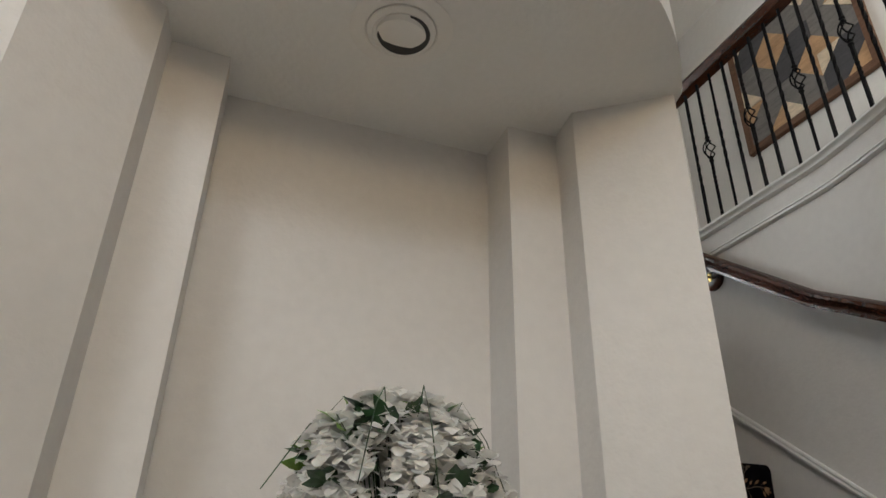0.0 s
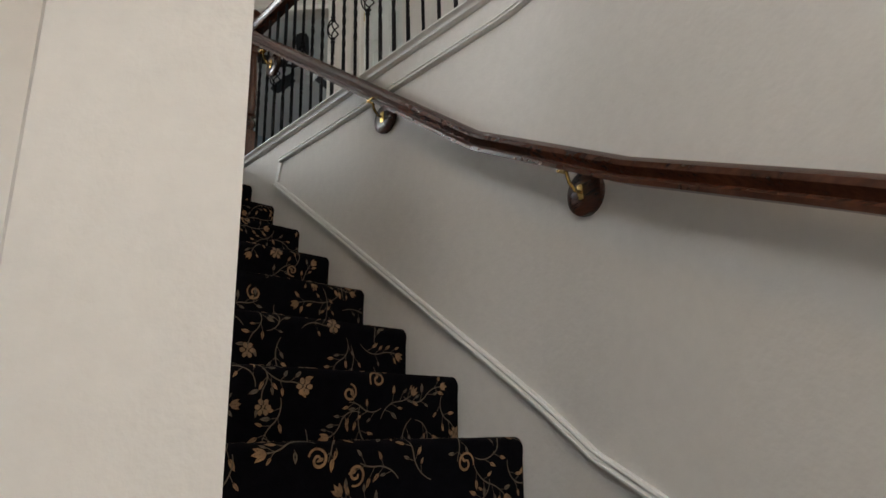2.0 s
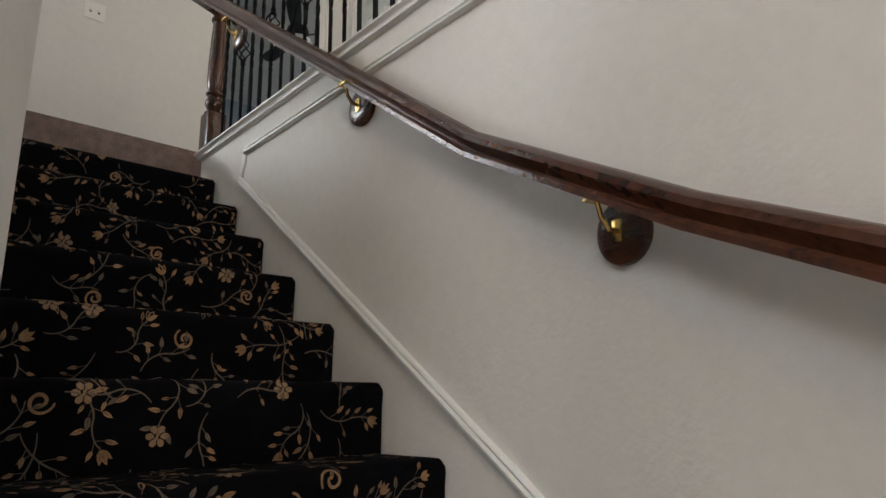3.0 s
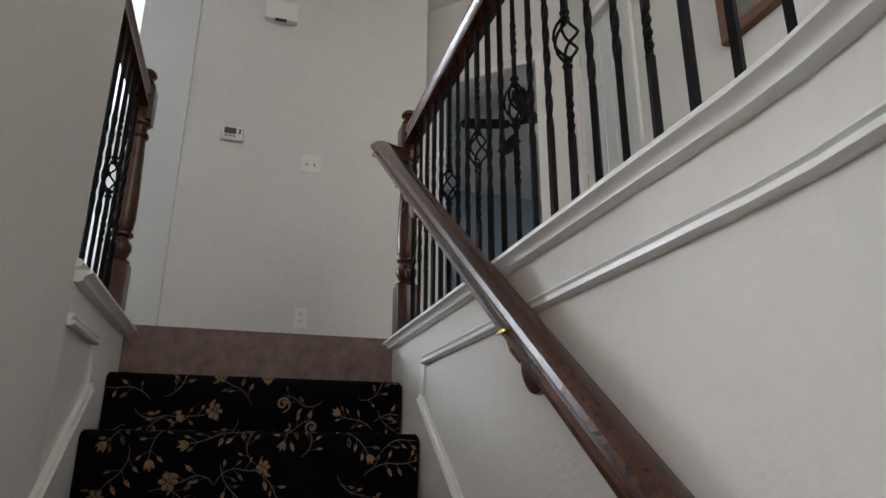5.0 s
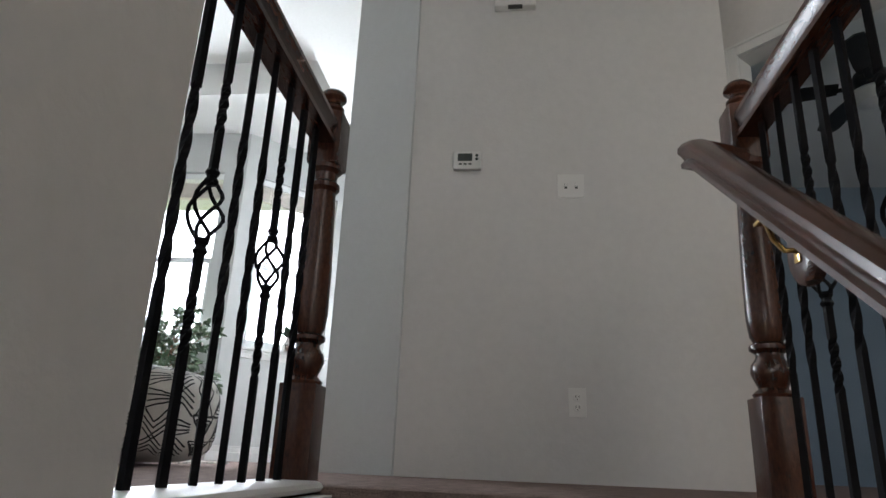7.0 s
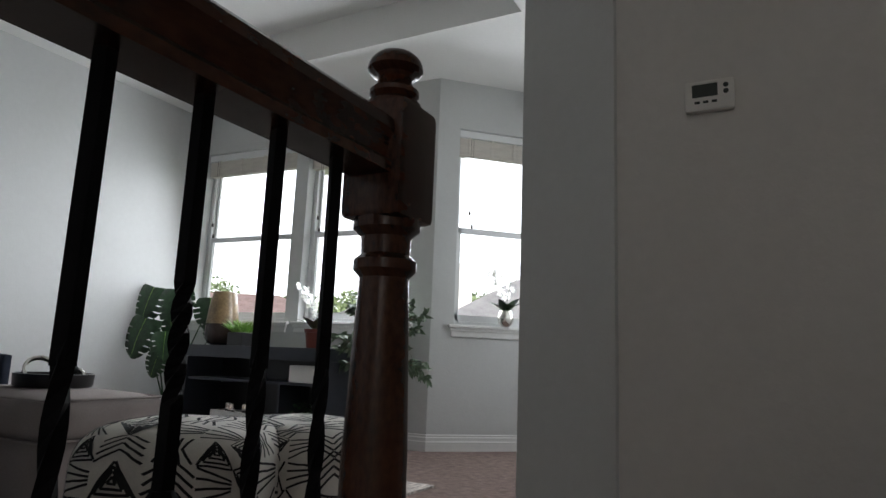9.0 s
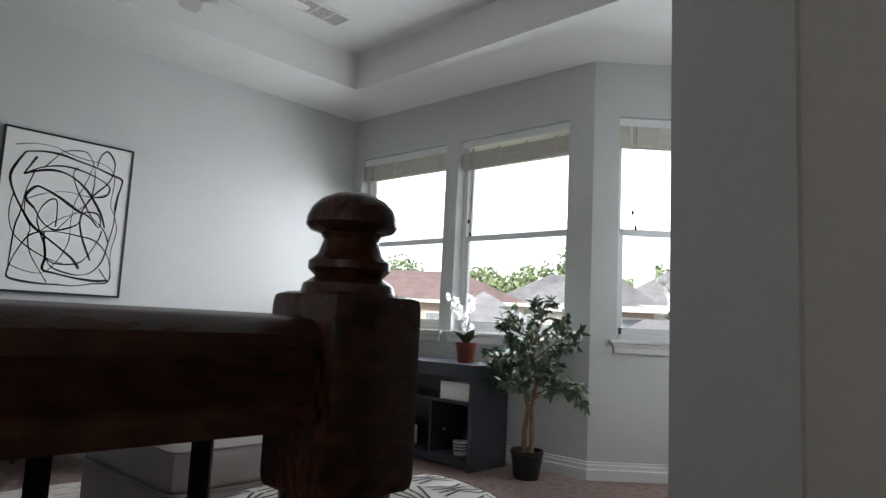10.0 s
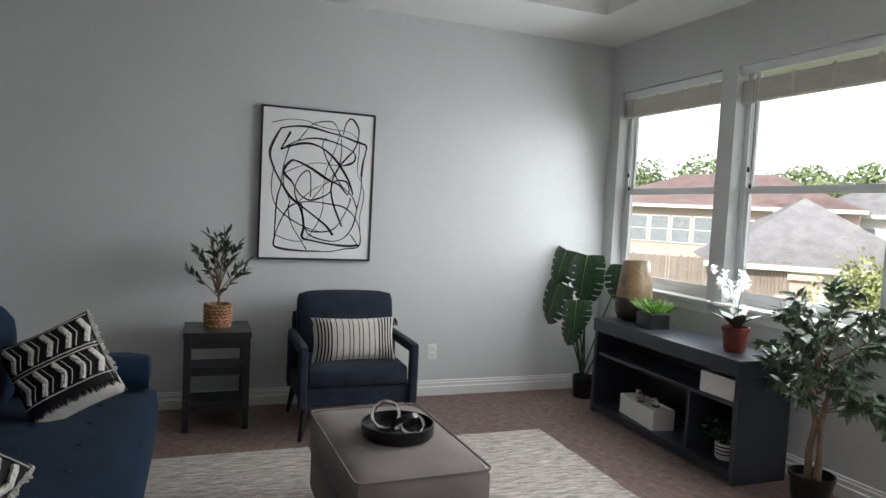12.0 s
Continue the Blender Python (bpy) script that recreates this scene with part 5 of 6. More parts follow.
def ficus():
    t = thing("ficus_tree", "variegated ficus tree in a black pot beside the console", "plant", pose(-2.655, 3.09, 0))
    part("pot", lbm([(0.075, 0.0), (0.08, 0.01), (0.10, 0.15), (0.105, 0.152), (0.105, 0.172), (0.097, 0.172), (0.092, 0.13), (0.001, 0.13)], 28), BLACK, t, "black nursery pot", smooth=True)
    rnd = random.Random(33)
    st, lv = bmesh.new(), bmesh.new()
    tips = []
    for q, (dx, dy) in enumerate(((-0.022, 0.0), (0.022, 0.008))):
        path = [Vector((dx, dy, 0.12)), Vector((dx * 1.2, dy, 0.28)), Vector((dx * 0.5 + 0.01, dy, 0.42)), Vector((dx * 2, dy, 0.56)), Vector((dx * 3, dy - 0.01, 0.72))]
        tube(st, path, 0.019, 9, 0.010)
    for k in range(30):
        a = k * 2.4 + rnd.uniform(-0.3, 0.3)
        z0 = 0.46 + 0.36 * (k / 29)
        el = rnd.uniform(-0.15, 0.55) + 0.7 * (k / 29)
        L = rnd.uniform(0.24, 0.40)
        dd = Vector((math.cos(a) * math.cos(el), math.sin(a) * math.cos(el) * 0.8, math.sin(el)))
        p0 = Vector((rnd.uniform(-0.03, 0.03), 0, z0))
        p1 = p0 + dd * L * 0.6 + Vector((0, 0, 0.03))
        p2 = p0 + dd * L + Vector((0, 0, -0.01))
        tips.append((p0, p1, p2, dd))
    tips.append((Vector((0.05, 0, 0.50)), Vector((0.22, -0.02, 0.60)), Vector((0.40, -0.05, 0.60)), Vector((1, -0.1, 0.0))))
    tips.append((Vector((0.16, 0, 0.55)), Vector((0.32, -0.05, 0.58)), Vector((0.44, -0.08, 0.50)), Vector((1, -0.1, -0.4))))
    for p0, p1, p2, dd in tips:
        p2.y = min(p2.y, 0.20)
        p1.y = min(p1.y, 0.18)
        tube(st, [p0, p1, p2], 0.005, 5, 0.0018)
        for i in range(34):
            u = 0.25 + 0.75 * i / 33
            c = p0.lerp(p1, u * 2) if u < 0.5 else p1.lerp(p2, u * 2 - 1)
            d2 = dd * 0.6 + Vector((rnd.uniform(-1, 1), rnd.uniform(-1, 0.8), rnd.uniform(-1.1, 0.5)))
            if c.y > 0.15:
                d2.y = -abs(d2.y)
            leaf_shape(lv, aim(c, d2, rnd.uniform(-1.2, 1.2)), rnd.uniform(0.05, 0.085), rnd.uniform(0.025, 0.037), rnd.uniform(0.1, 0.4), 4, 0.2)
    part("trunk", st, BARK, t, "pale twin trunks and twigs", smooth=True)
    part("foliage", lv, LEAF_FICUS, t, "small variegated green leaves")


ficus()

# patterned poufs
def pouf(m, lab, seed):
    t = thing("pouf", lab, "pouf", m, "patterned poufs")
    w, hh = 0.27, 0.40
    S = 0.30

    def pt(u, v, lift=0.0):
        """u round the sides and top: a rounded cube pushed out by its stuffing."""
        p = Vector(u)
        q = Vector([math.copysign(abs(a) ** 0.9, a) for a in p])
        r = (abs(q.x) ** 4 + abs(q.y) ** 4 + abs(q.z) ** 4) ** 0.25
        q = q / r
        return Vector((q.x * (w + lift), q.y * (w + lift), 0.205 + q.z * (0.195 + lift)))
    bm = bmesh.new()
    bmesh.ops.create_cube(bm, size=2.0)
    bmesh.ops.subdivide_edges(bm, edges=bm.edges, cuts=9, use_grid_fill=True)
    for v in bm.verts:
        v.co = pt(v.co, 0)
    part("cushion", bm, CREAM, t, "off-white stuffed cover", smooth=True)
    # hand-drawn triangles and zigzags, in bands on each face
    rnd = random.Random(seed)
    faces = [(Vector((1, 0, 0)), Vector((0, 0, 1)), Vector((0, -1, 0))), (Vector((-1, 0, 0)), Vector((0, 0, 1)), Vector((0, 1, 0))), (Vector((0, 1, 0)), Vector((0, 0, 1)), Vector((1, 0, 0))), (Vector((0, -1, 0)), Vector((0, 0, 1)), Vector((-1, 0, 0))), (Vector((1, 0, 0)), Vector((0, 1, 0)), Vector((0, 0, 1)))]
    bm = bmesh.new()

    def line(f, a, b, wd):
        n = max(2, int((Vector(b) - Vector(a)).length / 0.10))
        a, b = Vector(a), Vector(b)
        tn = (b - a).normalized()
        nn = Vector((-tn.y, tn.x))
        rows = []
        for i in range(n + 1):
            c = a.lerp(b, i / n) + nn * rnd.uniform(-0.008, 0.008)
            rows.append([bm.verts.new(pt(f[0] * max(-1, min(1, (c + nn * wd * k).x)) + f[1] * max(-1, min(1, (c + nn * wd * k).y)) + f[2], 0, 0.0022)) for k in (-1, 1)])
        for p, q in zip(rows, rows[1:]):
            bm.faces.new((p[0], p[1], q[1], q[0]))
    for f in faces:
        for cx_ in (-0.75, -0.25, 0.25, 0.75):
            for cy_ in (-0.75, -0.25, 0.25, 0.75):
                kind = rnd.choice((0, 1, 2, 3))
                fl = rnd.choice((-1, 1))
                for k in range(4):
                    s = 0.245 - 0.066 * k
                    wd = 0.017
                    if kind == 3:
                        o = 0.22 - 0.14 * k
                        line(f, (cx_ - 0.24, cy_ + o), (cx_ + 0.24, cy_ + o * 0.35), wd)
                        continue
                    if kind == 0:
                        P = [(-s, -s * fl), (s, -s * fl), (0, s * fl)]
                        for a, b in zip(P, P[1:] + P[:1]):
                            line(f, (cx_ + a[0], cy_ + a[1]), (cx_ + b[0], cy_ + b[1]), wd)
                    elif kind == 1:
                        o = (0.20 - 0.12 * k) * fl
                        line(f, (cx_ - 0.24, cy_ + o - 0.12 * fl), (cx_, cy_ + o + 0.10 * fl), wd)
                        line(f, (cx_, cy_ + o + 0.10 * fl), (cx_ + 0.24, cy_ + o - 0.12 * fl), wd)
                    else:
                        o = 0.20 - 0.13 * k
                        line(f, (cx_ + o, cy_ - 0.24), (cx_ + o * 0.4, cy_), wd)
                        line(f, (cx_ + o * 0.4, cy_), (cx_ + o, cy_ + 0.24), wd)
    part("pattern", bm, INKY, t, "black hand-drawn triangles and zigzags")


pouf(pose(-1.80, 0.82, 0.012, 0, 0, 24), "stuffed square pouf with black and white tribal pattern near the balustrade", 5)
pouf(pose(-1.72, 1.24, 0.0, 0, 0, -12), "second stuffed pouf with black and white tribal pattern", 6)


def ceiling_fan(m, blade_mat, body_mat, lab, blades=5, drop=0.3, bowl=False):
    t = thing("ceiling_fan", lab, "fan", m)
    part("canopy", lbm([(0.06, 0.0), (0.065, -0.02), (0.03, -0.06), (0.012, -0.065)], 20), body_mat, t, smooth=True)
    part("downrod", rbm((0, 0, -0.05), (0, 0, -drop), 0.012), body_mat, t)
    part("motor", lbm([(0.03, -drop + 0.03), (0.10, -drop), (0.115, -drop - 0.05), (0.10, -drop - 0.10), (0.05, -drop - 0.12)], 24), body_mat, t, smooth=True)
    for k in range(blades):
        r = Matrix.Rotation(2 * math.pi * k / blades + 0.35, 4, "Z")
        bm = bmesh.new()
        pts = [(0.19, -0.05), (0.30, -0.062), (0.55, -0.068), (0.62, -0.05), (0.64, 0.0), (0.62, 0.05), (0.55, 0.068), (0.30, 0.062), (0.19, 0.05)]
        prism(bm, pts, -0.004, 0.004)
        bl = part("blade", bm, blade_mat, t, at=r @ pose(0, 0, -drop - 0.075, 12, 0, 0))
        part("blade_iron", bbox(0.09, -0.02, -0.006, 0.24, 0.02, -0.0005, bevel=0.002), body_mat, t, at=r @ pose(0, 0, -drop - 0.08, 12, 0, 0))
    if bowl:
        part("light_bowl", lbm([(0.05, -drop - 0.12), (0.13, -drop - 0.13), (0.14, -drop - 0.15), (0.10, -drop - 0.21), (0.02, -drop - 0.235)], 24), WHITE, t, "white glass light bowl", smooth=True)
    else:
        for k in range(3):
            a = 2 * math.pi * k / 3 + 0.4
            part("lamp_shade", lbm([(0.022, 0.0), (0.03, -0.02), (0.045, -0.07), (0.062, -0.10), (0.058, -0.10), (0.03, -0.02)], 18, pose(0.12 * math.cos(a), 0.12 * math.sin(a), -drop - 0.13, 25 * math.sin(a), -25 * math.cos(a), 0)), WHITE, t, "white glass tulip shade", smooth=True)
            part("lamp_arm", rbm((0, 0, -drop - 0.11), (0.11 * math.cos(a), 0.11 * math.sin(a), -drop - 0.13), 0.008), body_mat, t)
        bm = bmesh.new()
        tube(bm, [(0.02, 0, -drop - 0.12), (0.02, 0, -drop - 0.25)], 0.0015, 4)
        lathe(bm, [(0.003, 0), (0.008, -0.012), (0.004, -0.03)], 8, pose(0.02, 0, -drop - 0.25))
        part("pull_chain", bm, WOOD_DARK, t, "pull chain with a wooden knob")


ceiling_fan(pose(-3.33, 1.10, 2.99), PLASTIC, PLASTIC, "white ceiling fan with glass shades under the tray ceiling", drop=0.20)
ceiling_fan(pose(2.15, 2.42, 2.77), BLACK, BLACK, "black ceiling fan with a white bowl light in the bedroom", drop=0.22, bowl=True)

t = thing("ceiling_vent", "white slatted air vent in the tray ceiling", "vent", pose(-3.79, 2.13, 2.99, 0, 0, 0))
for a in ((-0.10, -0.19, -0.012, -0.08, 0.19, 0), (0.08, -0.19, -0.012, 0.10, 0.19, 0), (-0.08, -0.19, -0.012, 0.08, -0.17, 0), (-0.08, 0.17, -0.012, 0.08, 0.19, 0), (-0.08, -0.066, -0.010, 0.08, -0.056, 0), (-0.08, 0.056, -0.010, 0.08, 0.066, 0)):
    part("frame", bbox(*a, bevel=0.002), PLASTIC, t)
# Dark sheet gives the gaps between slats the shade of a hollow duct.
part("backing", bbox(-0.08, -0.17, -0.0035, 0.08, 0.17, -0.0005), SCREEN, t, "dark sheet in place of the shaded duct")
for k in range(9):
    part("slat", bbox(-0.074 + k * 0.0185, -0.17, -0.009, -0.072 + k * 0.0185 + 0.003, 0.17, -0.005), PLASTIC, t)

# ---- hall things ----
DOORW = material("white_door_paint", (0.70, 0.74, 0.73), 0.4, vary=0.03)


def casing(p0, p1, o, side=-1):
    d = (Vector((*p1, 0)) - Vector((*p0, 0))).normalized()
    m = pose(p0[0], p0[1], 0, 0, 0, math.degrees(math.atan2(d.y, d.x)))
    th = tagged(new("door_casing"), "white moulded door casing", "trim", kind="structure")
    th.matrix_world = m
    s0, s1, _, z1 = o
    w = 0.062
    for a in ((s0 - w, -0.018, 0, s0, -0.001, z1 + w), (s1, -0.018, 0, s1 + w, -0.001, z1 + w), (s0, -0.018, z1, s1, -0.001, z1 + w)):
        part("casing_board", bbox(*a, bevel=0.005), TRIM, th)
    for a in ((s0 - w - 0.002, -0.024, 0, s0 - w + 0.014, -0.002, z1 + w + 0.002), (s1 + w - 0.014, -0.024, 0, s1 + w + 0.002, -0.002, z1 + w + 0.002), (s0 - w, -0.024, z1 + w - 0.014, s1 + w, -0.002, z1 + w + 0.002)):
        part("back_band", bbox(*a, bevel=0.004), TRIM, th)
    return m


casing(DA, DB, (0.20, 0.93, 0, 2.03))
m = casing(DB, (1.62, -3.6), (0.12, 0.66, 0, 2.03))


def panel_door(m, w, name, lab):
    th = tagged(new(name), lab, "door", kind="structure")
    th.matrix_world = m
    part("leaf", bbox(0, 0.03, 0.006, w, 0.065, 2.026, bevel=0.002), DOORW, th)
    pw = (w - 0.11 * 2 - 0.09) / 2
    for x in (0.11, 0.11 + pw + 0.09):
        for z0, z1 in ((0.20, 0.72), (0.90, 1.50), (1.60, 1.90)):
            bm = bmesh.new()
            for a in ((x, 0.024, z0, x + 0.014, 0.031, z1), (x + pw - 0.014, 0.024, z0, x + pw, 0.031, z1), (x + 0.014, 0.024, z0, x + pw - 0.014, 0.031, z0 + 0.014), (x + 0.014, 0.024, z1 - 0.014, x + pw - 0.014, 0.031, z1)):
                box(bm, *a, bevel=0.003)
            box(bm, x + 0.035, 0.026, z0 + 0.035, x + pw - 0.035, 0.031, z1 - 0.035, bevel=0.003)
            part("panel", bm, DOORW, th)
    for z in (0.25, 1.05, 1.85):
        part("hinge", bbox(-0.006, 0.026, z, 0.004, 0.034, z + 0.09), BRASS, th)


panel_door(m @ pose(0.12, 0, 0), 0.54, "door_1", "closed white six-panel door in the hall")


def wood_art():
    # reclaimed-wood panel on the hall's east wall; local x along the wall, y out of the wall
    th = thing("wood_mosaic_art", "reclaimed wood mosaic in grey, cream and brown on the hall wall", "wall art", pose(1.62, -1.085, 1.69, 0, 0, 90))
    w, h = 0.92, 0.92
    tones = [material("wood_strip_" + n, c, 0.7, vary=0.35, scale=4, fine=40, stretch=(1, 1, 9), bump=0.3, bump_scale=70) for n, c in (("cream", (0.62, 0.52, 0.38)), ("tan", (0.44, 0.27, 0.14)), ("grey", (0.16, 0.15, 0.14)), ("brown", (0.13, 0.065, 0.035)), ("slate", (0.055, 0.055, 0.06)))]
    part("backing", bbox(-w / 2, 0.002, -h / 2, w / 2, 0.02, h / 2), BLACKWOOD, th)
    f = 0.05
    for a in ((-w / 2 - f, 0.002, -h / 2 - f, -w / 2, 0.04, h / 2 + f), (w / 2, 0.002, -h / 2 - f, w / 2 + f, 0.04, h / 2 + f), (-w / 2, 0.002, h / 2, w / 2, 0.04, h / 2 + f), (-w / 2, 0.002, -h / 2 - f, w / 2, 0.04, -h / 2)):
        part("frame_board", bbox(a[0], a[1], a[2], a[3], a[4], a[5], bevel=0.003), tones[3], th)
    n = 3
    s = w / n
    rnd = random.Random(4)
    for i in range(n):
        for j in range(n):
            x, z = -w / 2 + i * s, -h / 2 + j * s
            g = 0.0015
            up = (i + j) % 2
            c = [(x + g, z + g), (x + s - g, z + g), (x + s - g, z + s - g), (x + g, z + s - g)]
            k = 0.45
            # a slanted band between two corner triangles
            if up:
                polys = [[c[0], (x + s * k, z + g), (x + s - g, z + s * (1 - k)), c[2], (x + s * (1 - k), z + s - g), (x + g, z + s * k)], [(x + s * k + g, z + g), c[1], (x + s - g, z + s * (1 - k) - g)], [(x + g, z + s * k + g), (x + s * (1 - k) - g, z + s - g), c[3]]]
            else:
                polys = [[c[1], (x + s - g, z + s * k), (x + s * k, z + s - g), c[3], (x + g, z + s * (1 - k)), (x + s * (1 - k), z + g)], [c[0], (x + s * (1 - k) - g, z + g), (x + g, z + s * (1 - k) - g)], [(x + s - g, z + s * k + g), c[2], (x + s * k + g, z + s - g)]]
            for q, poly in enumerate(polys):
                bm = bmesh.new()
                d = rnd.uniform(0.028, 0.036)
                a = [bm.verts.new((px, 0.020, pz)) for px, pz in poly]
                b = [bm.verts.new((px, d, pz)) for px, pz in poly]
                bm.faces.new(b)
                for e in range(len(poly)):
                    bm.faces.new((a[e], a[(e + 1) % len(poly)], b[(e + 1) % len(poly)], b[e]))
                part("wood_piece", bm, tones[(2 if (i + 2 * j) % 3 else 4) if q == 0 else rnd.choice((0, 0, 1, 1))], th)


wood_art()
moulding("ceiling_moulding", [(1.15, -0.05, TOP - 0.002), (1.15, -1.4, TOP - 0.002), (0.55, -1.4, TOP - 0.002), (0.55, -0.05, TOP - 0.002), (1.15, -0.05, TOP - 0.002)], [(-0.05, 0.0), (-0.045, -0.012), (-0.02, -0.018), (-0.012, -0.006), (0.01, -0.014), (0.02, -0.03), (0.045, -0.03), (0.05, 0.0)], label="rectangular white ceiling moulding")

# ---- niche things ----
t = thing("recessed_light", "white recessed eyeball downlight in the niche soffit, switched off", "light", pose(-1.42, -2.295, -0.345, 0, 0, 0) @ Matrix.Diagonal((1.3, 1.3, 1.0, 1)))
part("trim_ring", lbm([(0.062, -0.001), (0.092, -0.001), (0.093, -0.005), (0.084, -0.008), (0.066, -0.006), (0.062, -0.002)], 40), PLASTIC, t, smooth=True)
part("inner_ring", lbm([(0.045, -0.003), (0.0615, -0.003), (0.0615, -0.009), (0.052, -0.015), (0.046, -0.012)], 40), PLASTIC, t, smooth=True)
part("lens", lbm([(0.046, -0.004), (0.044, -0.018), (0.034, -0.024), (0.010, -0.026), (0.001, -0.026)], 36, pose(0, -0.004, 0, 12, 0, 0)), PLASTIC, t, "frosted lamp face", smooth=True)
# Black sliver offset to one side, modelling in the shade beside the lens.
part("shade_crescent", lbm([(0.0435, -0.0175), (0.048, -0.0155), (0.046, -0.0195), (0.043, -0.020)], 36, pose(0.0045, 0.0, 0.001)), BLACK, t)

slab("niche_ledge", [(-1.033, -1.906), (-1.787, -1.906), (-1.787, -2.05), (-1.92, -2.16), (-2.12, -2.34), (-0.69, -2.34), (-0.91, -2.16), (-1.033, -2.05)], LOW, -1.92, PAINT, "plain painted ledge of the niche", "wall")


def bouquet():
    t = thing("flower_arrangement", "white hydrangea arrangement with ivy leaves standing in the niche", "flowers", pose(-1.365, -2.235, -1.925))
    part("vase", lbm([(0.07, 0.0), (0.09, 0.02), (0.10, 0.14), (0.08, 0.30), (0.06, 0.36), (0.07, 0.40), (0.064, 0.40), (0.055, 0.36), (0.001, 0.34)], 28), WHITE, t, "pale ceramic vase", smooth=True)
    rnd = random.Random(17)
    lv, lb, st = bmesh.new(), bmesh.new(), bmesh.new()
    for k in range(145):
        a, e = k * 2.39996 + rnd.uniform(-0.2, 0.2), math.asin(max(-0.95, min(0.99, -0.95 + 1.94 * (k + 0.5) / 145)))
        rr = rnd.uniform(0.12, 0.168)
        c = Vector((math.cos(a) * math.cos(e) * rr, math.sin(a) * math.cos(e) * rr * 0.85, 0.54 + math.sin(e) * 0.172))
        out = (c - Vector((0, 0, 0.45))).normalized()
        tube(st, [Vector((0, 0, 0.34)), Vector((0, 0, 0.36)).lerp(c, 0.5), Vector((0, 0, 0.40)).lerp(c, 0.85)], 0.0018, 4)
        if rnd.random() < 0.06:
            continue
        fl = bmesh.new()
        for q in range(12):
            o = Vector((rnd.gauss(0, 1), rnd.gauss(0, 1), rnd.gauss(0, 1))).normalized()
            p = c + (o + out * 0.7).normalized() * rnd.uniform(0.018, 0.044)
            nn = (o * 0.7 + out).normalized()
            base = nn.orthogonal().normalized()
            sp = rnd.uniform(0, 1.5)
            for pe in range(4):
                d = Matrix.Rotation(2 * math.pi * pe / 4 + sp, 3, nn) @ base
                leaf_shape(fl, aim(p, d + nn * rnd.uniform(0.0, 0.45), 0), rnd.uniform(0.019, 0.027), rnd.uniform(0.021, 0.029), rnd.uniform(-0.15, 0.3), 4)
        part("blossom", fl, PETAL, t, smooth=True)
    for k in range(58):
        a, e = rnd.uniform(0, 2 * math.pi), rnd.uniform(-0.3, 1.45)
        rr = rnd.uniform(0.15, 0.182)
        c = Vector((math.cos(a) * math.cos(e) * rr, math.sin(a) * math.cos(e) * rr * 0.85, 0.53 + math.sin(e) * 0.178))
        out = (c - Vector((0, 0, 0.5))).normalized()
        d = out * 0.6 + Vector((rnd.uniform(-1, 1), rnd.uniform(-1, 1), rnd.uniform(-0.4, 1)))
        b = lb if k % 4 == 0 else lv
        mm = aim(c, d, rnd.uniform(-1, 1))
        for s in (-0.7, 0, 0.7):
            leaf_shape(b, mm @ Matrix.Rotation(s, 4, "Z"), rnd.uniform(0.04, 0.06) * (1.2 if s == 0 else 0.9), 0.030, 0.2, 3)
    part("ivy", lv, LEAF, t, "dark green ivy leaves")
    part("young_leaves", lb, LEAF_BRIGHT, t, "bright green young leaves")
    for k in range(9):
        a = k * 2.4
        top = Vector((math.cos(a) * 0.12, math.sin(a) * 0.11, 0.72 + 0.03 * math.sin(k * 1.3)))
        low = Vector((math.cos(a) * 0.235, math.sin(a) * 0.20, 0.52 + 0.05 * math.sin(k * 2.1)))
        tube(st, [(math.cos(a) * 0.05, math.sin(a) * 0.05, 0.60), top, top.lerp(low, 0.4) + Vector((0, 0, 0.03)), low], 0.0011, 4)
    part("stem", st, LEAF, t, "thin arching stems")


bouquet()

# ---- outdoors ----
GRASS = material("lawn", (0.10, 0.13, 0.05), 0.95, vary=0.4, scale=0.4, fine=6)
ROOF_GREY = material("grey_shingles", (0.34, 0.34, 0.345), 0.9, vary=0.25, scale=1.5, fine=12, bump=0.5, bump_scale=8)
ROOF_RED = material("red_brown_shingles", (0.40, 0.30, 0.285), 0.9, vary=0.25, scale=1.5, fine=12, bump=0.5, bump_scale=8)
SIDING = material("white_siding", (0.78, 0.76, 0.72), 0.8, vary=0.08, scale=1, fine=20)
FENCE = material("weathered_fence", (0.30, 0.25, 0.21), 0.9, vary=0.3, scale=2, fine=20, random_object=0.2)
CROWN = material("tree_leaves", (0.17, 0.22, 0.12), 0.8, vary=0.4, scale=0.5, fine=4, tint=(0.20, 0.26, 0.12))
SHRUB = material("shrub_leaves", (0.20, 0.24, 0.09), 0.8, vary=0.5, scale=2, fine=10, tint=(0.31, 0.34, 0.15))
PANE = material("far_window_glass", (0.26, 0.29, 0.31), 0.1, vary=0.3)
BRICKM = bpy.data.materials.new("brick_facade")
BRICKM.use_nodes = True
bn, bl_ = BRICKM.node_tree.nodes, BRICKM.node_tree.links
bt, bc = bn.new("ShaderNodeTexBrick"), bn.new("ShaderNodeTexCoord")
bmap = bn.new("ShaderNodeMapping")
bmap.inputs["Rotation"].default_value = (radians(90), 0, 0)
bl_.new(bc.outputs["Object"], bmap.inputs["Vector"])
bl_.new(bmap.outputs[0], bt.inputs["Vector"])
bt.inputs["Scale"].default_value = 4.0
bt.inputs["Color1"].default_value, bt.inputs["Color2"].default_value, bt.inputs["Mortar"].default_value = (0.46, 0.34, 0.29, 1), (0.55, 0.43, 0.36, 1), (0.62, 0.58, 0.54, 1)
bl_.new(bt.outputs["Color"], bn["Principled BSDF"].inputs["Base Color"])
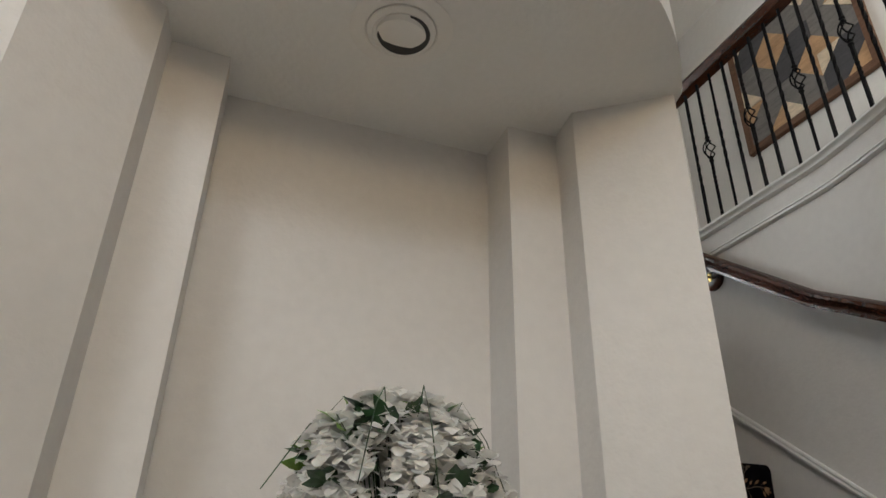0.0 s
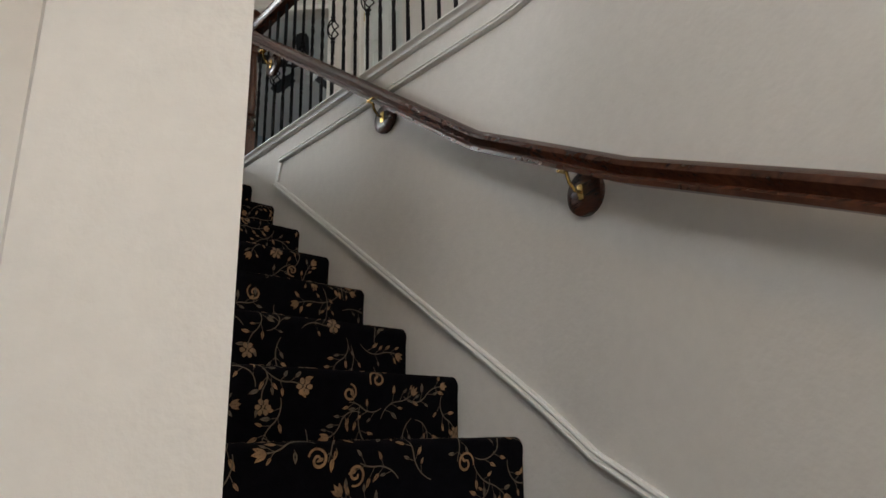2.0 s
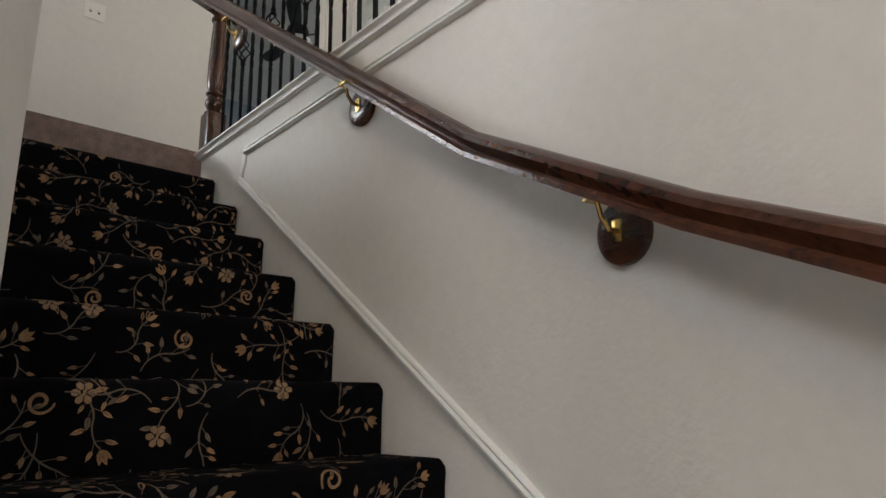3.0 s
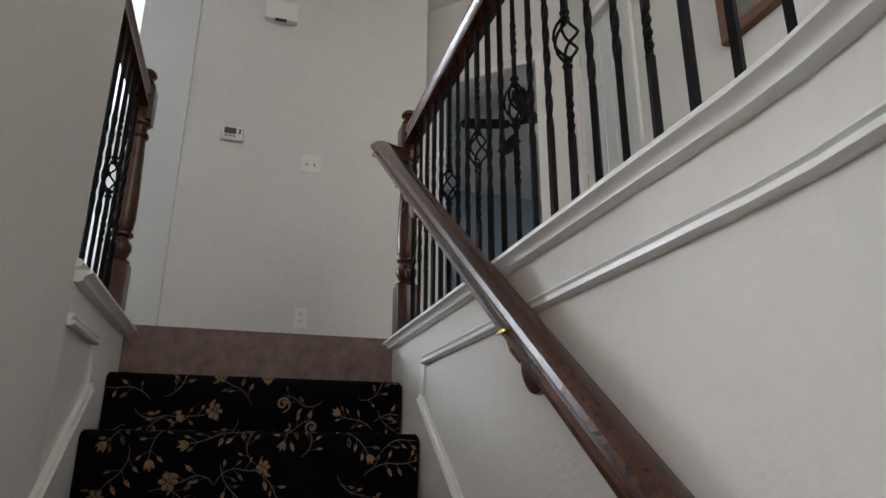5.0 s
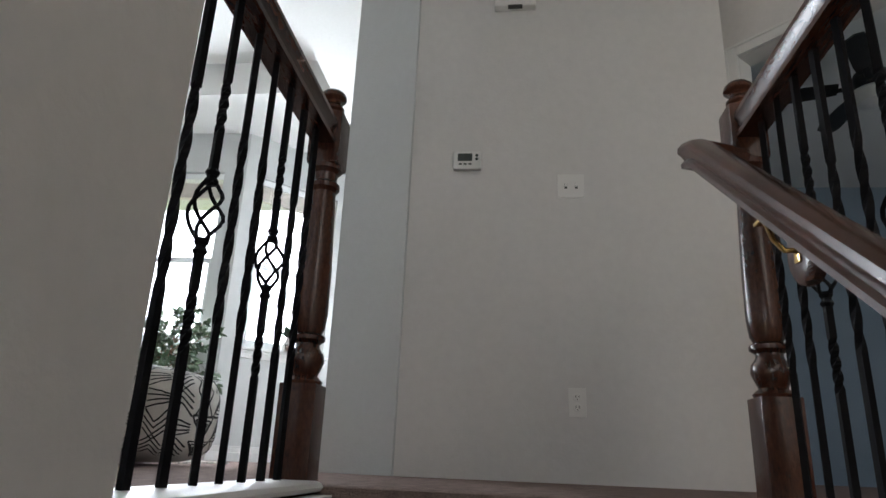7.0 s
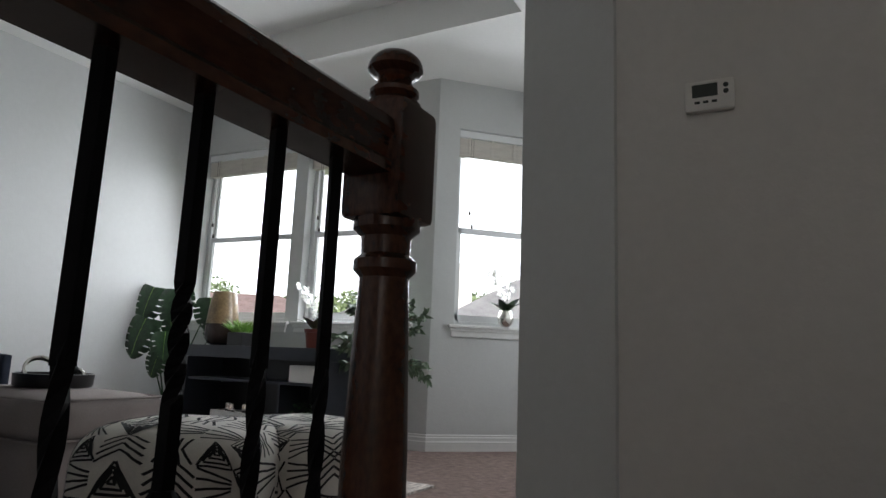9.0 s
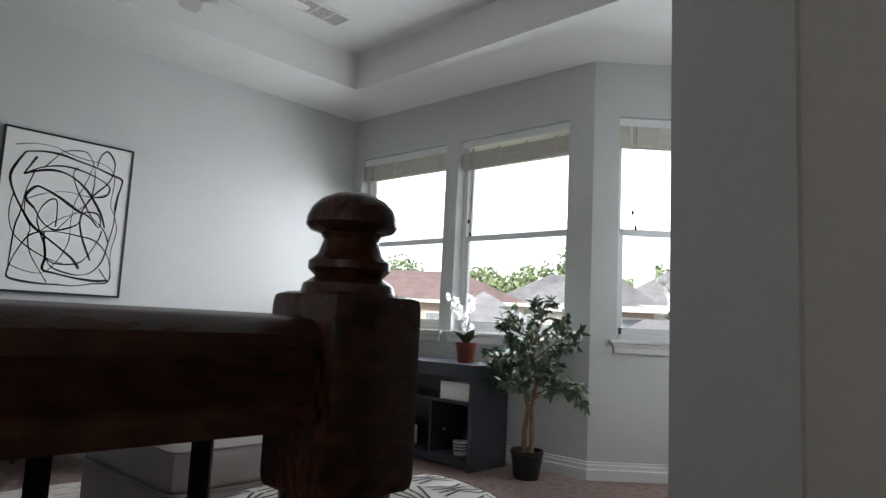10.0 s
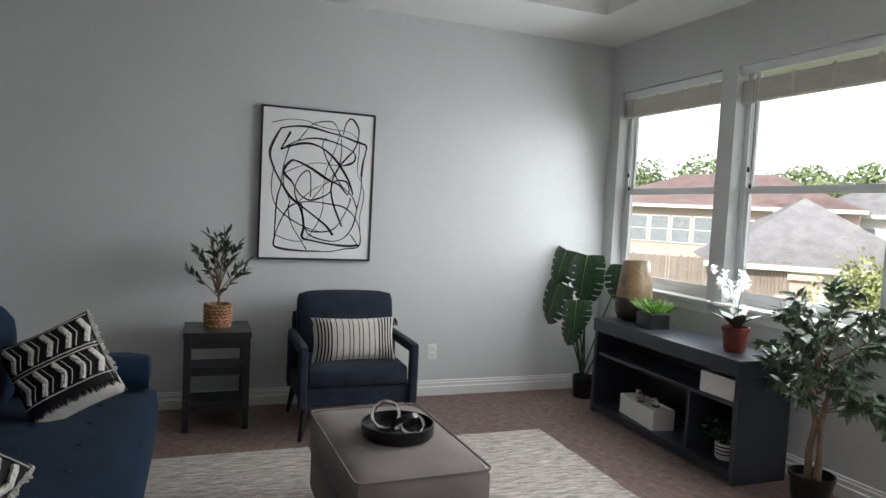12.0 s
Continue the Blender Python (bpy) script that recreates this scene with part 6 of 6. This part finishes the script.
bn["Principled BSDF"].inputs["Roughness"].default_value = 0.9

bm = bmesh.new()
prism(bm, rect(-400, -60, 300, 500), GROUND - 0.5, GROUND)
tagged(part("ground", bm, GRASS), "green lawn between the neighbouring houses", "ground", kind="structure")


def house(m, w, d, eave, ridge, wallm, roofm, lab, wins=(), gable=False, chimney=None, garage=False):
    """Front faces local -y; origin in the middle of the front at ground level."""
    th = thing("house", lab, "house", m, "neighbouring houses")
    part("wall", bbox(-w / 2, 0, 0, w / 2, d, eave), wallm, th)
    bm = bmesh.new()
    o = 0.45
    A = [bm.verts.new(p) for p in ((-w / 2 - o, -o, eave), (w / 2 + o, -o, eave), (w / 2 + o, d + o, eave), (-w / 2 - o, d + o, eave))]
    if gable:
        r = [bm.verts.new((0, -o, ridge)), bm.verts.new((0, d + o, ridge))]
        bm.faces.new((A[0], A[3], r[1], r[0]))
        bm.faces.new((A[1], r[0], r[1], A[2]))
    else:
        k = min(w, d) / 2 + o
        if w >= d:
            r = [bm.verts.new((-w / 2 - o + k, d / 2, ridge)), bm.verts.new((w / 2 + o - k + 0.01, d / 2, ridge))]
            bm.faces.new((A[0], A[1], r[1], r[0]))
            bm.faces.new((A[2], A[3], r[0], r[1]))
            bm.faces.new((A[3], A[0], r[0]))
            bm.faces.new((A[1], A[2], r[1]))
        else:
            r = [bm.verts.new((0, -o + k, ridge)), bm.verts.new((0, d + o - k, ridge))]
            bm.faces.new((A[0], A[1], r[0]))
            bm.faces.new((A[1], A[2], r[1], r[0]))
            bm.faces.new((A[2], A[3], r[1]))
            bm.faces.new((A[3], A[0], r[0], r[1]))
    bmesh.ops.solidify(bm, geom=bm.faces[:], thickness=0.15)
    roof = part("roof", bm, roofm, th, "shingled roof")
    if gable:
        bm = bmesh.new()
        v = [bm.verts.new(p) for p in ((-w / 2, 0.0, eave), (w / 2, 0.0, eave), (0, 0.0, ridge - 0.15), (-w / 2, 0.3, eave), (w / 2, 0.3, eave), (0, 0.3, ridge - 0.15))]
        bm.faces.new((v[0], v[1], v[2]))
        bm.faces.new((v[3], v[5], v[4]))
        part("gable_wall", bm, wallm, th)
    part("fascia", bbox(-w / 2 - o, -o - 0.05, eave - 0.20, w / 2 + o, -o + 0.02, eave + 0.03), SIDING, th)
    part("soffit", bbox(-w / 2 - o, -o, eave - 0.06, w / 2 + o, 0, eave - 0.02), SIDING, th)
    if chimney:
        part("chimney", bbox(chimney[0] - 0.5, chimney[1] - 0.4, eave, chimney[0] + 0.5, chimney[1] + 0.4, chimney[2]), SIDING, th)
    for (x, z, ww, hh) in wins:
        wd = part("window", bbox(x - ww / 2 - 0.08, -0.06, z - 0.08, x + ww / 2 + 0.08, -0.01, z + hh + 0.08), SIDING, th, "white framed window")
        part("pane", bbox(x - ww / 2, -0.075, z, x + ww / 2, -0.062, z + hh / 2 - 0.03), PANE, wd)
        part("pane", bbox(x - ww / 2, -0.075, z + hh / 2 + 0.03, x + ww / 2, -0.062, z + hh), PANE, wd)
    if garage:
        part("garage_door", bbox(-2.4, -0.05, 0, 2.4, -0.01, 2.15), SIDING, th, "white panelled garage door")
        for k in range(3):
            part("garage_rail", bbox(-2.4, -0.06, 0.52 + k * 0.54, 2.4, -0.051, 0.55 + k * 0.54), BLIND, th)
    return th


def face(x, y):
    """Turns a front towards the sitting room."""
    return math.degrees(math.atan2(y - 1, x + 1)) - 90


def at_house(x, y, turn=0.0):
    return pose(x, y, GROUND, 0, 0, face(x, y) + turn)


wa = [(-6 + k * 1.45, 3.3, 1.15, 1.7) for k in range(5)] + [(-6 + k * 1.45, 0.8, 1.15, 1.5) for k in range(5)] + [(2.2, 3.4, 1.2, 1.5), (5.2, 3.4, 1.2, 1.5)]
house(at_house(-34.5, 31.5, -14), 17, 11, 5.8, 8.3, BRICKM, ROOF_RED, "two-storey brick house with a red-brown roof and tall windows", wa)
house(at_house(-20.6, 25.0, 12), 8.4, 9.0, 2.95, 6.1, SIDING, ROOF_GREY, "low house with a grey hipped shingle roof and a garage", (), garage=True)
house(at_house(-25.5, 39.0, 0), 12, 9, 5.6, 8.4, SIDING, ROOF_GREY, "pale house with a grey hipped roof behind", [(-3, 3.4, 1.2, 1.4), (1, 3.4, 1.2, 1.4)])
house(at_house(-10.6, 27.2, 8), 8.5, 9, 5.3, 8.2, SIDING, ROOF_GREY, "pale sided house with a grey roof and chimney", [(1.6, 3.2, 1.1, 1.4)], chimney=(-2.9, 4.5, 8.9))
house(at_house(-14.3, 24.8, 8), 3.6, 4, 5.2, 7.0, BRICKM, ROOF_GREY, "brick gabled wing with a window", [(1.0, 3.1, 1.0, 1.6), (1.0, 0.6, 1.0, 1.5)])
house(at_house(-11.0, 22.8, 8), 4.0, 3, 3.5, 4.7, SIDING, ROOF_GREY, "low porch with a grey hipped roof", [(0.8, 0.9, 0.7, 1.5), (-0.8, 0.9, 0.7, 1.5)])

# stepped red brick garden wall
t = thing("brick_garden_wall", "stepped red brick garden wall with a pillar", "wall", pose(-15.4, 18.2, GROUND, 0, 0, face(-15.4, 18.2)))
for k in range(4):
    part("wall_step", bbox(-2.2 + k * 0.42, -0.15, 0, -2.2 + (k + 1) * 0.42, 0.15, 1.75 + k * 0.22), BRICKM, t)
part("pillar", bbox(-0.52, -0.28, 0, 0.28, 0.28, 2.95), BRICKM, t)
part("pillar_cap", bbox(-0.60, -0.36, 2.95, 0.36, 0.36, 3.10, bevel=0.02), BRICKM, t)
part("wall_step", bbox(0.28, -0.15, 0, 3.6, 0.15, 1.7), BRICKM, t)

# timber fence
t = thing("garden_fence", "weathered grey-brown timber fence", "fence", pose(-24.0, 20.5, GROUND, 0, 0, face(-24, 20.5)))
for k in range(60):
    part("board", bbox(-4.2 + k * 0.145, -0.015, 0, -4.2 + k * 0.145 + 0.135, 0.015, 3.1 + 0.02 * math.sin(k * 3.1)), FENCE, t)
for k in range(5):
    part("post", bbox(-4.2 + k * 2.1, 0.02, 0, -4.08 + k * 2.1, 0.12, 3.15), FENCE, t)


def clump_leaves(bm, c, r, n, size, rnd):
    for k in range(n):
        o = Vector((rnd.gauss(0, 1), rnd.gauss(0, 1), rnd.gauss(0, 0.8)))
        o = o.normalized() * r * rnd.uniform(0.55, 1.08)
        p = Vector(c) + o
        d = Vector((rnd.uniform(-1, 1), rnd.uniform(-1, 1), rnd.uniform(-0.6, 0.8)))
        leaf_shape(bm, aim(p, d, rnd.uniform(-2, 2)), size * rnd.uniform(0.7, 1.4), size * rnd.uniform(0.6, 1.0), 0.2, 2)


def tree(x, y, h, r, seed, lab, mat, size, n=14, per=110):
    rnd = random.Random(seed)
    t = thing("tree", lab, "tree", pose(x, y, GROUND))
    st, lv = bmesh.new(), bmesh.new()
    tube(st, [(0, 0, 0), (0.1, 0, h * 0.3), (0, 0.1, h * 0.6)], 0.05 * h * 0.5, 8, 0.02 * h * 0.5)
    for k in range(n):
        a, e = rnd.uniform(0, 6.28), rnd.uniform(0.0, 1.4)
        q = rnd.uniform(0.4, 0.8) * r
        c = (math.cos(a) * math.cos(e) * q, math.sin(a) * math.cos(e) * q, h - r + math.sin(e) * q * 0.9)
        tube(st, [(0, 0, h * 0.35), (c[0] * 0.5, c[1] * 0.5, (h * 0.4 + c[2]) / 2), c], 0.012 * h * 0.5, 5, 0.004 * h)
        clump_leaves(lv, c, r * rnd.uniform(0.28, 0.45), per, size, rnd)
    part("trunk", st, BARK, t, smooth=True)
    part("crown", lv, mat, t, "leafy green crown")


tree(-13.0, 17.5, 3.9, 1.5, 3, "bushy yellow-green young tree beside the garage", SHRUB, 0.14, 14, 120)
rnd = random.Random(77)
lv = bmesh.new()
for k in range(70):
    u = k / 69
    x, y = -80 + 75 * u, 64 + 14 * math.sin(k * 1.7)
    clump_leaves(lv, (x, y, GROUND + rnd.uniform(5.3, 8.9) + 1.0 * math.sin(k * 0.35)), rnd.uniform(2.2, 3.6), 1300, 0.45, rnd)
    clump_leaves(lv, (x + rnd.uniform(-2, 2), y - 2, GROUND + rnd.uniform(2.0, 5.5)), rnd.uniform(2.6, 3.6), 400, 0.7, rnd)
tagged(part("woods", lv, CROWN), "distant belt of green trees behind the roofs", "trees", kind="stuff")

# overcast sky beyond the roofs
SKYM = bpy.data.materials.new("overcast_sky")
SKYM.use_nodes = True
sn = SKYM.node_tree.nodes
sn.remove(sn["Principled BSDF"])
em = sn.new("ShaderNodeEmission")
em.inputs["Color"].default_value, em.inputs["Strength"].default_value = (0.96, 0.98, 1.0, 1), 2.2
SKYM.node_tree.links.new(em.outputs[0], sn["Material Output"].inputs["Surface"])
bm = bmesh.new()
cols = [[bm.verts.new((260 * math.cos(a), 260 * math.sin(a), z)) for z in (-20, 40, 160)] for a in np.linspace(radians(10), radians(215), 40)]
for a, b in zip(cols, cols[1:]):
    for k in range(2):
        bm.faces.new((a[k], a[k + 1], b[k + 1], b[k]))
tagged(part("backdrop", bm, SKYM), "bright overcast sky", "sky", kind="structure")

# ---- woven pattern of the stair carpet ----
VINE = material("vine_yarn", (0.10, 0.078, 0.055), 0.95, vary=0.4, scale=40, fine=300)
OCHRE = material("ochre_yarn", (0.17, 0.095, 0.045), 0.95, vary=0.45, scale=30, fine=300, tint=(0.26, 0.155, 0.08))
BEIGE = material("beige_yarn", (0.22, 0.14, 0.08), 0.95, vary=0.4, scale=30, fine=300)


class Weave:
    """Draws flat motifs in (u, v) and lays them on a surface by a mapping."""

    def __init__(self, mapping):
        self.bm, self.f, self.tips = bmesh.new(), mapping, []

    def fan(self, pts, mat):
        vs = [self.bm.verts.new(self.f(u, v)) for u, v in pts]
        try:
            self.bm.faces.new(vs).material_index = mat
        except ValueError:
            pass

    def stroke(self, pts, wd, mat):
        rows = []
        for i, p in enumerate(pts):
            a, b = pts[max(0, i - 1)], pts[min(len(pts) - 1, i + 1)]
            t = Vector((b[0] - a[0], b[1] - a[1]))
            t = t.normalized() if t.length else Vector((1, 0))
            w = wd * (0.6 + 0.4 * math.sin(math.pi * i / max(1, len(pts) - 1)))
            rows.append([(p[0] - t.y * w * k, p[1] + t.x * w * k) for k in (-1, 1)])
        for a, b in zip(rows, rows[1:]):
            self.fan([a[0], a[1], b[1], b[0]], mat)

    def leaf(self, x, y, a, L, mat):
        c, s = math.cos(a), math.sin(a)

        def R(p, q):
            return (x + c * p - s * q, y + s * p + c * q)
        w = L * 0.19
        for sg in (1, -1):
            self.fan([R(0, 0.0006 * sg), R(L * 0.3, sg * w), R(L * 0.65, sg * w * 0.85), R(L, 0)], mat)

    def tulip(self, x, y, a, s):
        for d, L in ((-0.45, 0.9), (0.0, 1.0), (0.45, 0.9)):
            self.leaf(x, y, a + d, s * L, 1)
        self.leaf(x, y, a + math.pi, s * 0.3, 0)

    def rose(self, x, y, s):
        for k in range(6):
            a = 2 * math.pi * k / 6
            self.petal(x + s * 0.25 * math.cos(a), y + s * 0.25 * math.sin(a), a, s * 0.75)
        self.petal(x, y - s * 0.1, 1.4, s * 0.4)
        self.petal(x, y, 4.4, s * 0.4)

    def petal(self, x, y, a, L):
        c, s = math.cos(a), math.sin(a)
        self.fan([(x + c * p - s * q, y + s * p + c * q) for p, q in ((0, -L * 0.12), (L * 0.4, -L * 0.36), (L * 0.8, -L * 0.24), (L * 0.86, 0), (L * 0.8, L * 0.24), (L * 0.4, L * 0.36), (0, L * 0.12))], 2)

    def scroll(self, x, y, a, s, flip):
        pts = []
        for k in range(26):
            u = k / 25
            r = s * (1 - 0.82 * u)
            th = a + flip * u * 2 * math.pi * 1.35
            pts.append((x + r * math.cos(th), y + r * math.sin(th)))
        self.stroke(pts, 0.0034, 1)
        return pts[0]

    def sprig(self, x, y, a, L, rnd):
        """A curved stem with paired leaves, side shoots and a bloom at its tip."""
        pts, h = [(x, y)], a
        bend = rnd.choice((-1, 1)) * rnd.uniform(1.2, 3.0)
        n = 14
        for k in range(n):
            h += bend / n * (1 if k < n * 0.6 else -0.8)
            pts.append((pts[-1][0] + math.cos(h) * L / n, pts[-1][1] + math.sin(h) * L / n))
        if any(math.hypot(pts[-1][0] - q[0], pts[-1][1] - q[1]) < 0.068 for q in self.tips) or any(math.hypot(pts[8][0] - q[0], pts[8][1] - q[1]) < 0.041 for q in self.tips):
            return False
        self.tips += [pts[-1], pts[8], pts[3]]
        self.stroke(pts, 0.0017, 0)
        for k in range(3, n, 3):
            p, q = pts[k], pts[min(n, k + 1)]
            t = math.atan2(q[1] - p[1], q[0] - p[0])
            for sg in (rnd.choice((-1, 1)),) if k % 2 else (-1, 1):
                e = t + sg * rnd.uniform(0.6, 1.1)
                ln = rnd.uniform(0.012, 0.026)
                tip = (p[0] + ln * math.cos(e), p[1] + ln * math.sin(e))
                self.stroke([p, tip], 0.0012, 0)
                self.leaf(tip[0], tip[1], e + rnd.uniform(-0.4, 0.4), rnd.uniform(0.018, 0.029), rnd.choice((1, 1, 0)))
        kind = rnd.random()
        ex, ey = pts[-1]
        if kind < 0.27:
            self.rose(ex, ey, rnd.uniform(0.020, 0.028))
        elif kind < 0.75:
            self.tulip(ex, ey, h + rnd.uniform(-0.3, 0.3), rnd.uniform(0.028, 0.036))
        else:
            r = rnd.uniform(0.022, 0.030)
            fl = rnd.choice((-1, 1))
            self.scroll(ex - r * math.cos(h + fl * math.pi / 2) * -1, ey - r * math.sin(h + fl * math.pi / 2) * -1, h - fl * math.pi / 2 + math.pi, r, fl)
        return True

    def done(self, parent):
        me = bpy.data.meshes.new("carpet_pattern")
        self.bm.to_mesh(me)
        self.bm.free()
        for mt in (VINE, OCHRE, BEIGE):
            me.materials.append(mt)
        ob = new("carpet_pattern", me)
        ob.parent = parent
        ob["label"] = "ochre and beige vines, leaves and blossoms woven into black carpet"


def unroll(k):
    y0, y1, z = Y1 - (k - 1) * RUN, Y1 - (k - 2) * RUN, -RISE * k
    pr = [Vector((0, y, zz)) for y, zz in step_profile(y0, y1, z)]
    ln = [0.0]
    for a, b in zip(pr, pr[1:]):
        ln.append(ln[-1] + (b - a).length)

    def f(u, v):
        u = max(STAIR_L + 0.006, min(STAIR_R - 0.016, u))
        v = max(0.002, min(ln[-1] - 0.002, v))
        for i in range(len(pr) - 1):
            if v <= ln[i + 1]:
                q = (v - ln[i]) / (ln[i + 1] - ln[i])
                p = pr[i].lerp(pr[i + 1], q)
                t = (pr[i + 1] - pr[i]).normalized()
                nrm = Vector((0, -t.z, t.y))
                p = p + nrm * 0.0016
                return Vector((u, p.y, p.z))
        return Vector((u, pr[-1].y, pr[-1].z))
    return f, ln[-1]


rndw = random.Random(12)
for k in range(1, 10):
    f, length = unroll(k)
    w = Weave(f)
    for row in range(220):
        u = rndw.uniform(STAIR_L + 0.05, STAIR_R - 0.05)
        w.sprig(u, rndw.uniform(0.0, length), rndw.uniform(0, 6.28), rndw.uniform(0.11, 0.17), rndw)
    w.done(STEPS[k])
for k in range(10, 16):
    z = -RISE * k + 0.0016
    a0, a1 = ANG[k], ANG[k - 1]

    def g(u, v, z=z, a0=a0, a1=a1):
        a = radians(a0 + (a1 - a0) * max(0.06, min(0.97, v)))
        r = max(0.06, min(1.1, u))
        return Vector((PIV.x + r * math.cos(a), PIV.y + r * math.sin(a), z))
    w = Weave(lambda u, v: g(u, v / max(0.15, u * abs(radians(a1 - a0)))))
    for i in range(7):
        u = 0.2 + 0.12 * i
        for q in range(max(1, int(u * abs(radians(a1 - a0)) / 0.12))):
            w.sprig(u, 0.05 + q * 0.12, rndw.uniform(0, 6.28), 0.10, rndw)
    w.done(STEPS[k])
